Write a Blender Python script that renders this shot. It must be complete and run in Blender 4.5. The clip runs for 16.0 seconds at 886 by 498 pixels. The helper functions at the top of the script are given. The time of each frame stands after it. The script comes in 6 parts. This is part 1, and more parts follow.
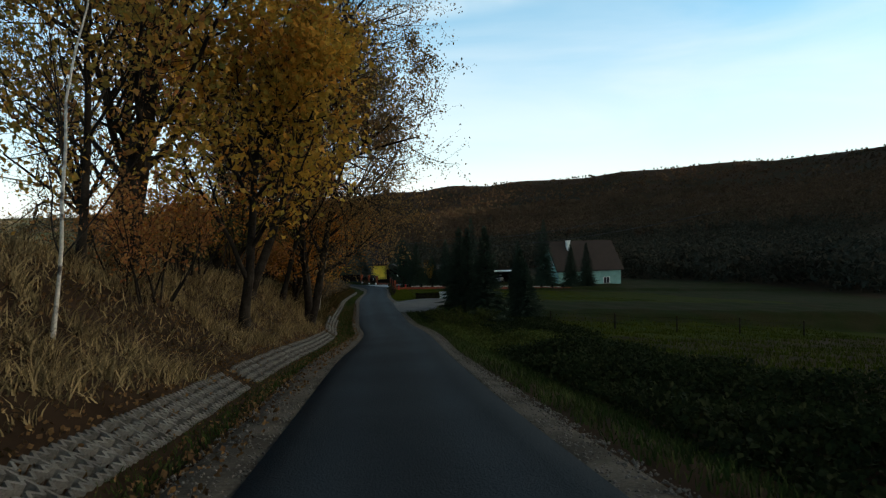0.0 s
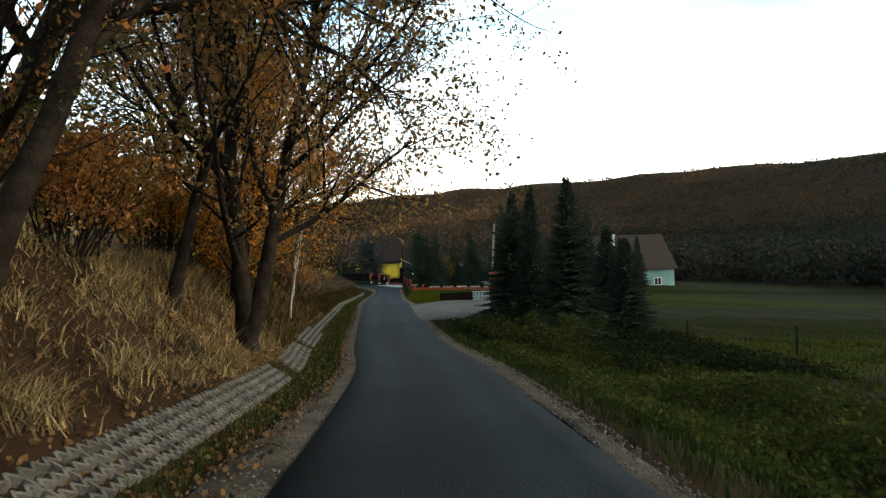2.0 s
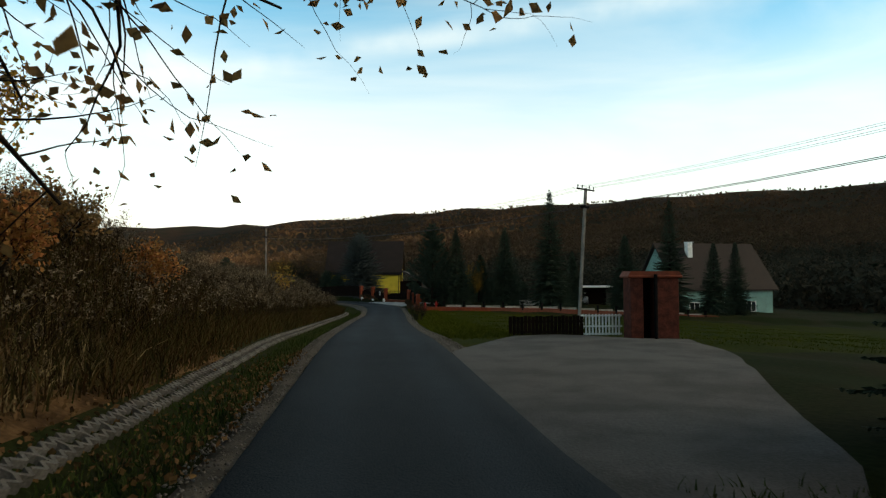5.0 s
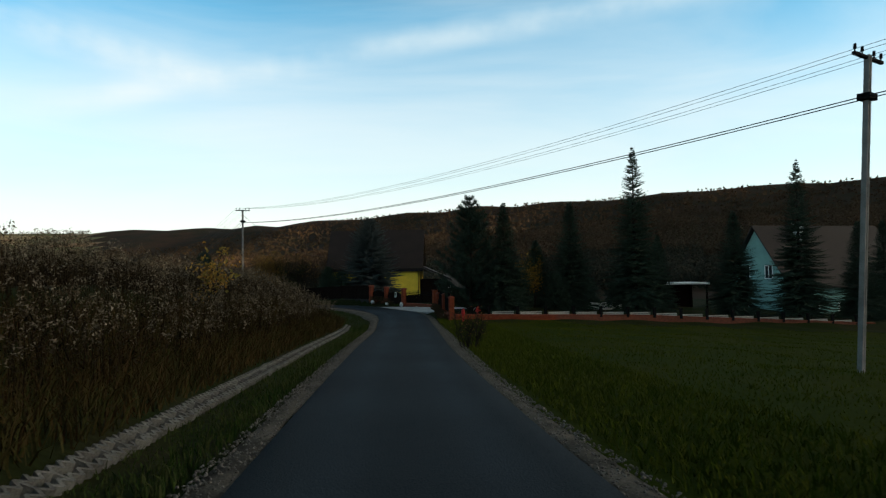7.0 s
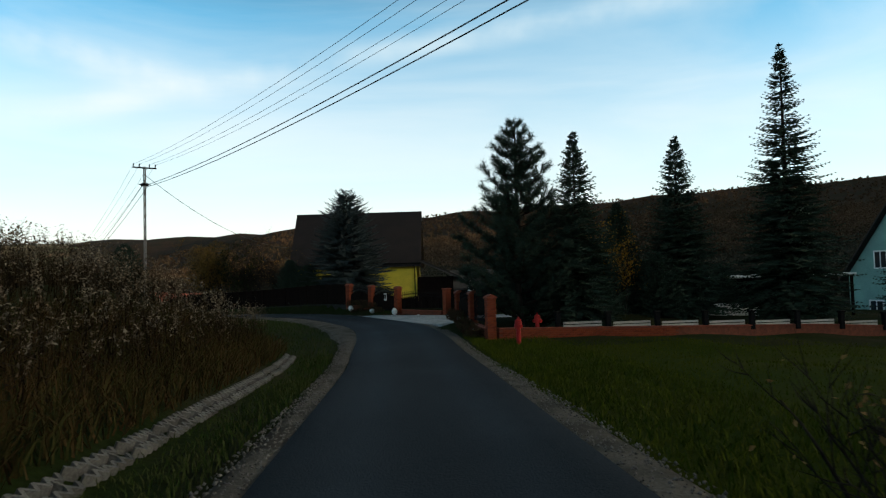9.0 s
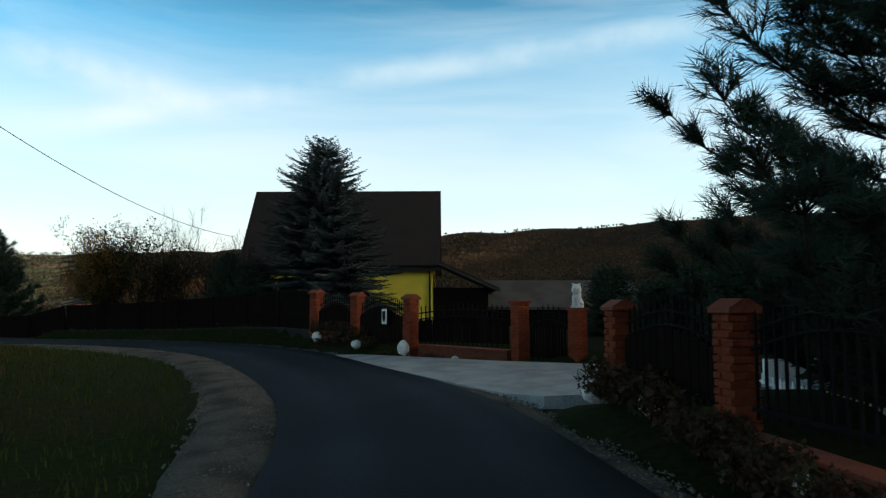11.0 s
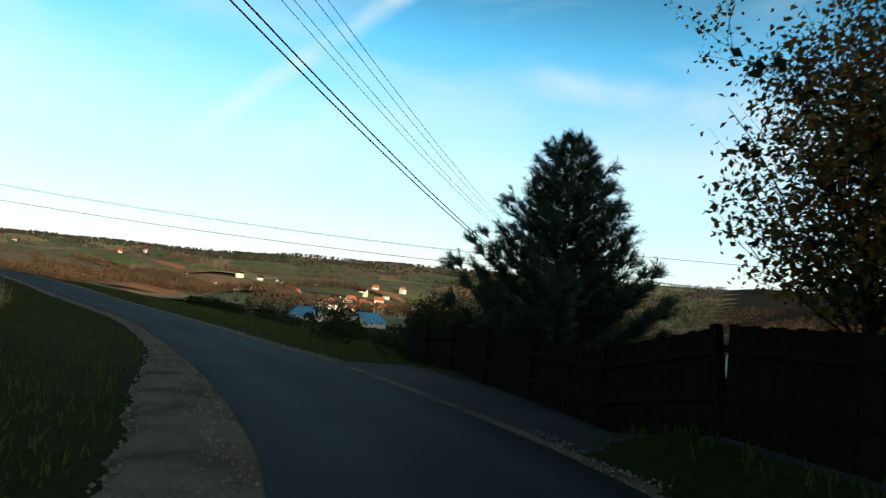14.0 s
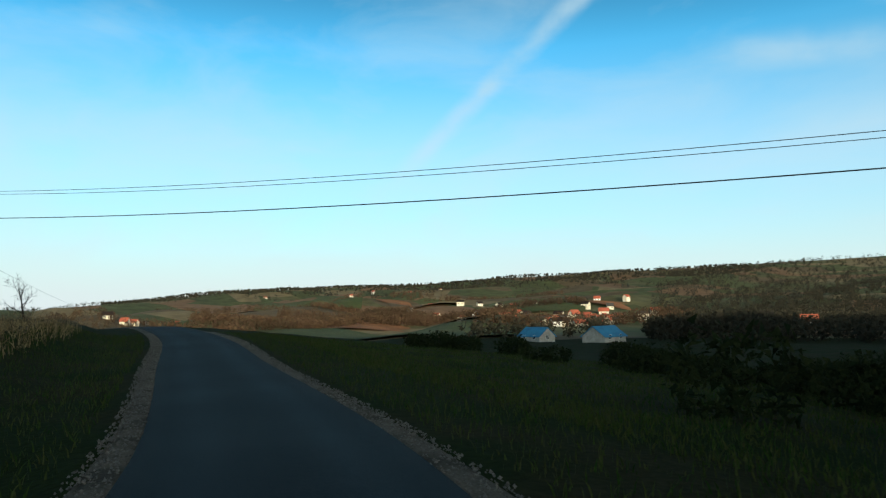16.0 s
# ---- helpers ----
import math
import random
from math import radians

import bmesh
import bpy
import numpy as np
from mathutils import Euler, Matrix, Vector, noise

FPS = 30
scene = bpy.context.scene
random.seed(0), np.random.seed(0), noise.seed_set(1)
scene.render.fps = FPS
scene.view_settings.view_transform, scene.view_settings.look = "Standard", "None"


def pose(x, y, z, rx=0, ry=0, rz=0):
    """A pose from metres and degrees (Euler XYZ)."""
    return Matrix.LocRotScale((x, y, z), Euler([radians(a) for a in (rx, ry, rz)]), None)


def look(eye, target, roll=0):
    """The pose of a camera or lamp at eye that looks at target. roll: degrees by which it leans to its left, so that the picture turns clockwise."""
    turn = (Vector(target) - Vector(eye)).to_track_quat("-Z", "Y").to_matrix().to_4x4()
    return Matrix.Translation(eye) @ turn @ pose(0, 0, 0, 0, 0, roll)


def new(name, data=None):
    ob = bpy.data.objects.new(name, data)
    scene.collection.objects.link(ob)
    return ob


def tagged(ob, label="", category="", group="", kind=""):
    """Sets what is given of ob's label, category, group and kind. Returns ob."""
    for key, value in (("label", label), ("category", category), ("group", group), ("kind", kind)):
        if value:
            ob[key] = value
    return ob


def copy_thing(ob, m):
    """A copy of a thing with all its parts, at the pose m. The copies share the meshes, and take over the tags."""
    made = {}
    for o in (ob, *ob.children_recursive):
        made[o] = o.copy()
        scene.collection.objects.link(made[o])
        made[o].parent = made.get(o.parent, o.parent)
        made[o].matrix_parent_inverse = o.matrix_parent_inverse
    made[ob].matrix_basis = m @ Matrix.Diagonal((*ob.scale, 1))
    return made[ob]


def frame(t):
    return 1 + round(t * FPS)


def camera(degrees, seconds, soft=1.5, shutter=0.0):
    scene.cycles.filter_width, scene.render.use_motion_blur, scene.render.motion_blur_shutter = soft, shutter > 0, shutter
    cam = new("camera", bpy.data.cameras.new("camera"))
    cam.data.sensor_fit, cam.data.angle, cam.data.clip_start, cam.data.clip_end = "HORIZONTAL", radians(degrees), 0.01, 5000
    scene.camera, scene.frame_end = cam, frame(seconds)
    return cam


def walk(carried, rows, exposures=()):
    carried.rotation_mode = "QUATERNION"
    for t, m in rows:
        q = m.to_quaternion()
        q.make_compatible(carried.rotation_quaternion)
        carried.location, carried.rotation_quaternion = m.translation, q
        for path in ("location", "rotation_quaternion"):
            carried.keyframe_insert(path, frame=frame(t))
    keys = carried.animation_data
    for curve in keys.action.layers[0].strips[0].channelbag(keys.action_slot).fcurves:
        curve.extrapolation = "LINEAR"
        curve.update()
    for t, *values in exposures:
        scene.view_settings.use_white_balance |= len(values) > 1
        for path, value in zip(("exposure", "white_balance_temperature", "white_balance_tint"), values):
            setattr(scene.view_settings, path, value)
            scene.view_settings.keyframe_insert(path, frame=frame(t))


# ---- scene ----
cam = camera(65.7, 16.0, soft=1.25, shutter=0.06)
PATH = [
    (0, (0.178, 0.005, 6.532), (0.369, 1.996, 6.531), -2.0),
    (0.5, (0.123, 4.892, 6.102), (0.336, 6.881, 6.092), -1.6),
    (1, (0.152, 9.785, 5.682), (0.347, 11.776, 5.689), -0.0),
    (1.5, (0.225, 14.718, 5.295), (0.393, 16.71, 5.299), -1.6),
    (2, (0.259, 19.688, 4.985), (0.414, 21.682, 4.997), -1.7),
    (2.5, (0.48, 24.683, 4.592), (0.674, 26.673, 4.621), -1.6),
    (3, (0.717, 29.682, 4.204), (0.939, 31.669, 4.232), -2.9),
    (3.5, (0.508, 34.957, 3.722), (0.745, 36.943, 3.761), -3.9),
    (4, (0.437, 40.005, 3.359), (0.661, 41.992, 3.415), -3.0),
    (4.5, (0.197, 45.255, 3.302), (0.374, 47.245, 3.376), -0.4),
    (7, (-0.408, 70.651, 2.901), (-0.28, 72.646, 2.975), -0.9),
    (7.5, (-0.471, 75.605, 2.636), (-0.329, 77.599, 2.715), -0.9),
    (8, (-0.569, 80.719, 2.466), (-0.413, 82.712, 2.543), -1.1),
    (10.5, (-0.734, 106.87, 1.525), (-0.564, 108.858, 1.665), -2.0),
    (11, (-0.771, 111.674, 1.562), (-0.6, 113.661, 1.718), -0.1),
    (11.5, (-1.025, 116.55, 1.572), (-0.958, 118.542, 1.745), 2.1),
    (12, (-1.743, 121.84, 1.47), (-1.968, 123.82, 1.639), 5.2),
    (12.5, (-3.283, 127.03, 1.456), (-3.828, 128.949, 1.595), 7.2),
    (13, (-5.637, 131.741, 1.453), (-6.604, 133.486, 1.591), 6.9),
    (13.5, (-9.009, 135.759, 1.421), (-10.237, 137.326, 1.607), 6.4),
    (14, (-13.047, 139.467, 1.325), (-14.498, 140.833, 1.486), 6.5),
    (14.5, (-17.625, 142.613, 1.187), (-19.253, 143.765, 1.342), 4.8),
    (15, (-22.523, 144.819, 1.228), (-24.243, 145.826, 1.387), 2.2),
    (15.5, (-27.162, 146.865, 1.142), (-28.918, 147.806, 1.313), 1.8),
    (16, (-31.803, 148.338, 1.082), (-33.596, 149.204, 1.26), -0.7),
]
# the car's eye is about 1.55 m over the asphalt
EXPOSURES = [(0.0, 0.85, 6500, 8), (1.0, 1.2, 6650, 8), (1.8, 2.0, 7100, 10), (2.6, 2.1, 7400, 10), (3.4, 1.3, 7500, 10), (4.5, 1.1, 7500, 10), (7.0, 0.75, 6550, 7), (10.5, 0.82, 6600, 8), (11.8, 0.80, 6150, 3), (12.5, 1.05, 6700, 5), (13.0, 1.0, 7000, 6), (13.8, 0.75, 6300, 2), (15.0, 0.48, 5850, -1), (16.0, 0.33, 5600, -3)]
walk(cam, [(t, look(eye, target, roll)) for t, eye, target, roll in PATH], EXPOSURES)

# ---- sky and sun: dusk, the near slope already in the hill's shade ----
SUN_AZ, SUN_EL = radians(-100), radians(7.0)   # azimuth to the left from +y
world = bpy.data.worlds.new("sky")
scene.world = world
world.use_nodes = True
wt = world.node_tree
wt.nodes.clear()
sky = wt.nodes.new("ShaderNodeTexSky")
sky.sky_type, sky.sun_disc = "NISHITA", False
sky.sun_elevation, sky.sun_rotation = SUN_EL, -SUN_AZ
sky.altitude, sky.air_density, sky.dust_density, sky.ozone_density = 300, 1.0, 0.8, 3.0
coord = wt.nodes.new("ShaderNodeTexCoord")
stretch = wt.nodes.new("ShaderNodeMapping")
stretch.inputs["Rotation"].default_value = (0, radians(-12), radians(35))
stretch.inputs["Scale"].default_value = (1.1, 4.0, 9.0)
cirrus = wt.nodes.new("ShaderNodeTexNoise")
cirrus.inputs["Scale"].default_value, cirrus.inputs["Detail"].default_value, cirrus.inputs["Roughness"].default_value = 1.3, 7.0, 0.55
cirrus.inputs["Distortion"].default_value = 0.4
ramp = wt.nodes.new("ShaderNodeValToRGB")
ramp.color_ramp.elements[0].position, ramp.color_ramp.elements[1].position = 0.42, 0.85
ramp.color_ramp.elements[0].color, ramp.color_ramp.elements[1].color = (0, 0, 0, 1), (0.48, 0.48, 0.48, 1)
veil = wt.nodes.new("ShaderNodeMix")
veil.data_type = "RGBA"
veil.inputs["B"].default_value = (4.6, 5.2, 5.4, 1)
# haze: white towards the horizon, the zenith already dim
split = wt.nodes.new("ShaderNodeSeparateXYZ")
low = wt.nodes.new("ShaderNodeValToRGB")
low.color_ramp.interpolation = "EASE"
low.color_ramp.elements[0].position, low.color_ramp.elements[0].color = 0.0, (0.95, 0.95, 0.95, 1)
low.color_ramp.elements[1].position, low.color_ramp.elements[1].color = 0.38, (0.0, 0.0, 0.0, 1)
e = low.color_ramp.elements.new(0.16)
e.color = (0.50, 0.50, 0.50, 1)
haze = wt.nodes.new("ShaderNodeMix")
haze.data_type = "RGBA"
haze.inputs["B"].default_value = (6.4, 6.0, 5.75, 1)
dusk = wt.nodes.new("ShaderNodeValToRGB")
dusk.color_ramp.elements[0].position, dusk.color_ramp.elements[0].color = 0.36, (1.42, 2.25, 2.05, 1)
dusk.color_ramp.elements[1].position, dusk.color_ramp.elements[1].color = 0.56, (0.08, 0.125, 0.14, 1)
tint = wt.nodes.new("ShaderNodeMix")
tint.data_type, tint.blend_type = "RGBA", "MULTIPLY"
tint.inputs["Factor"].default_value = 1.0
back = wt.nodes.new("ShaderNodeBackground")
back.inputs["Strength"].default_value = 0.11
out = wt.nodes.new("ShaderNodeOutputWorld")
wt.links.new(coord.outputs["Generated"], split.inputs["Vector"])
wt.links.new(split.outputs["Z"], low.inputs["Fac"])
wt.links.new(split.outputs["Z"], dusk.inputs["Fac"])
wt.links.new(sky.outputs["Color"], tint.inputs["A"])
wt.links.new(dusk.outputs["Color"], tint.inputs["B"])
wt.links.new(tint.outputs["Result"], veil.inputs["A"])
wt.links.new(coord.outputs["Generated"], stretch.inputs["Vector"])
wt.links.new(stretch.outputs["Vector"], cirrus.inputs["Vector"])
wt.links.new(cirrus.outputs["Fac"], ramp.inputs["Fac"])


def contrail(before, p, q, width, amount):
    """Adds a thin, ragged vapour trail on the arc from p to q to the veil's amount."""
    p, q = Vector(p).normalized(), Vector(q).normalized()
    n, mid = p.cross(q).normalized(), (p + q).normalized()
    def put(kind_, op, *links):
        nd = wt.nodes.new(kind_)
        nd.operation = op
        for i_, l in enumerate(links):
            if isinstance(l, (float, tuple)):
                nd.inputs[i_].default_value = l
            else:
                wt.links.new(l, nd.inputs[i_])
        return nd
    rag = wt.nodes.new("ShaderNodeTexNoise")
    rag.inputs["Scale"].default_value, rag.inputs["Detail"].default_value = 9.0, 4.0
    wt.links.new(coord.outputs["Generated"], rag.inputs["Vector"])
    off = put("ShaderNodeMath", "ABSOLUTE", put("ShaderNodeVectorMath", "DOT_PRODUCT", coord.outputs["Generated"], tuple(n)).outputs["Value"])
    soft = wt.nodes.new("ShaderNodeMapRange")
    soft.interpolation_type = "SMOOTHSTEP"
    soft.inputs["From Min"].default_value, soft.inputs["From Max"].default_value = 0.0, width
    soft.inputs["To Min"].default_value, soft.inputs["To Max"].default_value = amount, 0.0
    wt.links.new(off.outputs[0], soft.inputs["Value"])
    end = wt.nodes.new("ShaderNodeMapRange")
    end.interpolation_type = "SMOOTHSTEP"
    edge_ = p.dot(mid)
    end.inputs["From Min"].default_value, end.inputs["From Max"].default_value = edge_ - 0.01, 1.0 - (1.0 - edge_) * 0.4
    wt.links.new(put("ShaderNodeVectorMath", "DOT_PRODUCT", coord.outputs["Generated"], tuple(mid)).outputs["Value"], end.inputs["Value"])
    ragged = wt.nodes.new("ShaderNodeMapRange")
    ragged.inputs["From Min"].default_value, ragged.inputs["From Max"].default_value = 0.25, 0.6
    wt.links.new(rag.outputs["Fac"], ragged.inputs["Value"])
    a_ = put("ShaderNodeMath", "MULTIPLY", soft.outputs["Result"], end.outputs["Result"])
    b_ = put("ShaderNodeMath", "MULTIPLY", a_.outputs[0], ragged.outputs["Result"])
    s_ = put("ShaderNodeMath", "ADD", before, b_.outputs[0])
    s_.use_clamp = True
    return s_.outputs[0]


amount = ramp.outputs["Color"]
amount = contrail(amount, (-0.62, 0.72, 0.33), (-0.24, 0.93, 0.268), 0.035, 0.55)
amount = contrail(amount, (-0.52, 0.85, 0.19), (0.55, 0.76, 0.36), 0.030, 0.40)
amount = contrail(amount, (-0.905, 0.375, 0.20), (-0.62, 0.62, 0.50), 0.022, 0.65)
wt.links.new(amount, veil.inputs["Factor"])
wt.links.new(veil.outputs["Result"], haze.inputs["A"])
wt.links.new(low.outputs["Color"], haze.inputs["Factor"])
# the bright sky round the sun, which stands just behind the hill
# extra glow added out of view, to light the leaves from that side
toward = wt.nodes.new("ShaderNodeVectorMath")
toward.operation = "DOT_PRODUCT"
toward.inputs[1].default_value = (-math.sin(SUN_AZ) * math.cos(SUN_EL), math.cos(SUN_AZ) * math.cos(SUN_EL), math.sin(SUN_EL))
near_sun = wt.nodes.new("ShaderNodeMapRange")
near_sun.interpolation_type = "SMOOTHSTEP"
near_sun.inputs["From Min"].default_value, near_sun.inputs["From Max"].default_value = 0.70, 1.0
aureole = wt.nodes.new("ShaderNodeMix")
aureole.data_type = "RGBA"
aureole.inputs["B"].default_value = (22, 19, 15, 1)
wt.links.new(coord.outputs["Generated"], toward.inputs[0])
wt.links.new(toward.outputs["Value"], near_sun.inputs["Value"])
wt.links.new(near_sun.outputs["Result"], aureole.inputs["Factor"])
wt.links.new(haze.outputs["Result"], aureole.inputs["A"])
wt.links.new(aureole.outputs["Result"], back.inputs["Color"])
wt.links.new(back.outputs["Background"], out.inputs["Surface"])
sun = new("sun", bpy.data.lights.new("sun", "SUN"))
sun.data.energy, sun.data.angle, sun.data.color = 5.0, radians(0.6), (1.0, 0.76, 0.50)
sun_dir = Vector((-math.sin(SUN_AZ) * math.cos(SUN_EL), math.cos(SUN_AZ) * math.cos(SUN_EL), math.sin(SUN_EL)))
sun.matrix_world = look(sun_dir * 100, (0, 0, 0))


# ---- materials ----
def material(name, c1, c2, scale=3.0, rough=0.85, bump=0.3, fine=40.0, metal=0.0, c3=None, vary="", where="object", spec=0.3, low=0.42, high=0.62, through_light=0.0):
    """Two colours in patches, a finer grain over them, relief, and a third colour by object or by island."""
    m = bpy.data.materials.new(name)
    m.use_nodes = True
    t = m.node_tree
    b = t.nodes["Principled BSDF"]
    b.inputs["Roughness"].default_value, b.inputs["Metallic"].default_value = rough, metal
    b.inputs["Specular IOR Level"].default_value = spec
    if where == "world":
        place = t.nodes.new("ShaderNodeNewGeometry").outputs["Position"]
    else:
        place = t.nodes.new("ShaderNodeTexCoord").outputs["Object"]
    patch = t.nodes.new("ShaderNodeTexNoise")
    patch.inputs["Scale"].default_value, patch.inputs["Detail"].default_value = scale, 5.0
    grain = t.nodes.new("ShaderNodeTexNoise")
    grain.inputs["Scale"].default_value, grain.inputs["Detail"].default_value = fine, 4.0
    for n in (patch, grain):
        t.links.new(place, n.inputs["Vector"])
    edge = t.nodes.new("ShaderNodeMapRange")
    edge.inputs["From Min"].default_value, edge.inputs["From Max"].default_value = low, high
    t.links.new(patch.outputs["Fac"], edge.inputs["Value"])
    mix = t.nodes.new("ShaderNodeMix")
    mix.data_type = "RGBA"
    mix.inputs["A"].default_value, mix.inputs["B"].default_value = (*c1, 1), (*c2, 1)
    t.links.new(edge.outputs["Result"], mix.inputs["Factor"])
    col = mix.outputs["Result"]
    if c3:
        third = t.nodes.new("ShaderNodeMix")
        third.data_type = "RGBA"
        third.inputs["B"].default_value = (*c3, 1)
        t.links.new(col, third.inputs["A"])
        if vary == "island":
            t.links.new(t.nodes.new("ShaderNodeNewGeometry").outputs["Random Per Island"], third.inputs["Factor"])
        else:
            t.links.new(t.nodes.new("ShaderNodeObjectInfo").outputs["Random"], third.inputs["Factor"])
        col = third.outputs["Result"]
    gain = t.nodes.new("ShaderNodeMapRange")
    gain.inputs["From Min"].default_value, gain.inputs["From Max"].default_value = 0.3, 0.7
    gain.inputs["To Min"].default_value, gain.inputs["To Max"].default_value = 0.72, 1.25
    t.links.new(grain.outputs["Fac"], gain.inputs["Value"])
    dim = t.nodes.new("ShaderNodeVectorMath")
    dim.operation = "SCALE"
    t.links.new(col, dim.inputs[0])
    t.links.new(gain.outputs["Result"], dim.inputs["Scale"])
    t.links.new(dim.outputs["Vector"], b.inputs["Base Color"])
    if through_light:
        thin = t.nodes.new("ShaderNodeBsdfTranslucent")
        both = t.nodes.new("ShaderNodeMixShader")
        both.inputs["Fac"].default_value = through_light
        t.links.new(dim.outputs["Vector"], thin.inputs["Color"])
        t.links.new(b.outputs["BSDF"], both.inputs[1])
        t.links.new(thin.outputs["BSDF"], both.inputs[2])
        t.links.new(both.outputs["Shader"], t.nodes["Material Output"].inputs["Surface"])
    if bump:
        bm_ = t.nodes.new("ShaderNodeBump")
        bm_.inputs["Strength"].default_value, bm_.inputs["Distance"].default_value = bump, 0.02
        t.links.new(grain.outputs["Fac"], bm_.inputs["Height"])
        t.links.new(bm_.outputs["Normal"], b.inputs["Normal"])
    return m


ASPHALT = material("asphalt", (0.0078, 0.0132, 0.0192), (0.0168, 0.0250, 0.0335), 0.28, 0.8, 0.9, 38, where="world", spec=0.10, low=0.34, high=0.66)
def wheel_tracks(m):
    """Polished wheel tracks and a darker crown, by the distance across the lane; fine pale chippings."""
    t = m.node_tree
    b = t.nodes["Principled BSDF"]
    across = t.nodes.new("ShaderNodeAttribute")
    across.attribute_name = "across"
    track = t.nodes.new("ShaderNodeMapRange")
    track.interpolation_type = "SMOOTHSTEP"
    track.inputs["From Min"].default_value, track.inputs["From Max"].default_value = 0.0, 1.0
    track.inputs["To Min"].default_value, track.inputs["To Max"].default_value = 0.80, 1.28
    t.links.new(across.outputs["Fac"], track.inputs["Value"])
    chips = t.nodes.new("ShaderNodeTexVoronoi")
    chips.inputs["Scale"].default_value = 55.0
    t.links.new(t.nodes.new("ShaderNodeNewGeometry").outputs["Position"], chips.inputs["Vector"])
    speck = t.nodes.new("ShaderNodeMapRange")
    speck.inputs["From Min"].default_value, speck.inputs["From Max"].default_value = 0.05, 0.45
    speck.inputs["To Min"].default_value, speck.inputs["To Max"].default_value = 1.5, 0.8
    t.links.new(chips.outputs["Distance"], speck.inputs["Value"])
    both = t.nodes.new("ShaderNodeMath")
    both.operation = "MULTIPLY"
    t.links.new(track.outputs["Result"], both.inputs[0])
    t.links.new(speck.outputs["Result"], both.inputs[1])
    worn = t.nodes.new("ShaderNodeVectorMath")
    worn.operation = "SCALE"
    t.links.new(b.inputs["Base Color"].links[0].from_socket, worn.inputs[0])
    t.links.new(both.outputs[0], worn.inputs["Scale"])
    t.links.new(worn.outputs["Vector"], b.inputs["Base Color"])


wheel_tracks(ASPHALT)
GRAVEL = material("gravel", (0.105, 0.096, 0.080), (0.055, 0.050, 0.042), 1.2, 0.95, 0.8, 30, where="world", spec=0.02)
PEBBLE = material("pebble", (0.100, 0.092, 0.080), (0.056, 0.051, 0.043), 6, 0.9, 0.3, 60, c3=(0.135, 0.127, 0.114), vary="island")
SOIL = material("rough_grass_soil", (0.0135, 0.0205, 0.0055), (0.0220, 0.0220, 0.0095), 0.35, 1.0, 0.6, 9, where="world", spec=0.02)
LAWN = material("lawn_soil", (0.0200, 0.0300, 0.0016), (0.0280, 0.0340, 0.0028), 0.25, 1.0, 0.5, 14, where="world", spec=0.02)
LITTER = material("leaf_litter", (0.125, 0.074, 0.034), (0.058, 0.034, 0.017), 0.8, 1.0, 0.8, 12, where="world", spec=0.02)
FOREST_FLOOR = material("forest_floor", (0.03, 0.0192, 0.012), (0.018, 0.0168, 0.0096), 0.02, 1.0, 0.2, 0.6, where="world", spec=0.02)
DRY = material("dry_grass", (0.40, 0.30, 0.150), (0.22, 0.165, 0.082), 2.0, 0.95, 0.0, 20, c3=(0.090, 0.068, 0.036), vary="island", spec=0.02)
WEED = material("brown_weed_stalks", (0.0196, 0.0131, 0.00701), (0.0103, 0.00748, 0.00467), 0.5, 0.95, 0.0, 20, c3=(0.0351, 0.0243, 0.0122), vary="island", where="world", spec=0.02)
SEED = material("seed_heads", (0.252, 0.217, 0.161), (0.14, 0.105, 0.063), 2.0, 0.95, 0.0, 20, c3=(0.07, 0.049, 0.028), vary="island", spec=0.02)
BLADE = material("grass_blades", (0.019, 0.043, 0.008), (0.030, 0.048, 0.011), 0.5, 0.9, 0.0, 20, c3=(0.044, 0.050, 0.018), vary="island", where="world", spec=0.02)
LAWN_BLADE = material("lawn_blades", (0.031, 0.049, 0.002), (0.043, 0.056, 0.003), 0.4, 0.9, 0.0, 20, c3=(0.058, 0.064, 0.010), vary="island", where="world", spec=0.02)
BARK = material("bark", (0.016, 0.0125, 0.010), (0.033, 0.027, 0.021), 3.0, 0.95, 1.0, 22, spec=0.05)
BIRCH_BARK = material("birch_bark", (0.46, 0.43, 0.37), (0.06, 0.05, 0.045), 5.0, 0.8, 0.4, 30, low=0.55, high=0.68)
LEAF_ORANGE = material("orange_leaves", (0.56, 0.170, 0.018), (0.34, 0.105, 0.018), 0.6, 0.7, 0.0, 20, c3=(0.46, 0.24, 0.045), vary="island", through_light=0.5, spec=0.06)
LEAF_BROWN = material("brown_leaves", (0.235, 0.125, 0.048), (0.130, 0.078, 0.034), 0.6, 0.75, 0.0, 20, c3=(0.21, 0.14, 0.052), vary="island", through_light=0.4, spec=0.06)
LEAF_YELLOW = material("yellow_green_leaves", (0.46, 0.28, 0.04), (0.30, 0.20, 0.036), 0.6, 0.7, 0.0, 20, c3=(0.38, 0.18, 0.03), vary="island", through_light=0.45, spec=0.06)
LEAF_OLIVE = material("olive_leaves", (0.24, 0.20, 0.045), (0.14, 0.13, 0.034), 0.6, 0.7, 0.0, 20, c3=(0.42, 0.21, 0.04), vary="island", through_light=0.5, spec=0.06)
LEAF_RUST = material("rust_leaves", (0.36, 0.130, 0.042), (0.21, 0.085, 0.034), 0.6, 0.7, 0.0, 20, c3=(0.34, 0.19, 0.06), vary="island", through_light=0.45, spec=0.06)
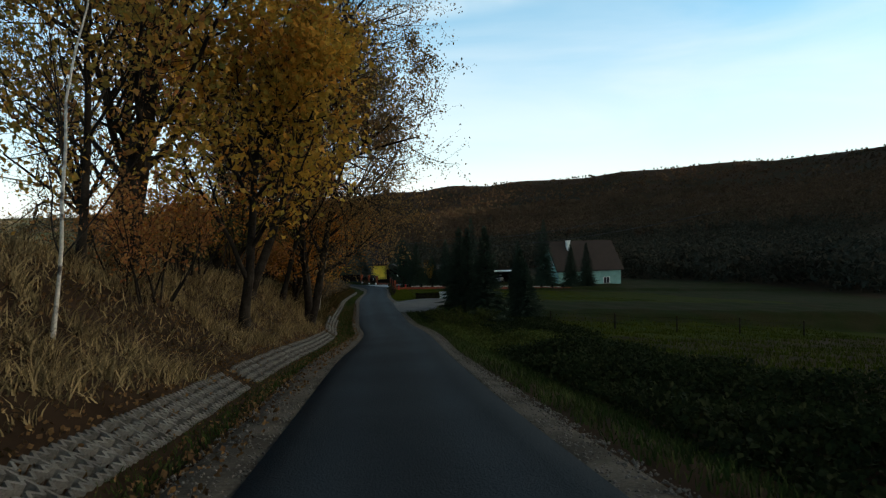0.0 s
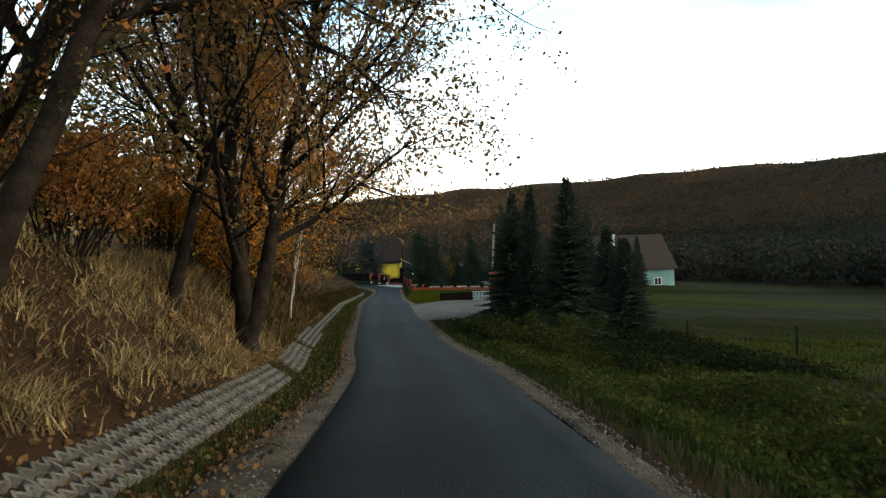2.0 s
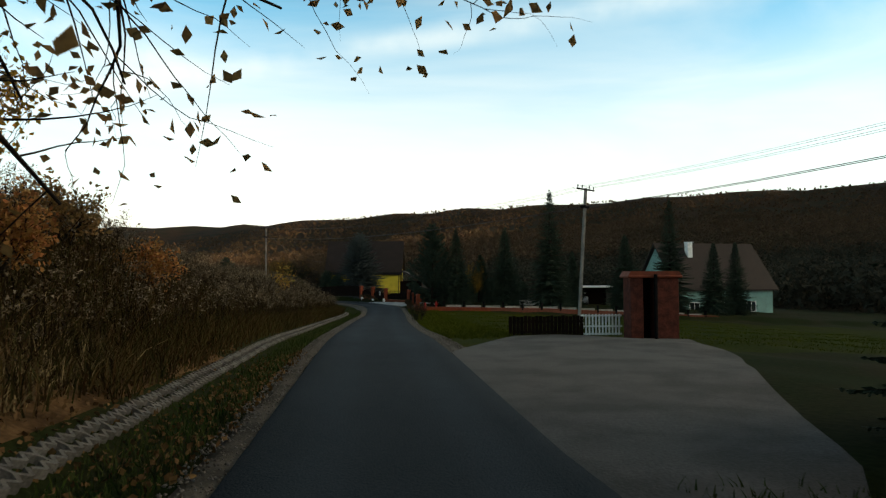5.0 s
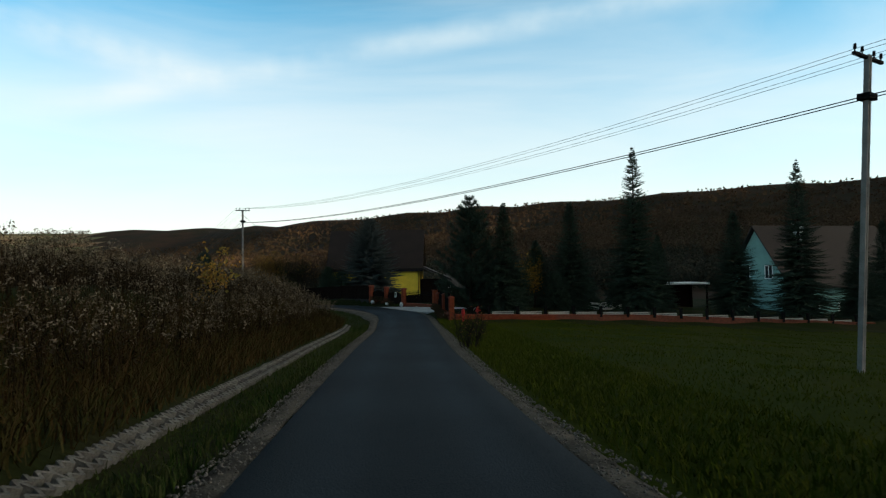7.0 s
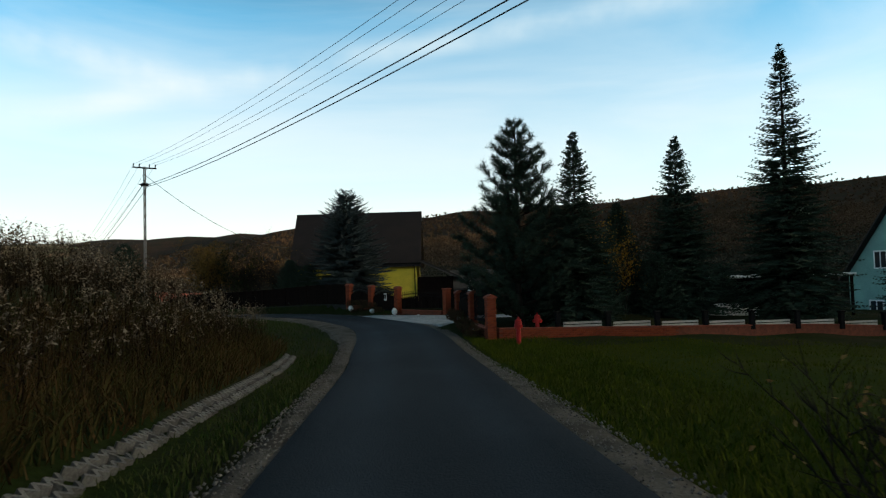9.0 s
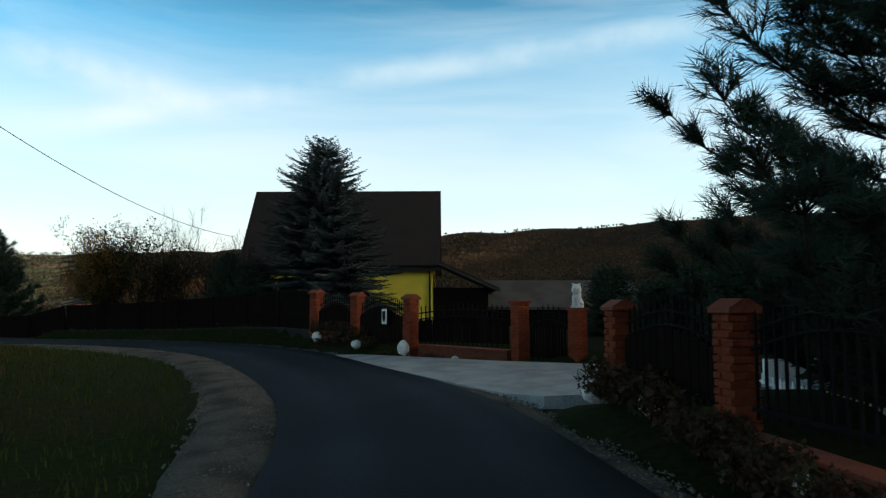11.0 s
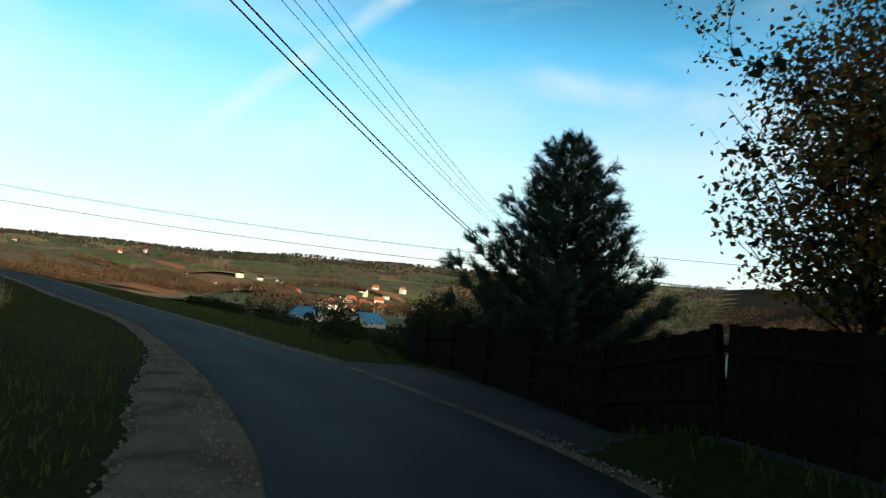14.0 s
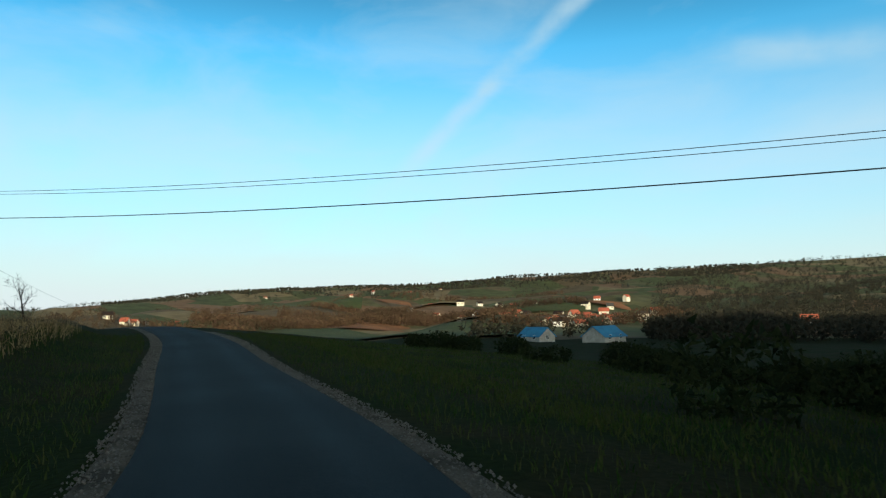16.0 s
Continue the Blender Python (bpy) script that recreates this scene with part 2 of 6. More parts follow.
LEAF_GOLD = material("golden_maple_leaves", (0.62, 0.33, 0.045), (0.42, 0.17, 0.026), 0.6, 0.7, 0.0, 20, c3=(0.34, 0.25, 0.045), vary="island", through_light=0.5, spec=0.06)
NETTLE = material("green_nettle_leaves", (0.034, 0.058, 0.012), (0.020, 0.034, 0.009), 0.8, 0.9, 0.0, 20, c3=(0.070, 0.076, 0.018), vary="island", through_light=0.3, spec=0.04)
BANK_GRASS = material("russet_bank_grass", (0.070, 0.040, 0.017), (0.042, 0.025, 0.011), 0.5, 0.95, 0.0, 20, c3=(0.034, 0.036, 0.011), vary="island", where="world", spec=0.02)
# olive leaves lowered towards black; the backlight is in the colour
LILAC_LEAF = material("backlit_lilac_leaves", (0.110, 0.078, 0.022), (0.055, 0.048, 0.016), 0.6, 0.75, 0.0, 20, c3=(0.19, 0.100, 0.022), vary="island", through_light=0.35, spec=0.05)
LEAF_GREEN = material("dull_green_leaves", (0.075, 0.085, 0.030), (0.045, 0.055, 0.022), 0.8, 0.8, 0.0, 20, c3=(0.13, 0.105, 0.035), vary="island", through_light=0.45, spec=0.06)
# leaf green lowered to near black, as unlit growth appears
BRAMBLE = material("unlit_dark_leaves", (0.016, 0.024, 0.009), (0.010, 0.015, 0.007), 0.8, 0.9, 0.0, 20, c3=(0.022, 0.028, 0.010), vary="island", through_light=0.2, spec=0.04)
DEAD_LEAF = material("fallen_leaf", (0.098, 0.056, 0.0252), (0.0595, 0.035, 0.0175), 0.8, 0.9, 0.0, 20, c3=(0.14, 0.084, 0.035), vary="island", spec=0.05)
SPRUCE = material("spruce_needles", (0.032, 0.052, 0.034), (0.048, 0.068, 0.046), 1.0, 0.85, 0.0, 20, c3=(0.034, 0.052, 0.036), vary="island", spec=0.06)
BLUE_SPRUCE = material("blue_spruce_needles", (0.054, 0.072, 0.0706), (0.036, 0.0504, 0.0461), 1.0, 0.85, 0.0, 20, c3=(0.0792, 0.0972, 0.0936), vary="island", spec=0.15)
PINE = material("pine_needles", (0.024, 0.042, 0.028), (0.038, 0.060, 0.036), 1.0, 0.8, 0.0, 20, c3=(0.018, 0.028, 0.022), vary="island", spec=0.06)
FAR_LEAF = material("autumn_wood", (0.084, 0.0576, 0.032), (0.0464, 0.0416, 0.024), 0.006, 1.0, 0.0, 0.05, c3=(0.056, 0.0336, 0.024), vary="island", where="world", spec=0.02)
FAR_DARK = material("dark_wood", (0.0230, 0.0270, 0.0215), (0.0310, 0.0320, 0.0235), 0.02, 1.0, 0.0, 0.05, c3=(0.0400, 0.0340, 0.0235), vary="island", where="world", spec=0.02)
CONCRETE = material("weathered_concrete", (0.150, 0.144, 0.130), (0.080, 0.076, 0.067), 3.0, 0.9, 0.5, 40, c3=(0.10, 0.095, 0.085), vary="object")
POLE_CONCRETE = material("pole_concrete", (0.21, 0.199, 0.182), (0.14, 0.133, 0.119), 2.0, 0.9, 0.4, 50)
# plinth concrete coloured near black, with the fence's shade in it
PLINTH = material("shade_dark_plinth", (0.012, 0.011, 0.010), (0.008, 0.0075, 0.007), 2.0, 0.95, 0.4, 40)
APRON = material("pale_paving", (0.30, 0.33, 0.34), (0.21, 0.235, 0.245), 1.5, 0.85, 0.3, 40, where="world")
PAVED = material("worn_paving", (0.0315, 0.036, 0.0413), (0.0225, 0.0263, 0.0307), 0.6, 0.9, 0.5, 40, where="world", spec=0.08)
DRIVE = material("driveway_gravel", (0.080, 0.078, 0.073), (0.048, 0.047, 0.044), 0.9, 0.95, 0.6, 30, where="world")
BRICK = material("red_brick", (0.190, 0.036, 0.017), (0.125, 0.026, 0.014), 9.0, 0.9, 0.5, 60, spec=0.1, c3=(0.22, 0.050, 0.020), vary="object")
BRICK_OLD = material("old_dull_brick", (0.12, 0.038, 0.026), (0.075, 0.026, 0.020), 5.0, 0.95, 0.6, 30, spec=0.05)
MORTAR = material("brick_mortar", (0.17, 0.055, 0.032), (0.13, 0.045, 0.028), 6.0, 0.95, 0.5, 50, spec=0.1)
CAP = material("clay_cap", (0.20, 0.044, 0.019), (0.145, 0.033, 0.016), 5.0, 0.8, 0.3, 40)
IRON = material("black_iron", (0.007, 0.007, 0.008), (0.012, 0.011, 0.010), 6.0, 0.9, 0.2, 60, spec=0.04)
# dark brown boards, lowered to near black to carry the shade
WOOD_DARK = material("shade_dark_boards", (0.009, 0.006, 0.005), (0.006, 0.004, 0.0035), 4.0, 0.95, 0.5, 45, c3=(0.012, 0.0075, 0.006), vary="object", spec=0.02)
WHITE = material("white_paint", (0.80, 0.79, 0.76), (0.68, 0.67, 0.63), 3.0, 0.6, 0.2, 40)
PLASTER_YELLOW = material("yellow_plaster", (0.80, 0.58, 0.06), (0.70, 0.50, 0.05), 1.2, 0.9, 0.3, 60)
PLASTER_MINT = material("pale_mint_plaster", (0.20, 0.36, 0.32), (0.17, 0.30, 0.27), 0.8, 0.9, 0.2, 40, spec=0.1)
PLASTER_CREAM = material("cream_plaster", (0.68, 0.62, 0.48), (0.58, 0.53, 0.41), 0.8, 0.9, 0.2, 40)
PLASTER_DULL = material("dull_grey_plaster", (0.42, 0.39, 0.34), (0.32, 0.30, 0.26), 0.8, 0.95, 0.2, 40)
ROOF_BROWN = material("dark_brown_roof", (0.0182, 0.0118, 0.00955), (0.0137, 0.0091, 0.00774), 1.0, 0.7, 0.5, 30)
ROOF_GREY = material("weathered_grey_roof", (0.0595, 0.056, 0.0518), (0.0385, 0.0364, 0.0336), 0.8, 0.9, 0.4, 20)
ROOF_BLUE = material("blue_sheet_roof", (0.06, 0.23, 0.40), (0.05, 0.18, 0.33), 0.3, 0.6, 0.1, 5)
ROOF_RED = material("red_tile_roof", (0.34, 0.09, 0.05), (0.24, 0.07, 0.04), 0.5, 0.85, 0.1, 5)
HYDRANT = material("red_hydrant_paint", (0.40, 0.018, 0.014), (0.28, 0.014, 0.012), 4.0, 0.6, 0.15, 40, spec=0.2)
STONE_WHITE = material("whitewashed_stone", (0.72, 0.71, 0.68), (0.58, 0.57, 0.54), 5.0, 0.9, 0.5, 30)
RUBBER = material("black_rubber", (0.015, 0.015, 0.015), (0.022, 0.022, 0.022), 8.0, 0.8, 0.1, 40)
CAR_PAINT = material("silver_car_paint", (0.55, 0.57, 0.60), (0.50, 0.52, 0.55), 2.0, 0.3, 0.0, 40, metal=0.4, spec=0.5)
HEATHER = material("dark_red_ground_cover", (0.070, 0.026, 0.020), (0.040, 0.026, 0.016), 2.0, 0.95, 0.0, 20, c3=(0.05, 0.045, 0.02), vary="island", spec=0.06)
CABLE = material("black_cable", (0.02, 0.02, 0.02), (0.03, 0.03, 0.03), 3.0, 0.7, 0.0, 30)
GLASS = bpy.data.materials.new("window_glass")
GLASS.use_nodes = True
GLASS.node_tree.nodes["Principled BSDF"].inputs["Base Color"].default_value = (0.02, 0.025, 0.03, 1)
GLASS.node_tree.nodes["Principled BSDF"].inputs["Roughness"].default_value = 0.06


# ---- mesh helpers ----
def part(name, bm, mat, parent=None, label=""):
    me = bpy.data.meshes.new(name)
    bm.to_mesh(me)
    bm.free()
    me.materials.append(mat)
    ob = new(name, me)
    ob.parent = parent
    if label:
        ob["label"] = label
    return ob


def sheet(name, verts, faces, mats, parent=None, index=None, smooth=False):
    """A mesh object from arrays: verts n x 3, faces m x 3 or m x 4."""
    verts, faces = np.asarray(verts, np.float32), np.asarray(faces, np.int32)
    me = bpy.data.meshes.new(name)
    k = faces.shape[1]
    me.vertices.add(len(verts))
    me.vertices.foreach_set("co", verts.ravel())
    me.loops.add(faces.size)
    me.loops.foreach_set("vertex_index", faces.ravel())
    me.polygons.add(len(faces))
    me.polygons.foreach_set("loop_start", np.arange(0, faces.size, k, dtype=np.int32))
    if smooth:
        me.polygons.foreach_set("use_smooth", np.ones(len(faces), bool))
    for m in mats if isinstance(mats, (list, tuple)) else [mats]:
        me.materials.append(m)
    if index is not None:
        me.polygons.foreach_set("material_index", np.asarray(index, np.int32))
    me.update(calc_edges=True)
    ob = new(name, me)
    ob.parent = parent
    return ob


def box(bm, x0, y0, z0, x1, y1, z1, bevel=0.0, turn=None):
    r = bmesh.ops.create_cube(bm, size=1)
    bmesh.ops.scale(bm, vec=(x1 - x0, y1 - y0, z1 - z0), verts=r["verts"])
    bmesh.ops.translate(bm, vec=((x0 + x1) / 2, (y0 + y1) / 2, (z0 + z1) / 2), verts=r["verts"])
    vs = r["verts"]
    if bevel:
        es = list({e for v in vs for e in v.link_edges})
        done = bmesh.ops.bevel(bm, geom=es, offset=bevel, segments=1, affect="EDGES")
        vs = list({v for f in done["faces"] for v in f.verts} | {v for v in vs if v.is_valid})
    if turn is not None:
        bmesh.ops.transform(bm, matrix=turn, verts=vs)
    return vs


def bar(bm, a, b, r, sides=6, r2=None):
    """A round bar from a to b."""
    a, b = Vector(a), Vector(b)
    d = b - a
    m = Matrix.Translation((a + b) / 2) @ d.to_track_quat("Z", "Y").to_matrix().to_4x4()
    bmesh.ops.create_cone(bm, cap_ends=True, segments=sides, radius1=r, radius2=r if r2 is None else r2, depth=d.length, matrix=m)


def prism(bm, outline, y0, y1):
    """An outline in x, z drawn out from y0 to y1."""
    a = [bm.verts.new((x, y0, z)) for x, z in outline]
    b = [bm.verts.new((x, y1, z)) for x, z in outline]
    bm.faces.new(a)
    bm.faces.new(b[::-1])
    n = len(outline)
    for i in range(n):
        bm.faces.new((a[i], b[i], b[(i + 1) % n], a[(i + 1) % n]))
    bmesh.ops.recalc_face_normals(bm, faces=bm.faces)


def empty(name, m=None, **tags):
    ob = new(name)
    if m is not None:
        ob.matrix_world = m
    return tagged(ob, **tags)


# ---- the road's line: centre of the asphalt ----
ROAD_PTS = [(1.6, -75, 10.5), (0.9, -35, 7.9), (0.55, -10, 5.85), (0.48, 0, 4.98), (0.48, 9.8, 4.14), (0.58, 19.7, 3.42), (0.88, 29.7, 2.62),
            (0.93, 38, 2.04), (0.50, 45.3, 1.72), (0.15, 58, 1.52), (-0.16, 70.7, 1.33), (-0.32, 80.7, 0.92), (-0.32, 94, 0.42), (-0.08, 106.9, 0.02),
            (-0.12, 111.7, -0.01), (-0.18, 116.62, 0.02), (-0.66, 122.06, 0.05), (-2.21, 127.42, 0.08), (-4.52, 132.51, 0.10), (-7.93, 136.83, 0.08), (-12.13, 140.7, 0.0),
            (-17.02, 143.75, -0.11), (-22.17, 145.74, -0.18), (-27.09, 147.23, -0.26), (-31.87, 148.46, -0.37), (-40.09, 150.05, -0.43), (-52.1, 150.95, -0.34), (-64.06, 151.8, -0.15),
            (-77.98, 151.9, 0), (-94.83, 151.11, 0), (-114.76, 147.24, -0.6), (-140, 138, -2), (-170, 122, -3.5)]


def smooth_line(pts, step=0.5):
    p = np.array(pts, float)
    p = np.vstack([2 * p[0] - p[1], p, 2 * p[-1] - p[-2]])
    res = []
    for i in range(1, len(p) - 2):
        n = max(2, int(np.linalg.norm(p[i + 1] - p[i]) / step))
        u = np.linspace(0, 1, n, endpoint=False)[:, None]
        a, b, c, d = p[i - 1], p[i], p[i + 1], p[i + 2]
        res.append(0.5 * (2 * b + (c - a) * u + (2 * a - 5 * b + 4 * c - d) * u**2 + (3 * b - a - 3 * c + d) * u**3))
    return np.vstack(res + [p[-2][None]])


ROAD = smooth_line(ROAD_PTS)
_t = np.gradient(ROAD[:, :2], axis=0)
_t /= np.linalg.norm(_t, axis=1)[:, None]
RIGHT = np.stack([_t[:, 1], -_t[:, 0]], 1)


def road_frame(x, y):
    """For arrays of places: the nearest road sample and the distance to the right of the centre line."""
    x, y = np.atleast_1d(np.asarray(x, float)), np.atleast_1d(np.asarray(y, float))
    best, near = np.full(x.shape, 1e18), np.zeros(x.shape, int)
    for k in range(0, len(ROAD), 2):
        d = (x - ROAD[k, 0]) ** 2 + (y - ROAD[k, 1]) ** 2
        m = d < best
        best[m], near[m] = d[m], k
    dx, dy = x - ROAD[near, 0], y - ROAD[near, 1]
    lat = dx * RIGHT[near, 0] + dy * RIGHT[near, 1]
    along = dx * _t[near, 0] + dy * _t[near, 1]
    zr = ROAD[near, 2] + along * np.gradient(ROAD[:, 2])[near] * 2.0 * (np.abs(along) < 2)
    dist = np.sqrt(best)
    return near, np.where(lat >= 0, 1, -1) * np.maximum(dist, np.abs(lat)), zr


def ss(a, b, v):
    u = np.clip((v - a) / (b - a), 0, 1)
    return u * u * (3 - 2 * u)


AZ = [-180, -150, -110, -70, -38, -26, -14, -6, 0, 9, 18, 29, 40, 50, 62, 72, 80, 88, 94, 110, 140, 180]
# out of view, -150 to -70 is raised to block the low sun
RIDGE = [5.0, 8.0, 8.9, 8.4, 6.75, 6.7, 6.15, 5.85, 5.4, 4.5, 4.05, 3.45, 3.2, 3.0, 2.4, 1.95, 1.75, 0.95, 0.3, 1.0, 3.0, 5.5]
REACH = [900, 1000, 1000, 1050, 1100, 1100, 1150, 1250, 1350, 1500, 1900, 2400, 2400, 2400, 2400, 2400, 2300, 2100, 1900, 900, 900, 900]
HUB = np.array((-8.0, 120.0))


def far_height(x, y):
    dx, dy = x - HUB[0], y - HUB[1]
    r = np.hypot(dx, dy) + 1e-6
    az = np.degrees(np.arctan2(-dx, dy))
    ridge, reach = np.interp(az, AZ, RIDGE), np.interp(az, AZ, REACH)
    u = r / reach
    lo = np.interp(u, [0, 0.05, 0.1, 0.2, 0.4, 1.0], [-1.0, -2.0, -2.6, -2.2, -0.9, 0.0])
    fr = np.interp(u, [0, 0.08, 0.2, 0.4, 0.6, 0.8, 1.0], [0, 0.0, 0.2, 0.42, 0.64, 0.84, 1.0])
    wave = 0.18 * np.sin(az * 0.31 + r * 0.004) + 0.12 * np.sin(az * 0.83 + 1.7 + r * 0.009)
    wave = wave + (0.28 * np.sin(az * 0.55 + r * 0.011) + 0.20 * np.sin(r * 0.017 - az * 0.35)) * ss(40, 50, az) * ss(300, 500, r)
    el = lo + ridge * fr + wave * np.clip(u * (1.05 - u) * 4, 0, 1)
    z = 1.5 + np.minimum(r, reach) * np.tan(np.radians(el))
    return np.where(u > 1, z - (r - reach) * 0.012, z)


def height(x, y):
    x, y = np.asarray(x, float), np.asarray(y, float)
    shape = x.shape
    x, y = x.ravel(), y.ravel()
    k, d, zr = road_frame(x, y)
    rx, ry = ROAD[k, 0], ROAD[k, 1]
    bend = ss(108, 118, ry)
    after = ss(-16, -32, rx) * bend
    wood = 1 - ss(64, 74, ry)
    a = np.abs(d)
    # the slope up on the one side: verge, shallow gutter, lattice strip, bank
    verge = -0.06 - 0.12 * ss(1.9, 2.9, a)
    bank_w = -0.18 + 0.55 * ss(3.0, 4.2, a) + 2.7 * ss(3.9, 7.6, a) + 0.06 * np.maximum(a - 9, 0)
    bank_m = -0.18 + 0.50 * ss(3.0, 4.2, a) + 1.75 * ss(3.9, 7.6, a) + 0.03 * np.maximum(a - 8, 0)
    bank_b = -0.10 + 0.35 * ss(3.0, 7.0, a) + 0.01 * np.maximum(a - 6, 0)
    bank_a = -0.12 + 0.75 * ss(3.6, 6.5, a) + 0.035 * np.maximum(a - 6, 0)
    left = np.where(a < 2.9, verge, wood * bank_w + (1 - wood) * ((1 - bend) * bank_m + bend * ((1 - after) * bank_b + after * bank_a)))
    # the slope down on the other side
    field = -0.06 - 0.45 * ss(2.4, 4.2, a) + 0.15 * ss(4.2, 6.5, a) - 0.085 * np.maximum(a - 6, 0)
    lawn = -0.06 + 0.02 * ss(2, 5, a) - 0.052 * np.maximum(a - 7, 0)
    yard = -0.06 - 0.10 * (1 - ss(116.5, 119.5, y)) * ss(2.2, 3.0, a) + ss(116.5, 119.5, y) * (0.40 + 0.2 * ss(129, 134, y) * ss(-12, -4, x)) * ss(2.2, 2.7, a) - 0.055 * np.maximum(a - 9, 0)
    fall = -0.06 - 0.10 * ss(2.2, 3.6, a) - 0.11 * np.maximum(a - 4, 0)
    drive = ss(52, 57, ry)
    right = (1 - drive) * field + drive * ((1 - bend) * lawn + bend * ((1 - after) * yard + after * fall))
    front = (x + 2.5) * (127.0 - 134.3) - (y - 134.3) * (3.9 + 2.5)
    paved = ss(-1.5, 0.5, front) * ss(121.0, 121.8, y) * (1 - ss(5.5, 7.0, x)) * (1 - ss(130.9, 132, y)) * bend * (d > 0)
    right = right * (1 - paved) - 0.16 * paved
    level = ss(-28.2, -26.8, x) * (1 - ss(-18.2, -16.8, x)) * (1 - ss(4.2, 4.8, a)) * (y > 140)
    right = right * (1 - level) - 0.14 * level
    z = zr + np.where(d < 0, left, right)
    z = z + np.where(a > 5, 0.05 * np.sin(x * 1.3 + 0.7 * y) + 0.04 * np.sin(y * 0.9 - x * 0.6), 0) * ss(5, 8, a)
    near = 1 - ss(40, 150, a)
    z = np.where(a < 160, near * z + (1 - near) * far_height(x, y), far_height(x, y))
    return z.reshape(shape)


def ground_z(x, y):
    return float(height(np.array([x]), np.array([y]))[0])


# ---- ground: one sheet to the horizon ----
def spread(lo, hi, step, far, n):
    mid = np.arange(lo, hi + step / 2, step)
    grow = np.cumsum(np.geomspace(step * 1.5, far / 7, n))
    grow *= far / grow[-1]
    return np.concatenate([lo - grow[::-1], mid, hi + grow])


gx, gy = spread(-75, 45, 0.7, 4200, 70), spread(-20, 185, 0.7, 4200, 70)
GX, GY = np.meshgrid(gx, gy)
GZ = height(GX, GY)
nx = len(gx)
i = np.arange(len(gy) - 1)[:, None] * nx + np.arange(nx - 1)[None]
quads = np.stack([i, i + 1, i + nx + 1, i + nx], -1).reshape(-1, 4)
cx, cy = (GX[:-1, :-1] + GX[1:, 1:]).ravel() / 2, (GY[:-1, :-1] + GY[1:, 1:]).ravel() / 2
kk, dd, _ = road_frame(cx, cy)
rry, rrx = ROAD[kk, 1], ROAD[kk, 0]
far_r = np.hypot(cx - HUB[0], cy - HUB[1])
az_c = np.degrees(np.arctan2(-(cx - HUB[0]), cy - HUB[1]))


def field_material():
    """Strips of farmland: green, tan and ploughed, with hedges between, from cells some 90 m wide."""
    m = material("farmland", (0.11, 0.095, 0.042), (0.075, 0.072, 0.030), 0.006, 1.0, 0.0, 0.05, where="world", spec=0.1)
    t = m.node_tree
    geo = t.nodes.new("ShaderNodeNewGeometry")
    mp = t.nodes.new("ShaderNodeMapping")
    mp.inputs["Scale"].default_value = (0.006, 0.011, 0.0)
    mp.inputs["Rotation"].default_value = (0, 0, 0.5)
    vo = t.nodes.new("ShaderNodeTexVoronoi")
    vo.inputs["Scale"].default_value = 1.0
    cr = t.nodes.new("ShaderNodeValToRGB")
    cr.color_ramp.interpolation = "CONSTANT"
    stops = [(0.0, (0.085, 0.098, 0.040)), (0.22, (0.19, 0.150, 0.080)), (0.4, (0.11, 0.105, 0.048)), (0.55, (0.18, 0.112, 0.062)), (0.68, (0.075, 0.086, 0.036)), (0.84, (0.12, 0.090, 0.050))]
    while len(cr.color_ramp.elements) < len(stops):
        cr.color_ramp.elements.new(0.5)
    for e, (p, c) in zip(cr.color_ramp.elements, stops):
        e.position, e.color = p, (*c, 1)
    sep = t.nodes.new("ShaderNodeSeparateColor")
    t.links.new(geo.outputs["Position"], mp.inputs["Vector"])
    t.links.new(mp.outputs["Vector"], vo.inputs["Vector"])
    t.links.new(vo.outputs["Color"], sep.inputs["Color"])
    t.links.new(sep.outputs["Red"], cr.inputs["Fac"])
    for n in t.nodes:
        if n.type == "VECT_MATH":
            t.links.new(cr.outputs["Color"], n.inputs[0])
    return m


FARM = field_material()
kind = np.zeros(len(cx), int)
kind[(dd > 0) & (dd < 45) & (rry > 68) & (rry < 112)] = 1
kind[(dd < -3.9) & (dd > -45) & (rry < 74)] = 2
kind[(dd > 10.5) & (dd < 60) & (rry < 53)] = 1
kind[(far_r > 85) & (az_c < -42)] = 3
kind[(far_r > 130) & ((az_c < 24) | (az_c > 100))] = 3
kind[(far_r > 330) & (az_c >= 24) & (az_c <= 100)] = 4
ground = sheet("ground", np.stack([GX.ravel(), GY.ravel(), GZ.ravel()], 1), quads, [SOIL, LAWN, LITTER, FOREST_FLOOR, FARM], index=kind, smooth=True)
tagged(ground, "grassy hillside falling to a valley with fields and wooded ridges", "ground", kind="structure")


# how broad the gravel is on either side, along the lane
BEND = ss(112, 122, ROAD[:, 1]) * ss(-30, -20, ROAD[:, 0])
GRAVEL_LEFT = 0.50 + 0.45 * (1 - ss(26, 40, ROAD[:, 1])) + 0.75 * BEND
LANE_WIDTH = 1 - 0.11 * ss(-28, -36, ROAD[:, 0])
GRAVEL_RIGHT = 0.52 + 0.10 * np.sin(ROAD[:, 1] * 0.21 + ROAD[:, 0] * 0.17)


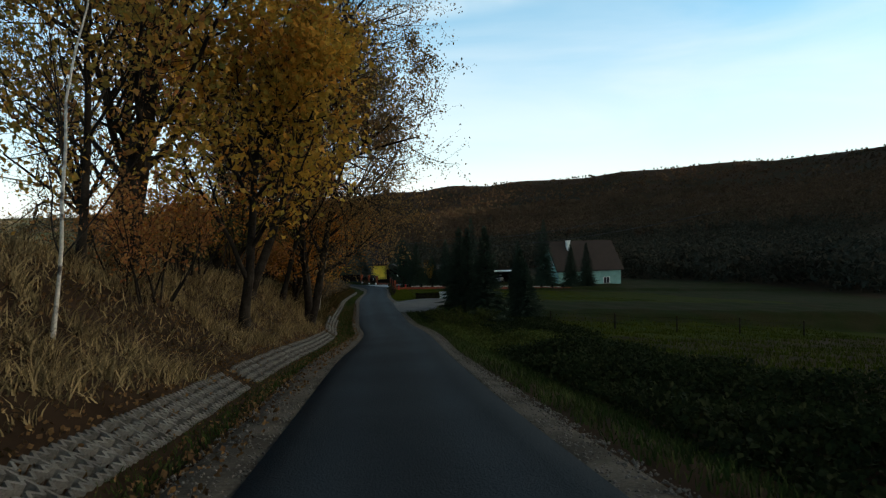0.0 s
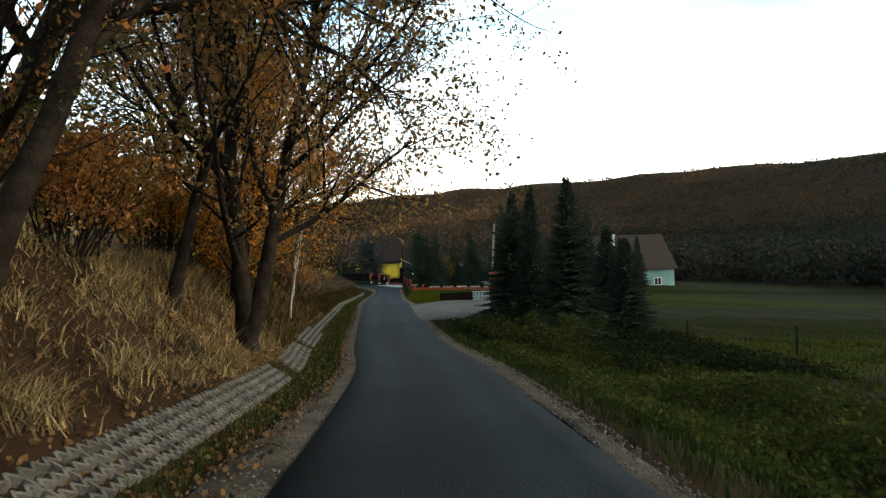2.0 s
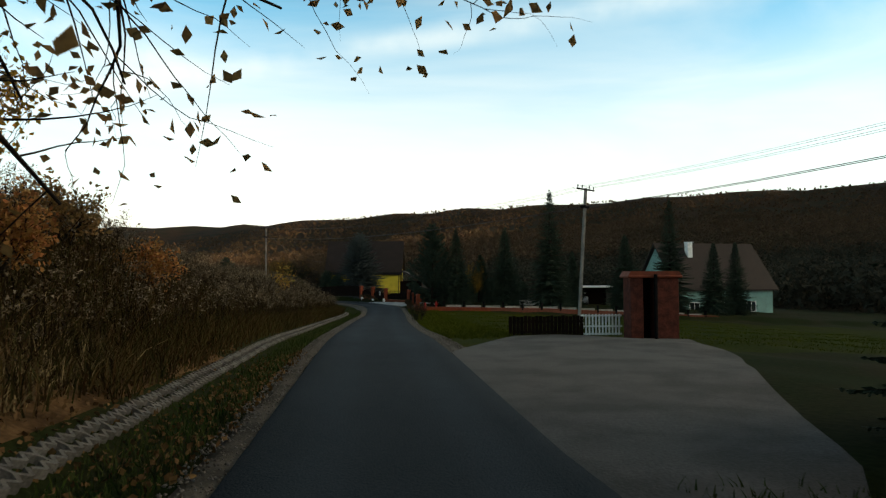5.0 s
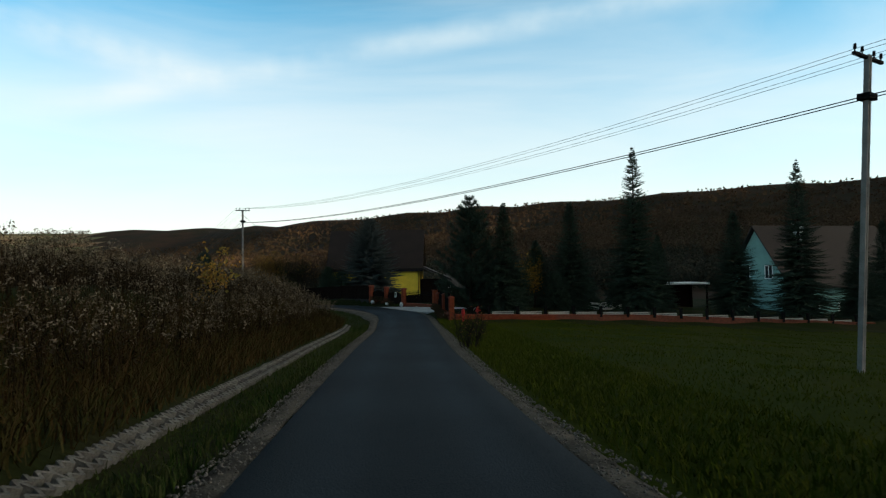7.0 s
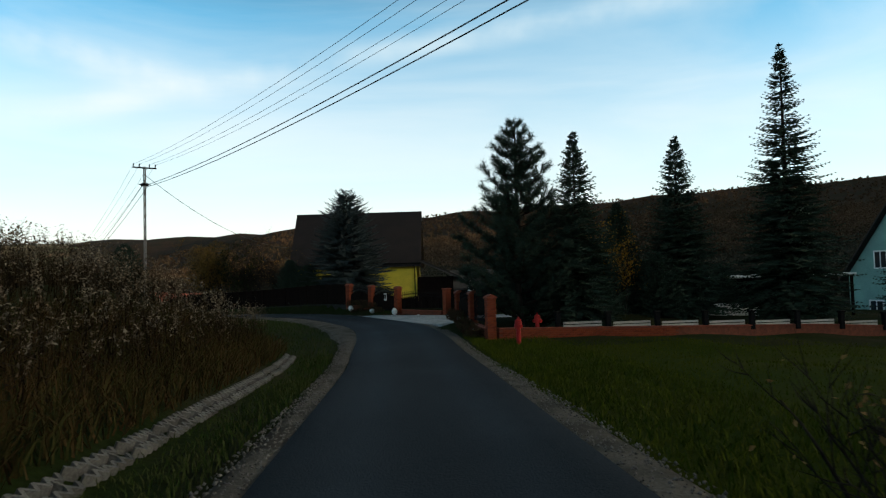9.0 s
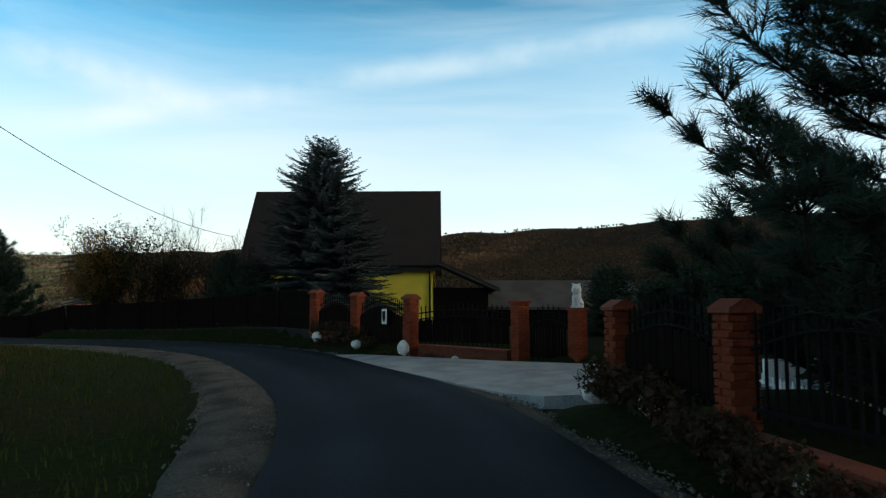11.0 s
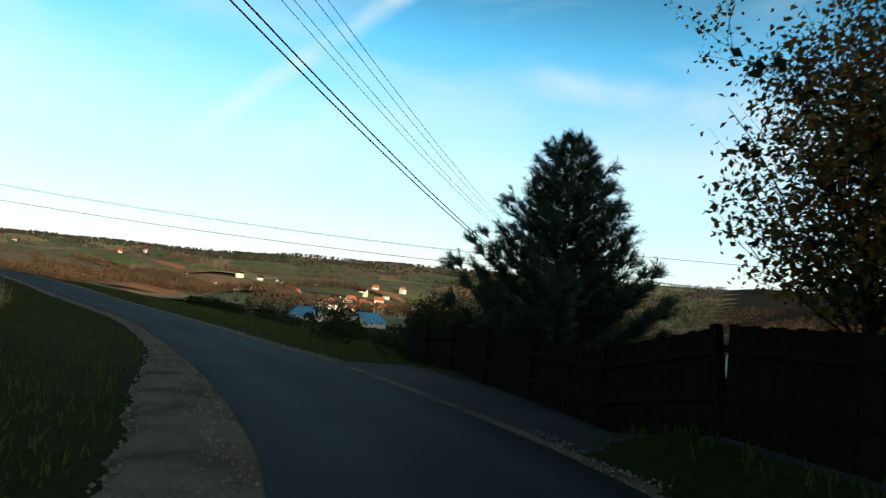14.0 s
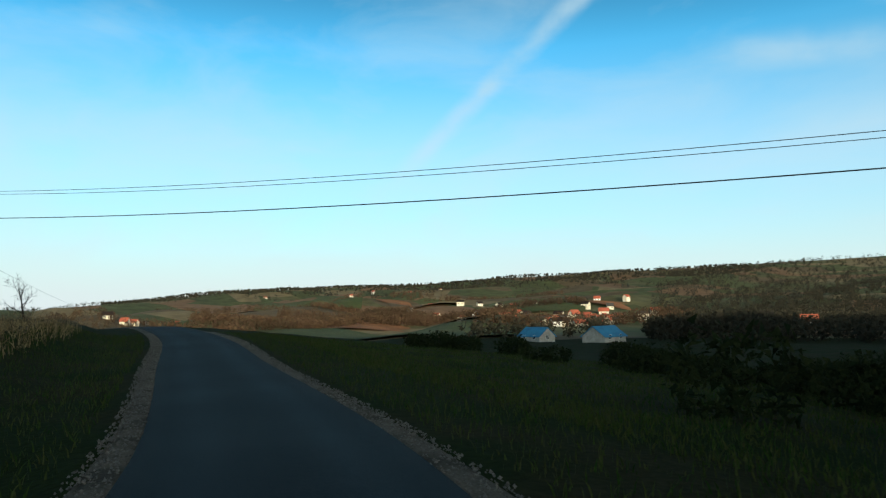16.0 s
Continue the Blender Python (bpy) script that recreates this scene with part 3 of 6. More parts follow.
def ribbon(name, offsets, zs, mat, k0=0, k1=None, wobble=0.0, seed=1, wide=None):
    """A strip along the road: offsets to the right of the centre, each with its height over the road."""
    k1 = len(ROAD) if k1 is None else k1
    rng = np.random.default_rng(seed)
    n = k1 - k0
    cols = []
    for j, (o, z) in enumerate(zip(offsets, zs)):
        w = wobble * np.convolve(rng.normal(0, 1, n + 8), np.ones(9) / 3, "valid") if wobble and j in (0, len(offsets) - 1) else 0
        off = o * LANE_WIDTH[k0:k1] + w
        if wide is not None:
            off = math.copysign(1.6, o) * LANE_WIDTH[k0:k1] + (o - math.copysign(1.6, o)) * wide[k0:k1] / 0.85 + w
        cols.append(np.column_stack([ROAD[k0:k1, 0] + RIGHT[k0:k1, 0] * off, ROAD[k0:k1, 1] + RIGHT[k0:k1, 1] * off, ROAD[k0:k1, 2] + z]))
    v = np.stack(cols, 1).reshape(-1, 3)
    c = len(offsets)
    q = np.arange(n - 1)[:, None] * c + np.arange(c - 1)[None]
    f = np.stack([q, q + 1, q + c + 1, q + c], -1).reshape(-1, 4)
    return sheet(name, v, f, mat, smooth=True)


LANE = [-1.68, -1.62, -1.25, -0.8, -0.4, 0.0, 0.4, 0.8, 1.25, 1.62, 1.68]
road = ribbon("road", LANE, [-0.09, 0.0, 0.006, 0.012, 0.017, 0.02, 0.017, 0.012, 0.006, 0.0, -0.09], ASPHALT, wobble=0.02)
tracks = road.data.attributes.new("across", "FLOAT", "POINT")
tracks.data.foreach_set("value", np.tile(np.array([math.exp(-((abs(o) - 0.8) / 0.38) ** 2) for o in LANE], np.float32), len(ROAD)))
tagged(road, "narrow dark grey asphalt lane with worn edges", "road", kind="structure")
for side, nm in ((-1, "left"), (1, "right")):
    offs = [1.60, 1.75, 2.0, 2.28, 2.5]
    zs = [-0.035, -0.02, -0.015, -0.05, -0.20]
    if side < 0:
        offs, zs = [-o for o in offs][::-1], zs[::-1]
    g = ribbon("gravel_shoulder", offs, zs, GRAVEL, wobble=0.05, seed=4 + side, wide=GRAVEL_LEFT if side < 0 else GRAVEL_RIGHT)
    tagged(g, "pale loose gravel strip along the asphalt edge", "road shoulder", kind="structure")


# ---- growing things ----
def tube_mesh(chains, name, mat, parent, second=None, split=4):
    """Tapered tubes: each chain is (points n x 3, radii n, sides)."""
    V, F, base = [], [], 0
    for pts, rad, sides in chains:
        pts = np.asarray(pts, float)
        n = len(pts)
        d = np.gradient(pts, axis=0)
        d /= np.linalg.norm(d, axis=1)[:, None] + 1e-9
        ref = np.where(np.abs(d[:, 2:3]) < 0.9, [[0, 0, 1.0]], [[1.0, 0, 0]])
        u = np.cross(d, ref)
        u /= np.linalg.norm(u, axis=1)[:, None] + 1e-9
        w = np.cross(d, u)
        a = np.arange(sides) * 2 * np.pi / sides
        ring = pts[:, None] + np.asarray(rad)[:, None, None] * (u[:, None] * np.cos(a)[None, :, None] + w[:, None] * np.sin(a)[None, :, None])
        V.append(ring.reshape(-1, 3))
        q = np.arange(n - 1)[:, None] * sides + np.arange(sides)[None]
        nxt = np.arange(n - 1)[:, None] * sides + (np.arange(sides)[None] + 1) % sides
        F.append((np.stack([q, nxt, nxt + sides, q + sides], -1) + base).reshape(-1, 4))
        base += n * sides
    if second is None:
        return sheet(name, np.vstack(V), np.vstack(F), mat, parent, smooth=True)
    ix = np.concatenate([np.full(len(f), 0 if c[2] > split else 1) for f, c in zip(F, chains)])
    return sheet(name, np.vstack(V), np.vstack(F), [mat, second], parent, index=ix, smooth=True)


def leaf_mesh(places, sizes, rng, name, mat, parent, droop=0.3, slim=0.62):
    """Pointed folded leaves, each four corners."""
    n = len(places)
    a = rng.normal(0, 1, (n, 3))
    a[:, 2] -= droop
    a /= np.linalg.norm(a, axis=1)[:, None]
    b = np.cross(a, rng.normal(0, 1, (n, 3)))
    b /= np.linalg.norm(b, axis=1)[:, None] + 1e-9
    c = np.cross(a, b)
    s = np.asarray(sizes)[:, None]
    v = np.stack([places, places + s * (0.5 * a + slim * 0.5 * b + 0.12 * c), places + s * a, places + s * (0.5 * a - slim * 0.5 * b + 0.12 * c)], 1).reshape(-1, 3)
    f = np.arange(4 * n).reshape(-1, 4)
    return sheet(name, v, f, mat, parent)


def branch_out(rng, start, way, length, radius, depth, top, chains, tips, bend=0.12, up=0.05, kids=(7, 5, 4), angle=0.85, steps=7, low=0.18):
    """Grows one limb and its side limbs."""
    pts, p, d = [np.array(start)], np.array(start, float), np.array(way, float)
    d /= np.linalg.norm(d)
    for _ in range(steps):
        d = d + rng.normal(0, bend, 3) + np.array([0, 0, up])
        d /= np.linalg.norm(d)
        p = p + d * length / steps
        pts.append(p.copy())
    rad = radius * np.linspace(1, 0.28 if depth < top else 0.15, steps + 1)
    chains.append((pts, rad, (9, 6, 4, 3)[min(depth, 3)]))
    if depth >= 2:
        tips.extend(pts[2:])
    if depth < top:
        for _ in range(kids[min(depth, len(kids) - 1)]):
            u = rng.uniform(low if depth == 0 else 0.2, 1.0) * steps
            k = min(int(u), steps - 1)
            q = pts[k] + (pts[k + 1] - pts[k]) * (u - k)
            along = (pts[k + 1] - pts[k]) / np.linalg.norm(pts[k + 1] - pts[k])
            side = np.cross(along, rng.normal(0, 1, 3))
            side /= np.linalg.norm(side) + 1e-9
            t = rng.uniform(angle * 0.6, angle * 1.25)
            r = max(radius * (1 - 0.7 * u / steps) * 0.55, 0.006)
            branch_out(rng, q, along * math.cos(t) + side * math.sin(t), length * rng.uniform(0.42, 0.66) * (1.15 - 0.4 * u / steps), r, depth + 1, top, chains, tips, bend * 1.1, up, kids, angle, max(4, steps - 1))


def broadleaf(name, x, y, label, seed, tall, girth, leaves, mat, size=0.12, lean=(0, 0), kids=(9, 7, 5), fork=1, angle=0.85, bark=BARK, scatter=0.28, sink=0.1, cat="tree", up=0.05, thin=None, base_z=None, low=0.18, crown_label="", limbs=()):
    """A tree: tapered stems and limbs in one mesh, many separate leaves in another."""
    rng = np.random.default_rng(seed)
    z = ground_z(x, y) if base_z is None else base_z
    tree = empty(name, pose(x, y, z - sink), label=label, category=cat)
    chains, tips = [], []
    for f in range(fork):
        w = np.array([lean[0] + (rng.normal(0, 0.16) if fork > 1 else 0), lean[1] + (rng.normal(0, 0.16) if fork > 1 else 0), 1.0])
        s = np.array([rng.normal(0, girth * 0.9), rng.normal(0, girth * 0.9), 0]) if fork > 1 else np.zeros(3)
        branch_out(rng, s, w, tall * rng.uniform(0.85, 1.0), girth, 0, 3, chains, tips, 0.06, up, kids, angle, 9, low)
    # long limbs: start, direction, length
    for s, w, ln in limbs:
        branch_out(rng, np.array(s), np.array(w), ln, girth * 0.26, 1, 3, chains, tips, 0.13, 0.0, (0, 14, 8), 0.95, 10)
    # a flare at the foot
    c0 = chains[0]
    c0[1][0] *= 1.35
    tube_mesh(chains, "trunk", bark, tree, None if bark is BARK else BARK, 6)
    if leaves:
        tips = np.array(tips)
        pick = rng.integers(0, len(tips), leaves)
        pl = tips[pick] + rng.normal(0, scatter, (leaves, 3)) * np.array([1, 1, 0.8])
        crown = leaf_mesh(pl, size * rng.uniform(0.6, 1.25, leaves), rng, "crown", mat, tree)
        if crown_label:
            crown["label"] = crown_label
    return tree


def conifer(name, x, y, label, seed, tall, radius, mat, droop=0.25, base_z=None, dense=1.0, leader=0.6, skirt=0.12, rise=0.0, full=0.72, fine=0.085):
    """A spruce: straight stem, whorls of drooping boughs, each with side twigs of needles."""
    rng = np.random.default_rng(seed)
    z = ground_z(x, y) if base_z is None else base_z
    tree = empty(name, pose(x, y, z - 0.05, 0, 0, rng.uniform(0, 360)), label=label, category="tree")
    stem = [(0, 0, tall * u) for u in np.linspace(0, 1, 8)]
    chains = [(np.array(stem) + np.random.default_rng(seed + 1).normal(0, 0.012, (8, 3)), np.linspace(0.016 * tall, 0.012, 8), 8)]
    quads, n = [], 0
    zz = tall * 0.05
    while zz < tall - 0.05:
        u = zz / tall
        reach = radius * (1 - u) ** full * rng.uniform(0.9, 1.1) + 0.05
        if u < skirt:
            reach *= 0.75 + 0.25 * u / skirt
        count = int((6 + 6 * (1 - u)) * dense)
        a0 = rng.uniform(0, 6.28)
        for j in range(count):
            a = a0 + j * 6.283 / count + rng.normal(0, 0.18)
            L = reach * rng.uniform(0.72, 1.15)
            tilt = 0.75 * (u - 0.30) + rise
            hd = np.array([math.cos(a), math.sin(a), 0])
            side = np.array([-hd[1], hd[0], 0])
            zj = zz + rng.uniform(-0.022, 0.022) * tall
            m = max(5, int(L / fine))
            s = np.linspace(0, 1, m)
            pts = np.array([0, 0, zj]) + hd * (s * L)[:, None] + np.array([0, 0, 1]) * (L * (tilt * s - droop * s**2 + 0.16 * s**4))[:, None]
            chains.append((pts[:: max(1, m // 4)], np.linspace(0.006 + 0.008 * L, 0.004, len(pts[:: max(1, m // 4)])), 3))
            for k in range(1, m):
                w = (1 - s[k]) * L * 0.34 + 0.12
                for sg in (-1, 1):
                    ln = w * rng.uniform(0.7, 1.2)
                    d = hd * 0.75 + sg * side * 0.85 + np.array([0, 0, rng.normal(-0.12, 0.16)])
                    d /= np.linalg.norm(d)
                    nrm = np.cross(d, [0, 0, 1]) * 0.75 + np.array([0, 0, 1]) * rng.normal(0, 0.5)
                    nrm /= np.linalg.norm(nrm) + 1e-9
                    wd = 0.022 + 0.04 * ln
                    q = pts[k]
                    quads.append((q, q + d * ln * 0.45 + nrm * wd, q + d * ln, q + d * ln * 0.45 - nrm * wd))
                    up = np.array([0, 0, 1.0])
                    quads.append((q + d * ln * 0.1, q + d * ln * 0.5 + up * wd * 0.8, q + d * ln * 0.95, q + d * ln * 0.5 - up * wd))
            d = pts[-1] - pts[-2]
            d /= np.linalg.norm(d)
            quads.append((pts[-1] - d * 0.08, pts[-1] + side * 0.03, pts[-1] + d * 0.13, pts[-1] - side * 0.03))
        zz += tall * (0.026 + 0.012 * (1 - u)) / dense ** 0.5
    top = np.array([0, 0, tall - leader * 0.4])
    for k in range(40):
        d = np.array([rng.normal(0, 0.35), rng.normal(0, 0.35), 1.0])
        q = top + np.array([0, 0, k / 40 * leader * 0.5])
        quads.append((q, q + np.array([0.012, 0, 0.05]), q + d * 0.12, q + np.array([-0.012, 0, 0.05])))
    tube_mesh(chains, "trunk", BARK, tree)
    v = np.array(quads).reshape(-1, 3)
    sheet("needles", v, np.arange(len(v)).reshape(-1, 4), mat, tree)
    return tree


def pine(name, x, y, label, seed, tall, radius, mat=PINE, base_z=None, bare=0.12, needle=0.19, tufts_per_m=7):
    """A pine: boughs that turn up at their tips, with brushes of long needles."""
    rng = np.random.default_rng(seed)
    z = ground_z(x, y) if base_z is None else base_z
    tree = empty(name, pose(x, y, z - 0.05), label=label, category="tree")
    chains = [(np.array([(rng.normal(0, 0.04), rng.normal(0, 0.04), tall * u) for u in np.linspace(0, 1, 8)]), np.linspace(0.018 * tall, 0.02, 8), 8)]
    brushes = []
    zz = tall * bare
    while zz < tall:
        u = zz / tall
        prof = (1 - u) ** 0.72 * 1.1
        count = 6
        a0 = rng.uniform(0, 6.28)
        for j in range(count):
            a = a0 + j * 6.283 / count + rng.normal(0, 0.25)
            L = radius * prof * rng.uniform(0.6, 1.12) + 0.1
            hd = np.array([math.cos(a), math.sin(a), 0])
            m = 8
            s = np.linspace(0, 1, m)
            pts = np.array([0, 0, zz]) + hd * (s * L)[:, None] + np.array([0, 0, 1]) * (L * (0.15 * s + 0.42 * s**2.2))[:, None] + rng.normal(0, 0.02 * L, (m, 3)) * s[:, None]
            chains.append((pts, np.linspace(0.008 + 0.012 * L, 0.008, m), 4))
            for k in range(2, m):
                for _ in range(max(1, int(tufts_per_m * L / m))):
                    d = hd * rng.uniform(0.2, 0.9) + np.array([-hd[1], hd[0], 0]) * rng.normal(0, 0.8) + np.array([0, 0, rng.uniform(0.3, 1.0)])
                    d /= np.linalg.norm(d)
                    tl = rng.uniform(0.18, 0.42) * (0.6 + 0.4 * min(L, 1.5))
                    chains.append((np.array([pts[k], pts[k] + d * tl * 0.6, pts[k] + d * tl + np.array([0, 0, 0.06])]), np.array([0.008, 0.006, 0.004]), 3))
                    brushes.append((pts[k] + d * tl * 0.35, d, tl * 0.7))
            d = pts[-1] - pts[-2]
            brushes.append((pts[-1] - 0.1 * d, d / np.linalg.norm(d) + np.array([0, 0, 0.5]), 0.3))
        zz += tall * 0.055
    brushes.append((np.array([0, 0, tall - 0.25]), np.array([0, 0, 1.0]), 0.4))
    V = []
    for q, d, ln in brushes:
        d = d / np.linalg.norm(d)
        n = 26
        s = rng.uniform(0, 1, n)
        r = rng.normal(0, 1, (n, 3))
        r -= (r @ d)[:, None] * d
        r /= np.linalg.norm(r, axis=1)[:, None] + 1e-9
        root = q + d * (s * ln)[:, None]
        tip = root + (d * 0.75 + r * 0.8) * needle * rng.uniform(0.7, 1.15, n)[:, None]
        w = np.cross(tip - root, r + 0.3)
        w /= np.linalg.norm(w, axis=1)[:, None] + 1e-9
        V.append(np.stack([root - w * 0.006, root + w * 0.006, tip], 1))
    v = np.concatenate(V).reshape(-1, 3)
    tube_mesh(chains, "trunk", BARK, tree)
    sheet("needles", v, np.arange(len(v)).reshape(-1, 3), mat, tree)
    return tree


def shrub(name, x, y, label, seed, tall, wide, leaves, mat, size=0.07, stems=14, base_z=None, cat="bush", upright=1.6, twigs=(6, 4), bark=BARK):
    rng = np.random.default_rng(seed)
    z = ground_z(x, y) if base_z is None else base_z
    bush = empty(name, pose(x, y, z - 0.05), label=label, category=cat)
    chains, tips = [], []
    for _ in range(stems):
        a, r = rng.uniform(0, 6.28), wide * 0.28 * math.sqrt(rng.uniform(0, 1))
        s = np.array([r * math.cos(a), r * math.sin(a), 0])
        w = np.array([math.cos(a) * wide / tall * rng.uniform(0, 1.0), math.sin(a) * wide / tall * rng.uniform(0, 1.0), upright])
        branch_out(rng, s, w, tall * rng.uniform(0.6, 1.0), 0.012 + 0.006 * tall, 1, 3, chains, tips, 0.09, 0.03, (0, twigs[0], twigs[1]), 0.6, 7)
    tube_mesh(chains, "stem", bark, bush)
    if leaves:
        tips = np.array(tips)
        pl = tips[rng.integers(0, len(tips), leaves)] + rng.normal(0, 0.09, (leaves, 3))
        leaf_mesh(pl, size * rng.uniform(0.6, 1.3, leaves), rng, "foliage", mat, bush)
    return bush


def hedge_clumps(name, label, places, mat, seed, tri=0.3, count=160, cat="bushes", kind="stuff"):
    """Far bushes: clumps of many small leaf sprays; places of x, y, radius, height."""
    rng = np.random.default_rng(seed)
    V = []
    for x, y, r, h in places:
        z = ground_z(x, y)
        d = rng.normal(0, 1, (count, 3))
        d /= np.linalg.norm(d, axis=1)[:, None]
        d *= rng.uniform(0.35, 1.0, count)[:, None] ** 0.5
        lump = 1 + 0.25 * np.sin(d[:, 0] * 5 + x) * np.cos(d[:, 1] * 4 + y)
        c = np.array([x, y, z + h * 0.45]) + d * np.array([r, r, h * 0.55]) * lump[:, None]
        c[:, 2] = np.maximum(c[:, 2], z + 0.05)
        V.append((c[:, None] + rng.normal(0, tri, (count, 3, 3))).reshape(-1, 3))
    v = np.concatenate(V)
    return tagged(sheet(name, v, np.arange(len(v)).reshape(-1, 3), mat), label, cat, kind=kind)


def far_trees(name, label, xs, ys, seed, mat, tall, count, tri, cone=0.0):
    rng = np.random.default_rng(seed)
    n = len(xs)
    zs = height(xs, ys)
    h = tall * rng.uniform(0.65, 1.2, n)
    d = rng.normal(0, 1, (n, count, 3))
    d /= np.linalg.norm(d, axis=2)[..., None]
    d *= rng.uniform(0.4, 1, (n, count, 1)) ** 0.5
    wide = (1 - cone * (d[..., 2:] * 0.5 + 0.5)) * 0.42
    c = np.stack([xs, ys, zs + h * 0.5], 1)[:, None] + d * h[:, None, None] * np.concatenate([wide, wide, np.full_like(wide, 0.52)], 2)
    v = (c[:, :, None] + rng.normal(0, 1, (n, count, 3, 3)) * tri).reshape(-1, 3)
    return tagged(sheet(name, v, np.arange(len(v)).reshape(-1, 3), mat), label, "woods", kind="stuff")


# ---- the wooded bank beside the descending lane ----
broadleaf("maple_tree", -6.9, 19.6, "maple with dense orange and brown autumn leaves on the bank", 11, 11.5, 0.24, 5600, LEAF_RUST, 0.22, (0.14, 0.02), (12, 7, 5), fork=2, low=0.12)
broadleaf("maple_tree", -4.2, 22.6, "maple with large golden and rusty leaves by the gutter", 12, 10.0, 0.18, 9500, LEAF_GOLD, 0.24, (0.02, 0.04), (16, 8, 5), low=0.14, scatter=0.32)
broadleaf("alder_tree", -5.3, 29.4, "thick curved alder with olive and brown leaves leaning over the gutter", 112, 12.0, 0.22, 4800, LEAF_OLIVE, 0.15, (0.42, 0.05), (13, 8, 5), angle=0.9, low=0.25)
broadleaf("alder_tree", -7.9, 33.0, "thick leaning tree with thin brown foliage over the lane", 13, 15.0, 0.34, 14000, LEAF_BROWN, 0.14, (0.66, 0.10), (13, 9, 6), angle=0.95, scatter=0.20, limbs=[((3.4, 0.5, 5.0), (1.0, 0.02, 0.14), 6.5)])
broadleaf("alder_tree", -4.9, 36.2, "slim grey tree with half-bare brown twigs on the bank", 14, 11.5, 0.15, 22000, LEAF_BROWN, 0.15, (0.32, 0.0), (13, 8, 5), scatter=0.2)
broadleaf("alder_tree", -3.75, 38.8, "stout alder with a dark upright trunk and fine half-bare twigs", 15, 12.0, 0.25, 26000, LEAF_BROWN, 0.15, (0.16, 0.02), (14, 9, 5), fork=2, scatter=0.24, low=0.2)
broadleaf("oak_tree", -6.7, 54.8, "broad forked oak with dark limbs and sparse brown leaves", 16, 12.0, 0.34, 9500, LEAF_BROWN, 0.17, (0.16, -0.05), (13, 9, 6), fork=2, angle=1.1, up=0.03, scatter=0.25, low=0.12, limbs=[((0.3, 0, 1.9), (1.0, -0.02, 0.30), 7.0), ((0.3, 0.1, 2.6), (1.0, 0.15, 0.55), 7.0)])
broadleaf("maple_tree", -9.2, 12.0, "tall tree with olive and brown leaves on top of the bank", 17, 12.0, 0.18, 1300, LEAF_OLIVE, 0.20, (0.08, 0.05), (10, 6, 4), low=0.12)
broadleaf("maple_tree", -6.2, 15.4, "young tree with orange and green leaves hanging low over the bank", 117, 8.0, 0.10, 2600, LEAF_OLIVE, 0.20, (0.10, 0.05), (11, 7, 4), low=0.1)
broadleaf("alder_tree", -9.5, 26.5, "tall brown-leaved tree standing back on the bank", 18, 12.5, 0.20, 3000, LEAF_RUST, 0.20, (0.05, 0.0), (10, 7, 4), low=0.12)
broadleaf("maple_tree", -6.0, 30.5, "young maple with low orange leaves on the bank", 118, 7.5, 0.11, 4200, LEAF_RUST, 0.15, (0.10, 0.0), (14, 8, 5), low=0.1)
broadleaf("maple_tree", -5.1, 43.4, "young maple with bright orange leaves low on its boughs", 19, 7.5, 0.13, 12000, LEAF_ORANGE, 0.15, (0.14, 0.0), (14, 8, 5), fork=2, low=0.08)
broadleaf("alder_tree", -8.2, 46.0, "dark brown-leaved alder standing back on the bank", 119, 11.0, 0.22, 15000, LEAF_BROWN, 0.15, (0.06, 0.0), (14, 8, 5), low=0.12)
broadleaf("alder_tree", -10.5, 52.5, "half-bare tree on the bank behind the oak", 20, 10.5, 0.20, 6500, LEAF_BROWN, 0.13, (0.04, 0.0), (12, 8, 5))
broadleaf("birch_tree", -4.9, 11.2, "slender young birch with white bark leaning over the gutter", 21, 7.0, 0.034, 2600, LEAF_OLIVE, 0.13, (0.10, 0.05), (10, 6, 4), bark=BIRCH_BARK)
broadleaf("birch_tree", -4.05, 49.4, "thin white-barked birch with a few yellow leaves", 22, 5.5, 0.045, 3000, LEAF_YELLOW, 0.075, (0.10, 0.12), (10, 6, 4), bark=BIRCH_BARK)
broadleaf("birch_tree", -4.95, 56.6, "birch with a crooked white trunk and drooping golden twigs", 23, 7.0, 0.075, 9000, LEAF_YELLOW, 0.08, (0.05, 0.02), (13, 8, 5), bark=BIRCH_BARK, up=-0.02, scatter=0.22)
for k, (x, y, t, sc) in enumerate([(-15.0, 39.0, 250, 0.8)]):
    src = [o for o in scene.objects if o.parent is None and o.name.startswith(("maple_tree", "alder_tree"))][3]
    c = copy_thing(src, pose(x, y, ground_z(x, y) - 0.1, 0, 0, t))
    c.scale = (sc, sc, sc)
    c["label"] = "brown-leaved tree standing at the back of the bank"
thickets = [shrub("thicket", -8.8, 34.0, "tall autumn thicket with dull brown leaves on the bank", 301, 3.4, 3.0, 3600, LEAF_BROWN, 0.15, 14),
            shrub("thicket", -9.2, 40.5, "tall autumn thicket with olive leaves on the bank", 302, 3.6, 3.2, 3600, LEAF_OLIVE, 0.15, 14),
            shrub("thicket", -8.4, 30.4, "tall thicket with yellow-green leaves on the bank", 303, 3.2, 3.0, 3400, LEAF_OLIVE, 0.14, 14)]
for k, (x, y, w) in enumerate([(-7.2, 36.6, 1), (-7.0, 41.2, 2), (-9.8, 48.0, 1), (-7.6, 50.5, 0)]):
    copy_thing(thickets[w], pose(x, y, ground_z(x, y) - 0.05, 0, 0, 57 * k))
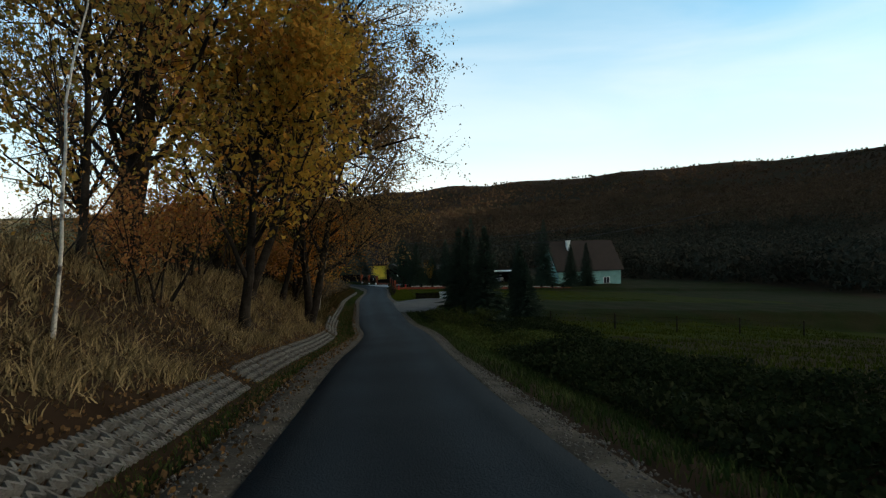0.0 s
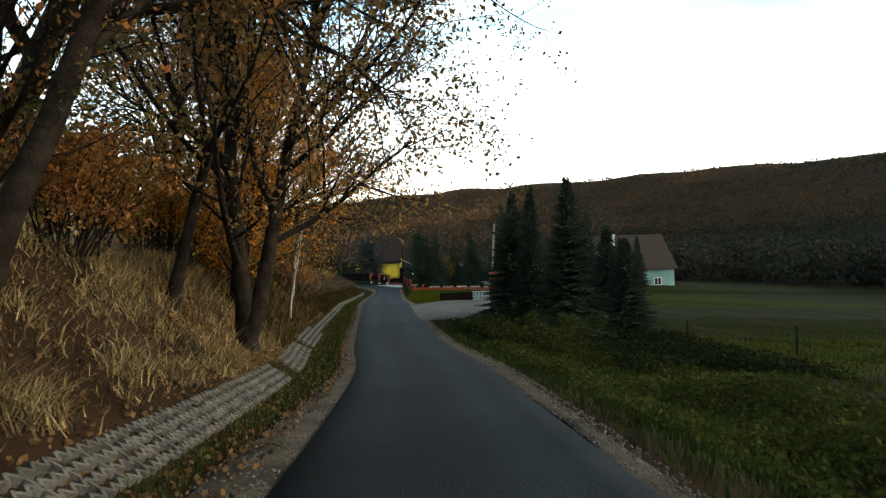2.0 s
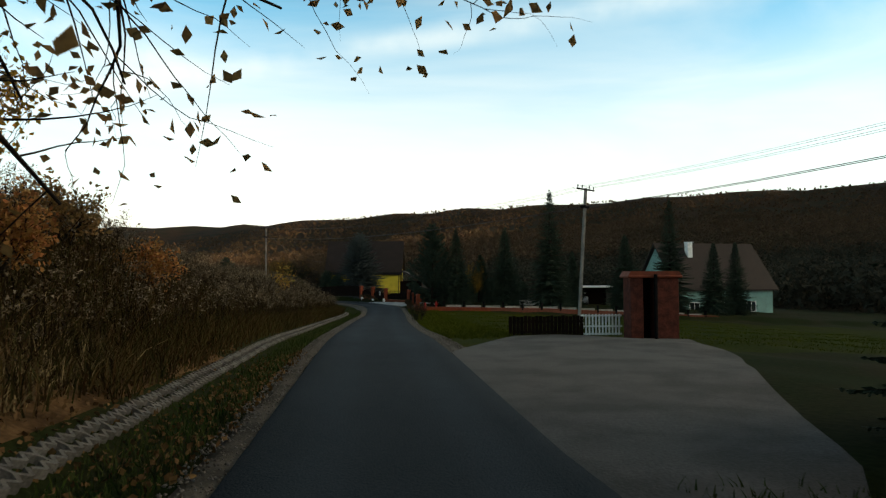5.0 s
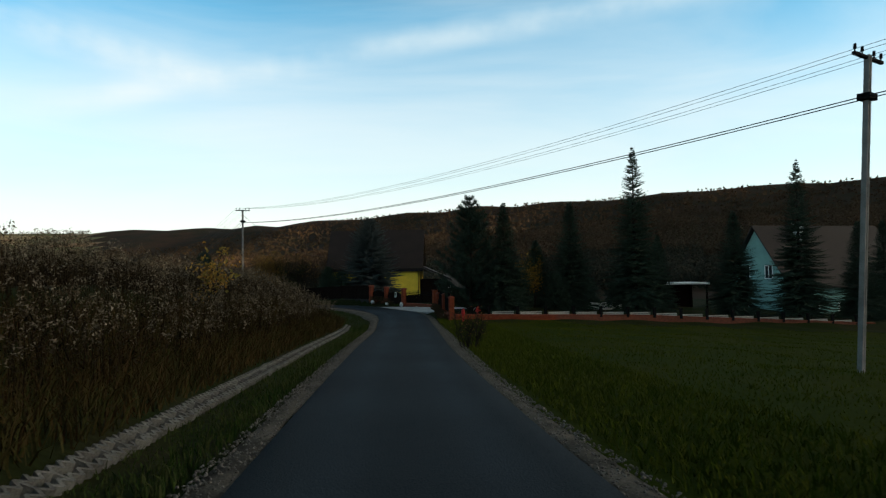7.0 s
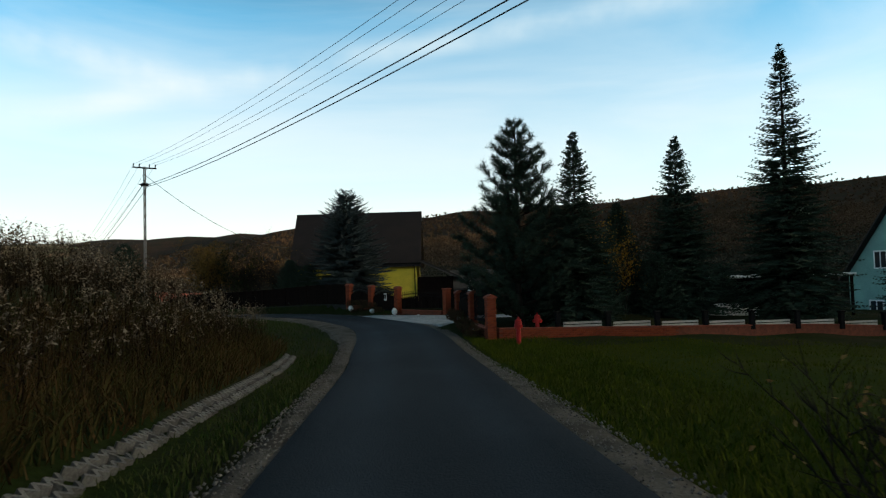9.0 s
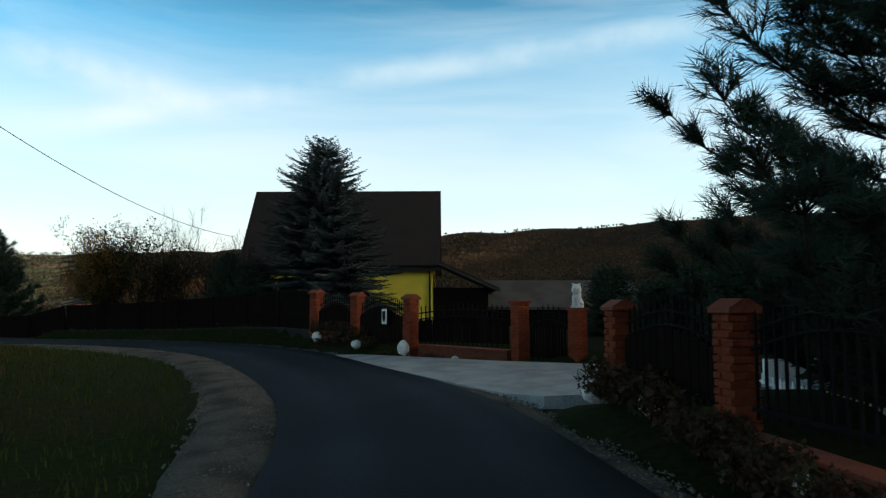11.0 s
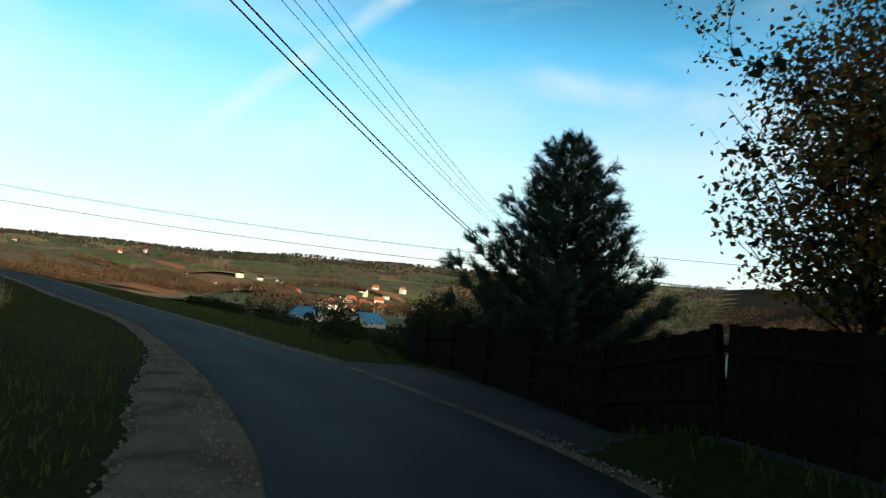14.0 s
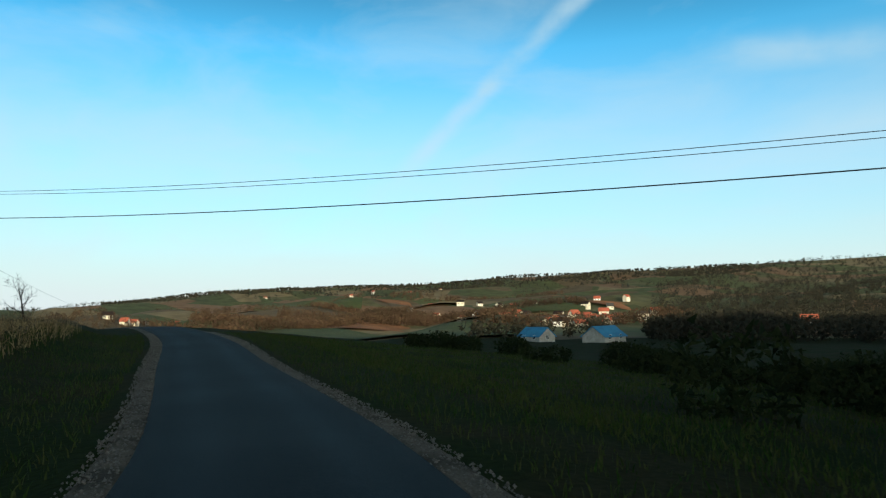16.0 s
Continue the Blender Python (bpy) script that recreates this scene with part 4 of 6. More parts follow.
shrub("golden_bush", -6.6, 60.5, "golden bush with thin leaves beside the birch", 304, 2.2, 1.6, 2600, LEAF_YELLOW, 0.10, 12)
for k, (x, y, h, m, s) in enumerate([(-5.4, 17.2, 2.2, LEAF_RUST, 31), (-6.2, 22.5, 2.6, LEAF_ORANGE, 32), (-6.4, 29.5, 2.4, LEAF_GREEN, 33), (-5.9, 33.2, 2.0, LEAF_RUST, 34),
                                   (-6.6, 42.0, 2.6, LEAF_ORANGE, 35), (-5.6, 46.5, 2.0, LEAF_BROWN, 36)]):
    shrub("undergrowth_bush", x, y, "tangled autumn undergrowth with thin stems on the bank", s, h * 1.15, h * 1.2, 3200, m, 0.11, 14)

for k, (x, y, h, m) in enumerate([(-5.8, 60.6, 1.1, LEAF_RUST), (-6.6, 64.4, 1.0, LEAF_BROWN), (-5.9, 67.6, 0.9, LEAF_RUST), (-5.9, 46.6, 1.9, LEAF_ORANGE), (-7.2, 52.0, 1.6, LEAF_RUST)]):
    shrub("undergrowth_bush", x, y, "rusty autumn undergrowth on the bank near the birches", 420 + k, h, h * 1.5, 3000, m, 0.10, 16)

# ---- spruces by the driveway and behind the lawn ----
for x, y, h, r, s, lab in [(7.0, 56.8, 6.75, 2.15, 41, "dark green spruce with a bare leader beside the driveway"), (7.05, 52.3, 6.8, 1.35, 42, "slender dark spruce with gaps between its whorls"),
                           (7.8, 48.3, 6.8, 2.0, 43, "broad dark spruce with drooping boughs in the row"), (11.2, 51.0, 4.6, 1.6, 44, "smaller dark spruce behind the row"),
                           (11.8, 55.5, 5.2, 1.7, 45, "dark spruce at the back of the row by the drive")]:
    conifer("spruce_tree", x, y, lab, s, h, r, SPRUCE, dense=1.8, leader=1.2, droop=0.22, full=1.0)
for x, y, h, r, s in [(6.85, 117.95, 7.6, 2.0, 46), (12.2, 120.6, 7.9, 2.2, 47), (16.7, 119.6, 12.0, 2.6, 48), (9.8, 121.5, 5.0, 1.9, 49), (30.1, 121.3, 12.0, 2.6, 50), (25.6, 122.5, 8.0, 2.4, 51), (35.0, 121.5, 7.6, 2.0, 52), (38.5, 123.5, 8.0, 2.0, 53), (20.5, 125.0, 6.0, 1.6, 54)]:
    conifer("spruce_tree", x, y, "dark spruce inside the garden wall behind the lawn", s, h, r * 1.1, SPRUCE, dense=1.9, fine=0.15, droop=0.2, full=0.92)
pine("pine_tree", 4.5, 117.9, "large bushy pine with long dark needles behind the brick fence", 55, 8.0, 2.25, bare=0.06, tufts_per_m=52)
conifer("blue_spruce_tree", -3.5, 142.4, "full blue-grey spruce in front of the brown roof", 56, 8.3, 3.8, BLUE_SPRUCE, droop=0.20, dense=1.6, skirt=0.08, rise=0.03, full=0.60)
pine("pine_tree", -23.4, 153.3, "young bushy pine behind the board fence", 57, 6.1, 2.4, bare=0.01, tufts_per_m=50)
shrub("lilac_bush", -14.6, 147.4, "upright shrub with dense olive and brown leaves behind the fence", 61, 4.2, 1.4, 26000, LILAC_LEAF, 0.085, 34, upright=2.2)
shrub("lilac_bush", -12.6, 147.0, "upright shrub with dark hanging leaves behind the fence", 62, 3.9, 1.9, 4200, BRAMBLE, 0.13, 16)
shrub("bare_bush", -10.2, 146.6, "bare many-stemmed bush with a few pale leaves", 63, 4.5, 3.2, 350, LEAF_YELLOW, 0.07, 20, twigs=(10, 10), upright=1.0)
shrub("bare_bush", -8.3, 147.5, "bare fine-twigged bush beside the spruce", 64, 4.1, 2.6, 260, LEAF_YELLOW, 0.07, 14, twigs=(9, 8), upright=1.1)
conifer("juniper_tree", -8.0, 144.6, "dark low juniper leaning beside the fence", 65, 3.4, 1.6, SPRUCE, droop=0.0, rise=0.35, dense=1.2)
conifer("juniper_tree", -6.4, 142.6, "dark spreading juniper under the spruce", 66, 2.8, 1.6, SPRUCE, droop=0.0, rise=0.35, dense=1.2)
shrub("roadside_bush", 1.95, 94.3, "low bare bush with brown twigs on the lawn's edge", 67, 1.25, 1.3, 160, LEAF_BROWN, 0.05, 20, twigs=(6, 4))
for k, (x, y, h) in enumerate([(6.3, 120.6, 2.6), (7.4, 121.4, 2.8), (7.8, 119.0, 2.8), (8.8, 120.6, 3.0), (5.9, 128.0, 1.6), (7.0, 127.2, 1.8), (10.8, 119.6, 2.4), (7.4, 129.4, 2.2), (9.6, 131.6, 2.6), (9.2, 127.6, 1.9), (12.4, 130.0, 2.6), (12.0, 126.0, 2.2), (15.5, 132.5, 2.8), (15.4, 128.4, 2.4), (6.2, 132.4, 2.0), (19.0, 130.4, 2.6)]):
    conifer("yew_bush", x, y, "dense dark evergreen bush behind the iron fence", 430 + k, h, h * 0.5, SPRUCE, droop=0.1, dense=1.2, rise=0.2, full=0.4, fine=0.11)
shrub("young_oak_bush", -6.6, 93.3, "thin young bush with olive and orange leaves above the weeds", 440, 1.4, 1.0, 420, LEAF_OLIVE, 0.14, 7)
shrub("garden_bush", 9.0, 119.6, "golden-green weeping bush in the garden", 68, 3.0, 1.6, 2500, LEAF_YELLOW, 0.08, 14)
for k, (x, y, h) in enumerate([(4.4, 47.2, 1.0), (5.0, 43.5, 1.3), (5.6, 40.8, 0.9), (4.2, 51.5, 0.8), (6.8, 44.4, 1.2)]):
    shrub("roadside_bush", x, y, "rank green and yellow bush in the ditch by the spruces", 70 + k, h, h * 1.3, 1300, NETTLE, 0.09, 12)
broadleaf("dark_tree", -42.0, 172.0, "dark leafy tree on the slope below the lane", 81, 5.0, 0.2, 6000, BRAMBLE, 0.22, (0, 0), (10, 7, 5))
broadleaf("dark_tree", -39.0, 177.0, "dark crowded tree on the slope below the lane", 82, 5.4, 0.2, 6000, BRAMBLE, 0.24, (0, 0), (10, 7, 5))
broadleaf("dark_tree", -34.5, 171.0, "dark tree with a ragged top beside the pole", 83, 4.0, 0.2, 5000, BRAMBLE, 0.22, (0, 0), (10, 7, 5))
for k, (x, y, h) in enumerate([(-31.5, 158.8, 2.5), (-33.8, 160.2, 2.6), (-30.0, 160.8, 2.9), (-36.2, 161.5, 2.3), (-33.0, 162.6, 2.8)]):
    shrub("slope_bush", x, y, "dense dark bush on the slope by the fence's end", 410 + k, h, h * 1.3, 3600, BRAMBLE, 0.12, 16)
broadleaf("bare_tree", -87.7, 142.9, "small leafless tree on the field's skyline", 84, 2.5, 0.08, 0, LEAF_BROWN, kids=(10, 6, 4))

# bushes on the falling slope
rng = np.random.default_rng(90)
row = [(-62 + rng.normal(0, 12), 178 + rng.normal(0, 5), rng.uniform(0.8, 1.8), rng.uniform(0.8, 1.7)) for _ in range(34)]
row += [(-48 + rng.normal(0, 9), 182 + rng.normal(0, 7), rng.uniform(1.0, 2.0), rng.uniform(0.9, 2.0)) for _ in range(26)]
row += [(-36 + rng.normal(0, 5), 172 + rng.normal(0, 6), rng.uniform(1.0, 2.2), rng.uniform(1.2, 2.6)) for _ in range(22)]
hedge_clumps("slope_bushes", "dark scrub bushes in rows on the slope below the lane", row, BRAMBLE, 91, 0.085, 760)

# ---- far woods on the ridges and in the valley ----
def scatter_polar(rng, n, az0, az1, r0, r1, power=1.0):
    az, r = np.radians(rng.uniform(az0, az1, n)), r0 + (r1 - r0) * rng.uniform(0, 1, n) ** power
    return HUB[0] - np.sin(az) * r, HUB[1] + np.cos(az) * r


rng = np.random.default_rng(95)
x, y = scatter_polar(rng, 2600, -50, 16, 175, 420)
keep = (np.abs(x - 55) > 22) | (y > 200)
far_trees("near_woods", "autumn wood on the lower hillside, brown and dark green", x[keep], y[keep], 96, FAR_DARK, 7.5, 60, 0.45)
x, y = scatter_polar(np.random.default_rng(94), 1100, -100, -44, 88, 240)
far_trees("field_edge_woods", "dark wood at the far edge of the meadow", x, y, 93, FAR_DARK, 8.0, 70, 0.42)
x, y = scatter_polar(rng, 7000, -60, 22, 400, 800)
far_trees("hillside_woods", "brown autumn wood covering the ridge", x, y, 97, FAR_LEAF, 7.0, 44, 0.55)
x, y = scatter_polar(rng, 8200, -60, 24, 780, 1420)
az_t = np.degrees(np.arctan2(-(x - HUB[0]), y - HUB[1]))
keep = np.hypot(x - HUB[0], y - HUB[1]) < 0.985 * np.interp(az_t, AZ, REACH)
x, y = x[keep], y[keep]
far_trees("ridge_woods", "autumn wood along the ridge's skyline", x, y, 98, FAR_LEAF, 2.6, 26, 0.75)
def belt(name, label, seed, mat, tall, count, tri, belts):
    """Belts of woodland: each (trees, azimuth from, to, distance from, to)."""
    g = np.random.default_rng(seed)
    got = [scatter_polar(g, *b) for b in belts]
    far_trees(name, label, np.concatenate([q[0] for q in got]), np.concatenate([q[1] for q in got]), seed + 1, mat, tall, count, tri)


belt("valley_woods", "brown and orange woodland belts between the fields of the valley", 99, FAR_LEAF, 8.5, 40, 0.6,
     [(420, 60, 76, 730, 830), (700, 57, 72, 640, 760), (300, 72, 82, 600, 700), (160, 74, 80, 520, 700), (130, 77, 84, 430, 560), (200, 52, 62, 820, 900), (120, 84, 96, 700, 860), (160, 66, 74, 960, 1010), (260, 44, 56, 560, 700), (140, 56, 60, 520, 600), (200, 70, 86, 1180, 1260), (240, 54, 68, 1330, 1420), (110, 62, 66, 640, 690)])
belt("valley_dark_woods", "dark wood on the far side of the valley and round the farms", 103, FAR_DARK, 8.5, 34, 0.75,
     [(2600, 24, 47, 900, 2400), (240, 38, 47, 300, 420), (420, 47, 58, 1500, 2300), (50, 50, 60, 330, 400), (300, 76, 96, 1700, 2100), (200, 58, 70, 1700, 1800)])
x, y = scatter_polar(rng, 3600, 40, 90, 1900, 2450)
far_trees("skyline_woods", "dark woods along the valley's far skyline", x, y, 100, FAR_DARK, 4.0, 18, 1.6)
x, y = scatter_polar(rng, 1500, 24, 46, 260, 900)
far_trees("valley_edge_woods", "dark trees at the valley's edge", x, y, 101, FAR_DARK, 8.0, 60, 0.5)


# ---- buildings ----
def gabled_house(name, label, x, y, z, wide, deep, eave, ridge, wall_mat, roof_mat, turn=0.0, over=0.45, windows=(), chimney=None, base=1.0, thick=0.16, door=None):
    """Walls with a gable roof whose ridge runs along local x. windows: (face, centre, sill, width, height)."""
    h = empty(name, pose(x, y, z, 0, 0, turn), label=label, category="house")
    bm = bmesh.new()
    prism(bm, [(-deep / 2, -base), (deep / 2, -base), (deep / 2, eave), (0, ridge), (-deep / 2, eave)], -wide / 2, wide / 2)
    bmesh.ops.rotate(bm, matrix=Matrix.Rotation(radians(-90), 3, "Z"), verts=bm.verts)
    part("wall", bm, wall_mat, h)
    slope = (ridge - eave) / (deep / 2)
    for sg in (-1, 1):
        bm = bmesh.new()
        lo = (sg * (deep / 2 + over), eave - slope * over)
        prism(bm, [(0, ridge + 0.02), (lo[0], lo[1] + 0.02), (lo[0], lo[1] + 0.02 + thick), (0, ridge + 0.02 + thick)], -wide / 2 - over, wide / 2 + over)
        bmesh.ops.rotate(bm, matrix=Matrix.Rotation(radians(-90), 3, "Z"), verts=bm.verts)
        part("roof", bm, roof_mat, h)
    for face, c, sill, w, hh in windows:
        fr, gl = bmesh.new(), bmesh.new()
        for a, b, cc, d in ((-w / 2, sill, -w / 2 + 0.09, sill + hh), (w / 2 - 0.09, sill, w / 2, sill + hh), (-w / 2, sill, w / 2, sill + 0.09), (-w / 2, sill + hh - 0.09, w / 2, sill + hh), (-0.035, sill, 0.035, sill + hh)):
            box(fr, a, -0.05, b, cc, 0.03, d)
        box(gl, -w / 2 + 0.05, -0.02, sill + 0.05, w / 2 - 0.05, 0.01, sill + hh - 0.05)
        t = {"front": pose(c, -deep / 2 - 0.01, 0), "left": pose(-wide / 2 - 0.01, c, 0, 0, 0, -90), "right": pose(wide / 2 + 0.01, c, 0, 0, 0, 90), "back": pose(c, deep / 2 + 0.01, 0, 0, 0, 180)}[face]
        wn = part("window", fr, WHITE, h)
        wn.matrix_local = t
        part("pane", gl, GLASS, wn)
    if chimney:
        bm = bmesh.new()
        cx_, cy_, ch = chimney
        box(bm, cx_ - 0.35, cy_ - 0.35, eave, cx_ + 0.35, cy_ + 0.35, ridge + ch, 0.02)
        box(bm, cx_ - 0.42, cy_ - 0.42, ridge + ch, cx_ + 0.42, cy_ + 0.42, ridge + ch + 0.1, 0.02)
        part("chimney", bm, WHITE, h)
    return h


yellow = gabled_house("yellow_house", "yellow plastered house under a steep dark brown roof", -2.95, 153.4, 0.3, 10.4, 6.3, 3.55, 7.85, PLASTER_YELLOW, ROOF_BROWN, -5.6, 0.42,
                      [("left", 0.0, 4.2, 1.1, 1.3)])
bm = bmesh.new()
prism(bm, [(5.55, 3.45), (8.9, 1.95), (8.9, 2.08), (5.55, 3.60)], -3.5, 2.6)
part("lean_to_roof", bm, ROOF_BROWN, yellow)
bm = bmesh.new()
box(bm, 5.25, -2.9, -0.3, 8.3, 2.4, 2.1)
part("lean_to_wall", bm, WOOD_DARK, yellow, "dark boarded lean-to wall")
bm = bmesh.new()
prism(bm, [(5.55, 3.36), (8.95, 1.84), (8.95, 1.93), (5.55, 3.45)], -3.56, -3.50)
part("verge_board", bm, ROOF_GREY, yellow, "grey verge board of the lean-to")
bm = bmesh.new()
bar(bm, (-5.6, -3.62, 3.28), (5.6, -3.62, 3.28), 0.06, 8)
bar(bm, (4.9, -3.58, 3.25), (5.05, -3.22, 2.9), 0.045, 8)
bar(bm, (5.05, -3.22, 2.9), (5.05, -3.22, 0.0), 0.045, 8)
part("gutter", bm, IRON, yellow, "dark gutter and downpipe")

gabled_house("grey_shed", "long low shed with a weathered grey roof behind the garden", 10.2, 155.0, -0.8, 9.0, 7.0, 2.1, 3.6, WOOD_DARK, ROOF_GREY, -4, 0.4)
gabled_house("mint_house", "pale mint house with a tall dark roof behind the spruces", 41.1, 136.6, -2.8, 13.6, 8.8, 4.5, 9.8, PLASTER_MINT, ROOF_BROWN, 10, 0.5,
             [("left", -1.6, 4.8, 1.1, 1.3), ("left", 1.6, 4.8, 1.1, 1.3), ("left", 2.1, 1.3, 1.2, 1.3), ("front", -4.5, 1.3, 1.4, 1.3), ("front", -1, 1.3, 1.4, 1.3), ("front", 3.6, 1.3, 1.4, 1.3)], chimney=(-3.0, -1.2, 0.2), base=2.5)

# carport with a parked car
cz = ground_z(23.5, 131.5)
carport = empty("carport", pose(23.6, 132.5, cz, 0, 0, -8), label="open carport with a pale flat roof", category="carport")
bm = bmesh.new()
box(bm, -3.6, -2.6, 2.12, 3.6, 2.6, 2.28, 0.02)
part("roof", bm, WHITE, carport)
for px in (-3.4, 0, 3.4):
    for py in (-2.4, 2.4):
        bm = bmesh.new()
        box(bm, px - 0.07, py - 0.07, -0.3, px + 0.07, py + 0.07, 2.12, 0.01)
        part("post", bm, WOOD_DARK, carport)
bm = bmesh.new()
box(bm, -3.5, 2.48, -0.3, 3.5, 2.56, 2.1)
part("back_wall", bm, WOOD_DARK, carport)


def parked_car(x, y, z, turn):
    car = empty("parked_car", pose(x, y, z, 0, 0, turn), label="small silver hatchback parked under the carport", category="car")
    bm = bmesh.new()
    prism(bm, [(-1.95, 0.32), (1.95, 0.32), (2.0, 0.62), (1.9, 0.86), (1.0, 0.98), (-1.85, 1.0), (-2.0, 0.7)], -0.83, 0.83)
    bmesh.ops.bevel(bm, geom=list(bm.edges), offset=0.06, segments=2, affect="EDGES")
    part("body", bm, CAR_PAINT, car)
    bm = bmesh.new()
    prism(bm, [(-1.75, 0.98), (1.0, 0.96), (0.35, 1.40), (-1.35, 1.43)], -0.70, 0.70)
    bmesh.ops.bevel(bm, geom=list(bm.edges), offset=0.05, segments=2, affect="EDGES")
    part("windows", bm, GLASS, car, "dark tinted glasshouse")
    bm = bmesh.new()
    box(bm, -1.3, -0.66, 1.40, 0.33, 0.66, 1.46, 0.02)
    part("roof", bm, CAR_PAINT, car)
    for wx in (-1.25, 1.25):
        for wy in (-0.78, 0.78):
            bm = bmesh.new()
            bar(bm, (wx, wy - 0.1, 0.31), (wx, wy + 0.1, 0.31), 0.31, 18)
            w = part("wheel", bm, RUBBER, car)
            bm = bmesh.new()
            bar(bm, (wx, wy - 0.11, 0.31), (wx, wy + 0.11, 0.31), 0.19, 12)
            part("rim", bm, CAR_PAINT, w)
    for ly in (-0.6, 0.6):
        bm = bmesh.new()
        box(bm, 1.9, ly - 0.16, 0.66, 2.0, ly + 0.16, 0.8, 0.02)
        part("headlight", bm, WHITE, car)


parked_car(23.4, 132.0, cz, 70)

# fields across the valley, each a sheet on the slope
PLOUGHED = material("ploughed_earth", (0.24, 0.115, 0.055), (0.17, 0.088, 0.045), 0.05, 1.0, 0.3, 0.5, where="world", spec=0.1)
STUBBLE = material("pale_stubble", (0.22, 0.168, 0.092), (0.16, 0.125, 0.068), 0.03, 1.0, 0.2, 0.4, where="world", spec=0.1)
MEADOW = material("green_winter_field", (0.060, 0.078, 0.026), (0.082, 0.086, 0.033), 0.03, 1.0, 0.2, 0.4, where="world", spec=0.1)
for nm, mt, a0, a1, r0, r1, lab in [("ploughed_field", PLOUGHED, 65.5, 74.0, 590, 725, "bare orange-brown ploughed field in the valley"), ("stubble_field", STUBBLE, 57.0, 64.0, 600, 660, "tan stubble strip beside the ploughed field"),
                                    ("green_field", MEADOW, 56.0, 75.5, 340, 560, "green winter-sown field below the lane"), ("green_field", MEADOW, 52.0, 60.0, 760, 860, "green field strip by the village"),
                                    ("stubble_field", STUBBLE, 62.0, 67.5, 1020, 1130, "tan field on the rounded hill"), ("ploughed_field", PLOUGHED, 64.0, 69.0, 1180, 1290, "brown field high on the valley side"),
                                    ("stubble_field", STUBBLE, 54.0, 61.0, 930, 1010, "pale strip of stubble above the village"), ("ploughed_field", PLOUGHED, 47.5, 55.0, 905, 960, "long reddish field above the village"),
                                    ("green_field", MEADOW, 70.0, 79.0, 1040, 1170, "dull green pasture on the far slope"), ("stubble_field", STUBBLE, 78.0, 81.5, 980, 1060, "pale bare patch on the far slope"),
                                    ("stubble_field", STUBBLE, 73.5, 76.5, 1010, 1050, "pale fallow strip on the far slope"), ("green_field", MEADOW, 78.0, 97.0, 560, 690, "flat green field beyond the lane's crest")]:
    na, nr = 24, 12
    av, rv = np.meshgrid(np.radians(np.linspace(a0, a1, na)), np.linspace(0, 1, nr))
    rr = r0 + (r1 - r0) * rv + 0.10 * (r1 - r0) * np.sin(av * 40 + r0) * (0.4 + rv)
    px_, py_ = HUB[0] - np.sin(av) * rr, HUB[1] + np.cos(av) * rr
    q_ = np.arange(nr - 1)[:, None] * na + np.arange(na - 1)[None]
    fq = np.stack([q_, q_ + na, q_ + na + 1, q_ + 1], -1).reshape(-1, 4)
    tagged(sheet(nm, np.stack([px_.ravel(), py_.ravel(), height(px_, py_).ravel() + 1.2], 1), fq, mt, smooth=True), lab, "field", kind="structure")

# village and farms across the valley
rng = np.random.default_rng(120)


def far_house(x, y, wide, deep, eave, ridge, wall, roof, turn, label, sink=1.0, name="village_house"):
    gabled_house(name, label, x, y, ground_z(x, y), wide, deep, eave, ridge, wall, roof, turn, 0.5,
                 [("front", -wide / 4, 1.0, 1.4, 1.5), ("front", wide / 4, 1.0, 1.4, 1.5), ("right", 0, 1.0, 1.4, 1.5)], base=3.0)


far_house(-245, 289, 10.5, 8, 2.2, 5.2, PLASTER_DULL, ROOF_BLUE, 12, "pale farm building under a bright blue roof", name="blue_roofed_house")
far_house(-209.7, 291.4, 12.0, 8.5, 2.0, 5.0, PLASTER_DULL, ROOF_BLUE, 108, "low grey barn under a bright blue roof", name="blue_roofed_barn")
far_house(-78, 240, 9, 7, 3.0, 6.0, PLASTER_CREAM, ROOF_RED, 45, "small house with a red roof in the trees", name="red_roofed_house")
spots = [(62.0, 1010), (60.5, 1050), (58.9, 980), (57.8, 1080), (56.2, 940), (55.5, 1020), (53.2, 900), (51.2, 960), (49.0, 1000), (64.5, 1120), (62.5, 760), (60.8, 800), (59.6, 730), (58.4, 690), (57.3, 720), (56.4, 650), (55.2, 640), (54.2, 660), (53.6, 610), (52.4, 640), (51.8, 700), (50.6, 760), (49.5, 690), (56.0, 600), (54.8, 590),
         (63.8, 850), (61.6, 690), (60.2, 660), (58.0, 620), (52.0, 820), (50.2, 870), (66.0, 900), (47.6, 640), (46.8, 690), (40.5, 520), (39.2, 540), (36.6, 500), (83.5, 840), (82.4, 860), (81.8, 870), (87.0, 780), (88.2, 800), (86.4, 790),
         (75.5, 1700), (74.2, 1720), (72.8, 1750), (71.2, 1730), (69.5, 1800), (66.5, 1780), (64.0, 1850), (78.0, 1760)]
spots += [(float(a), float(r)) for a, r in zip(rng.uniform(49.5, 57.5, 26), rng.uniform(560, 720, 26))]
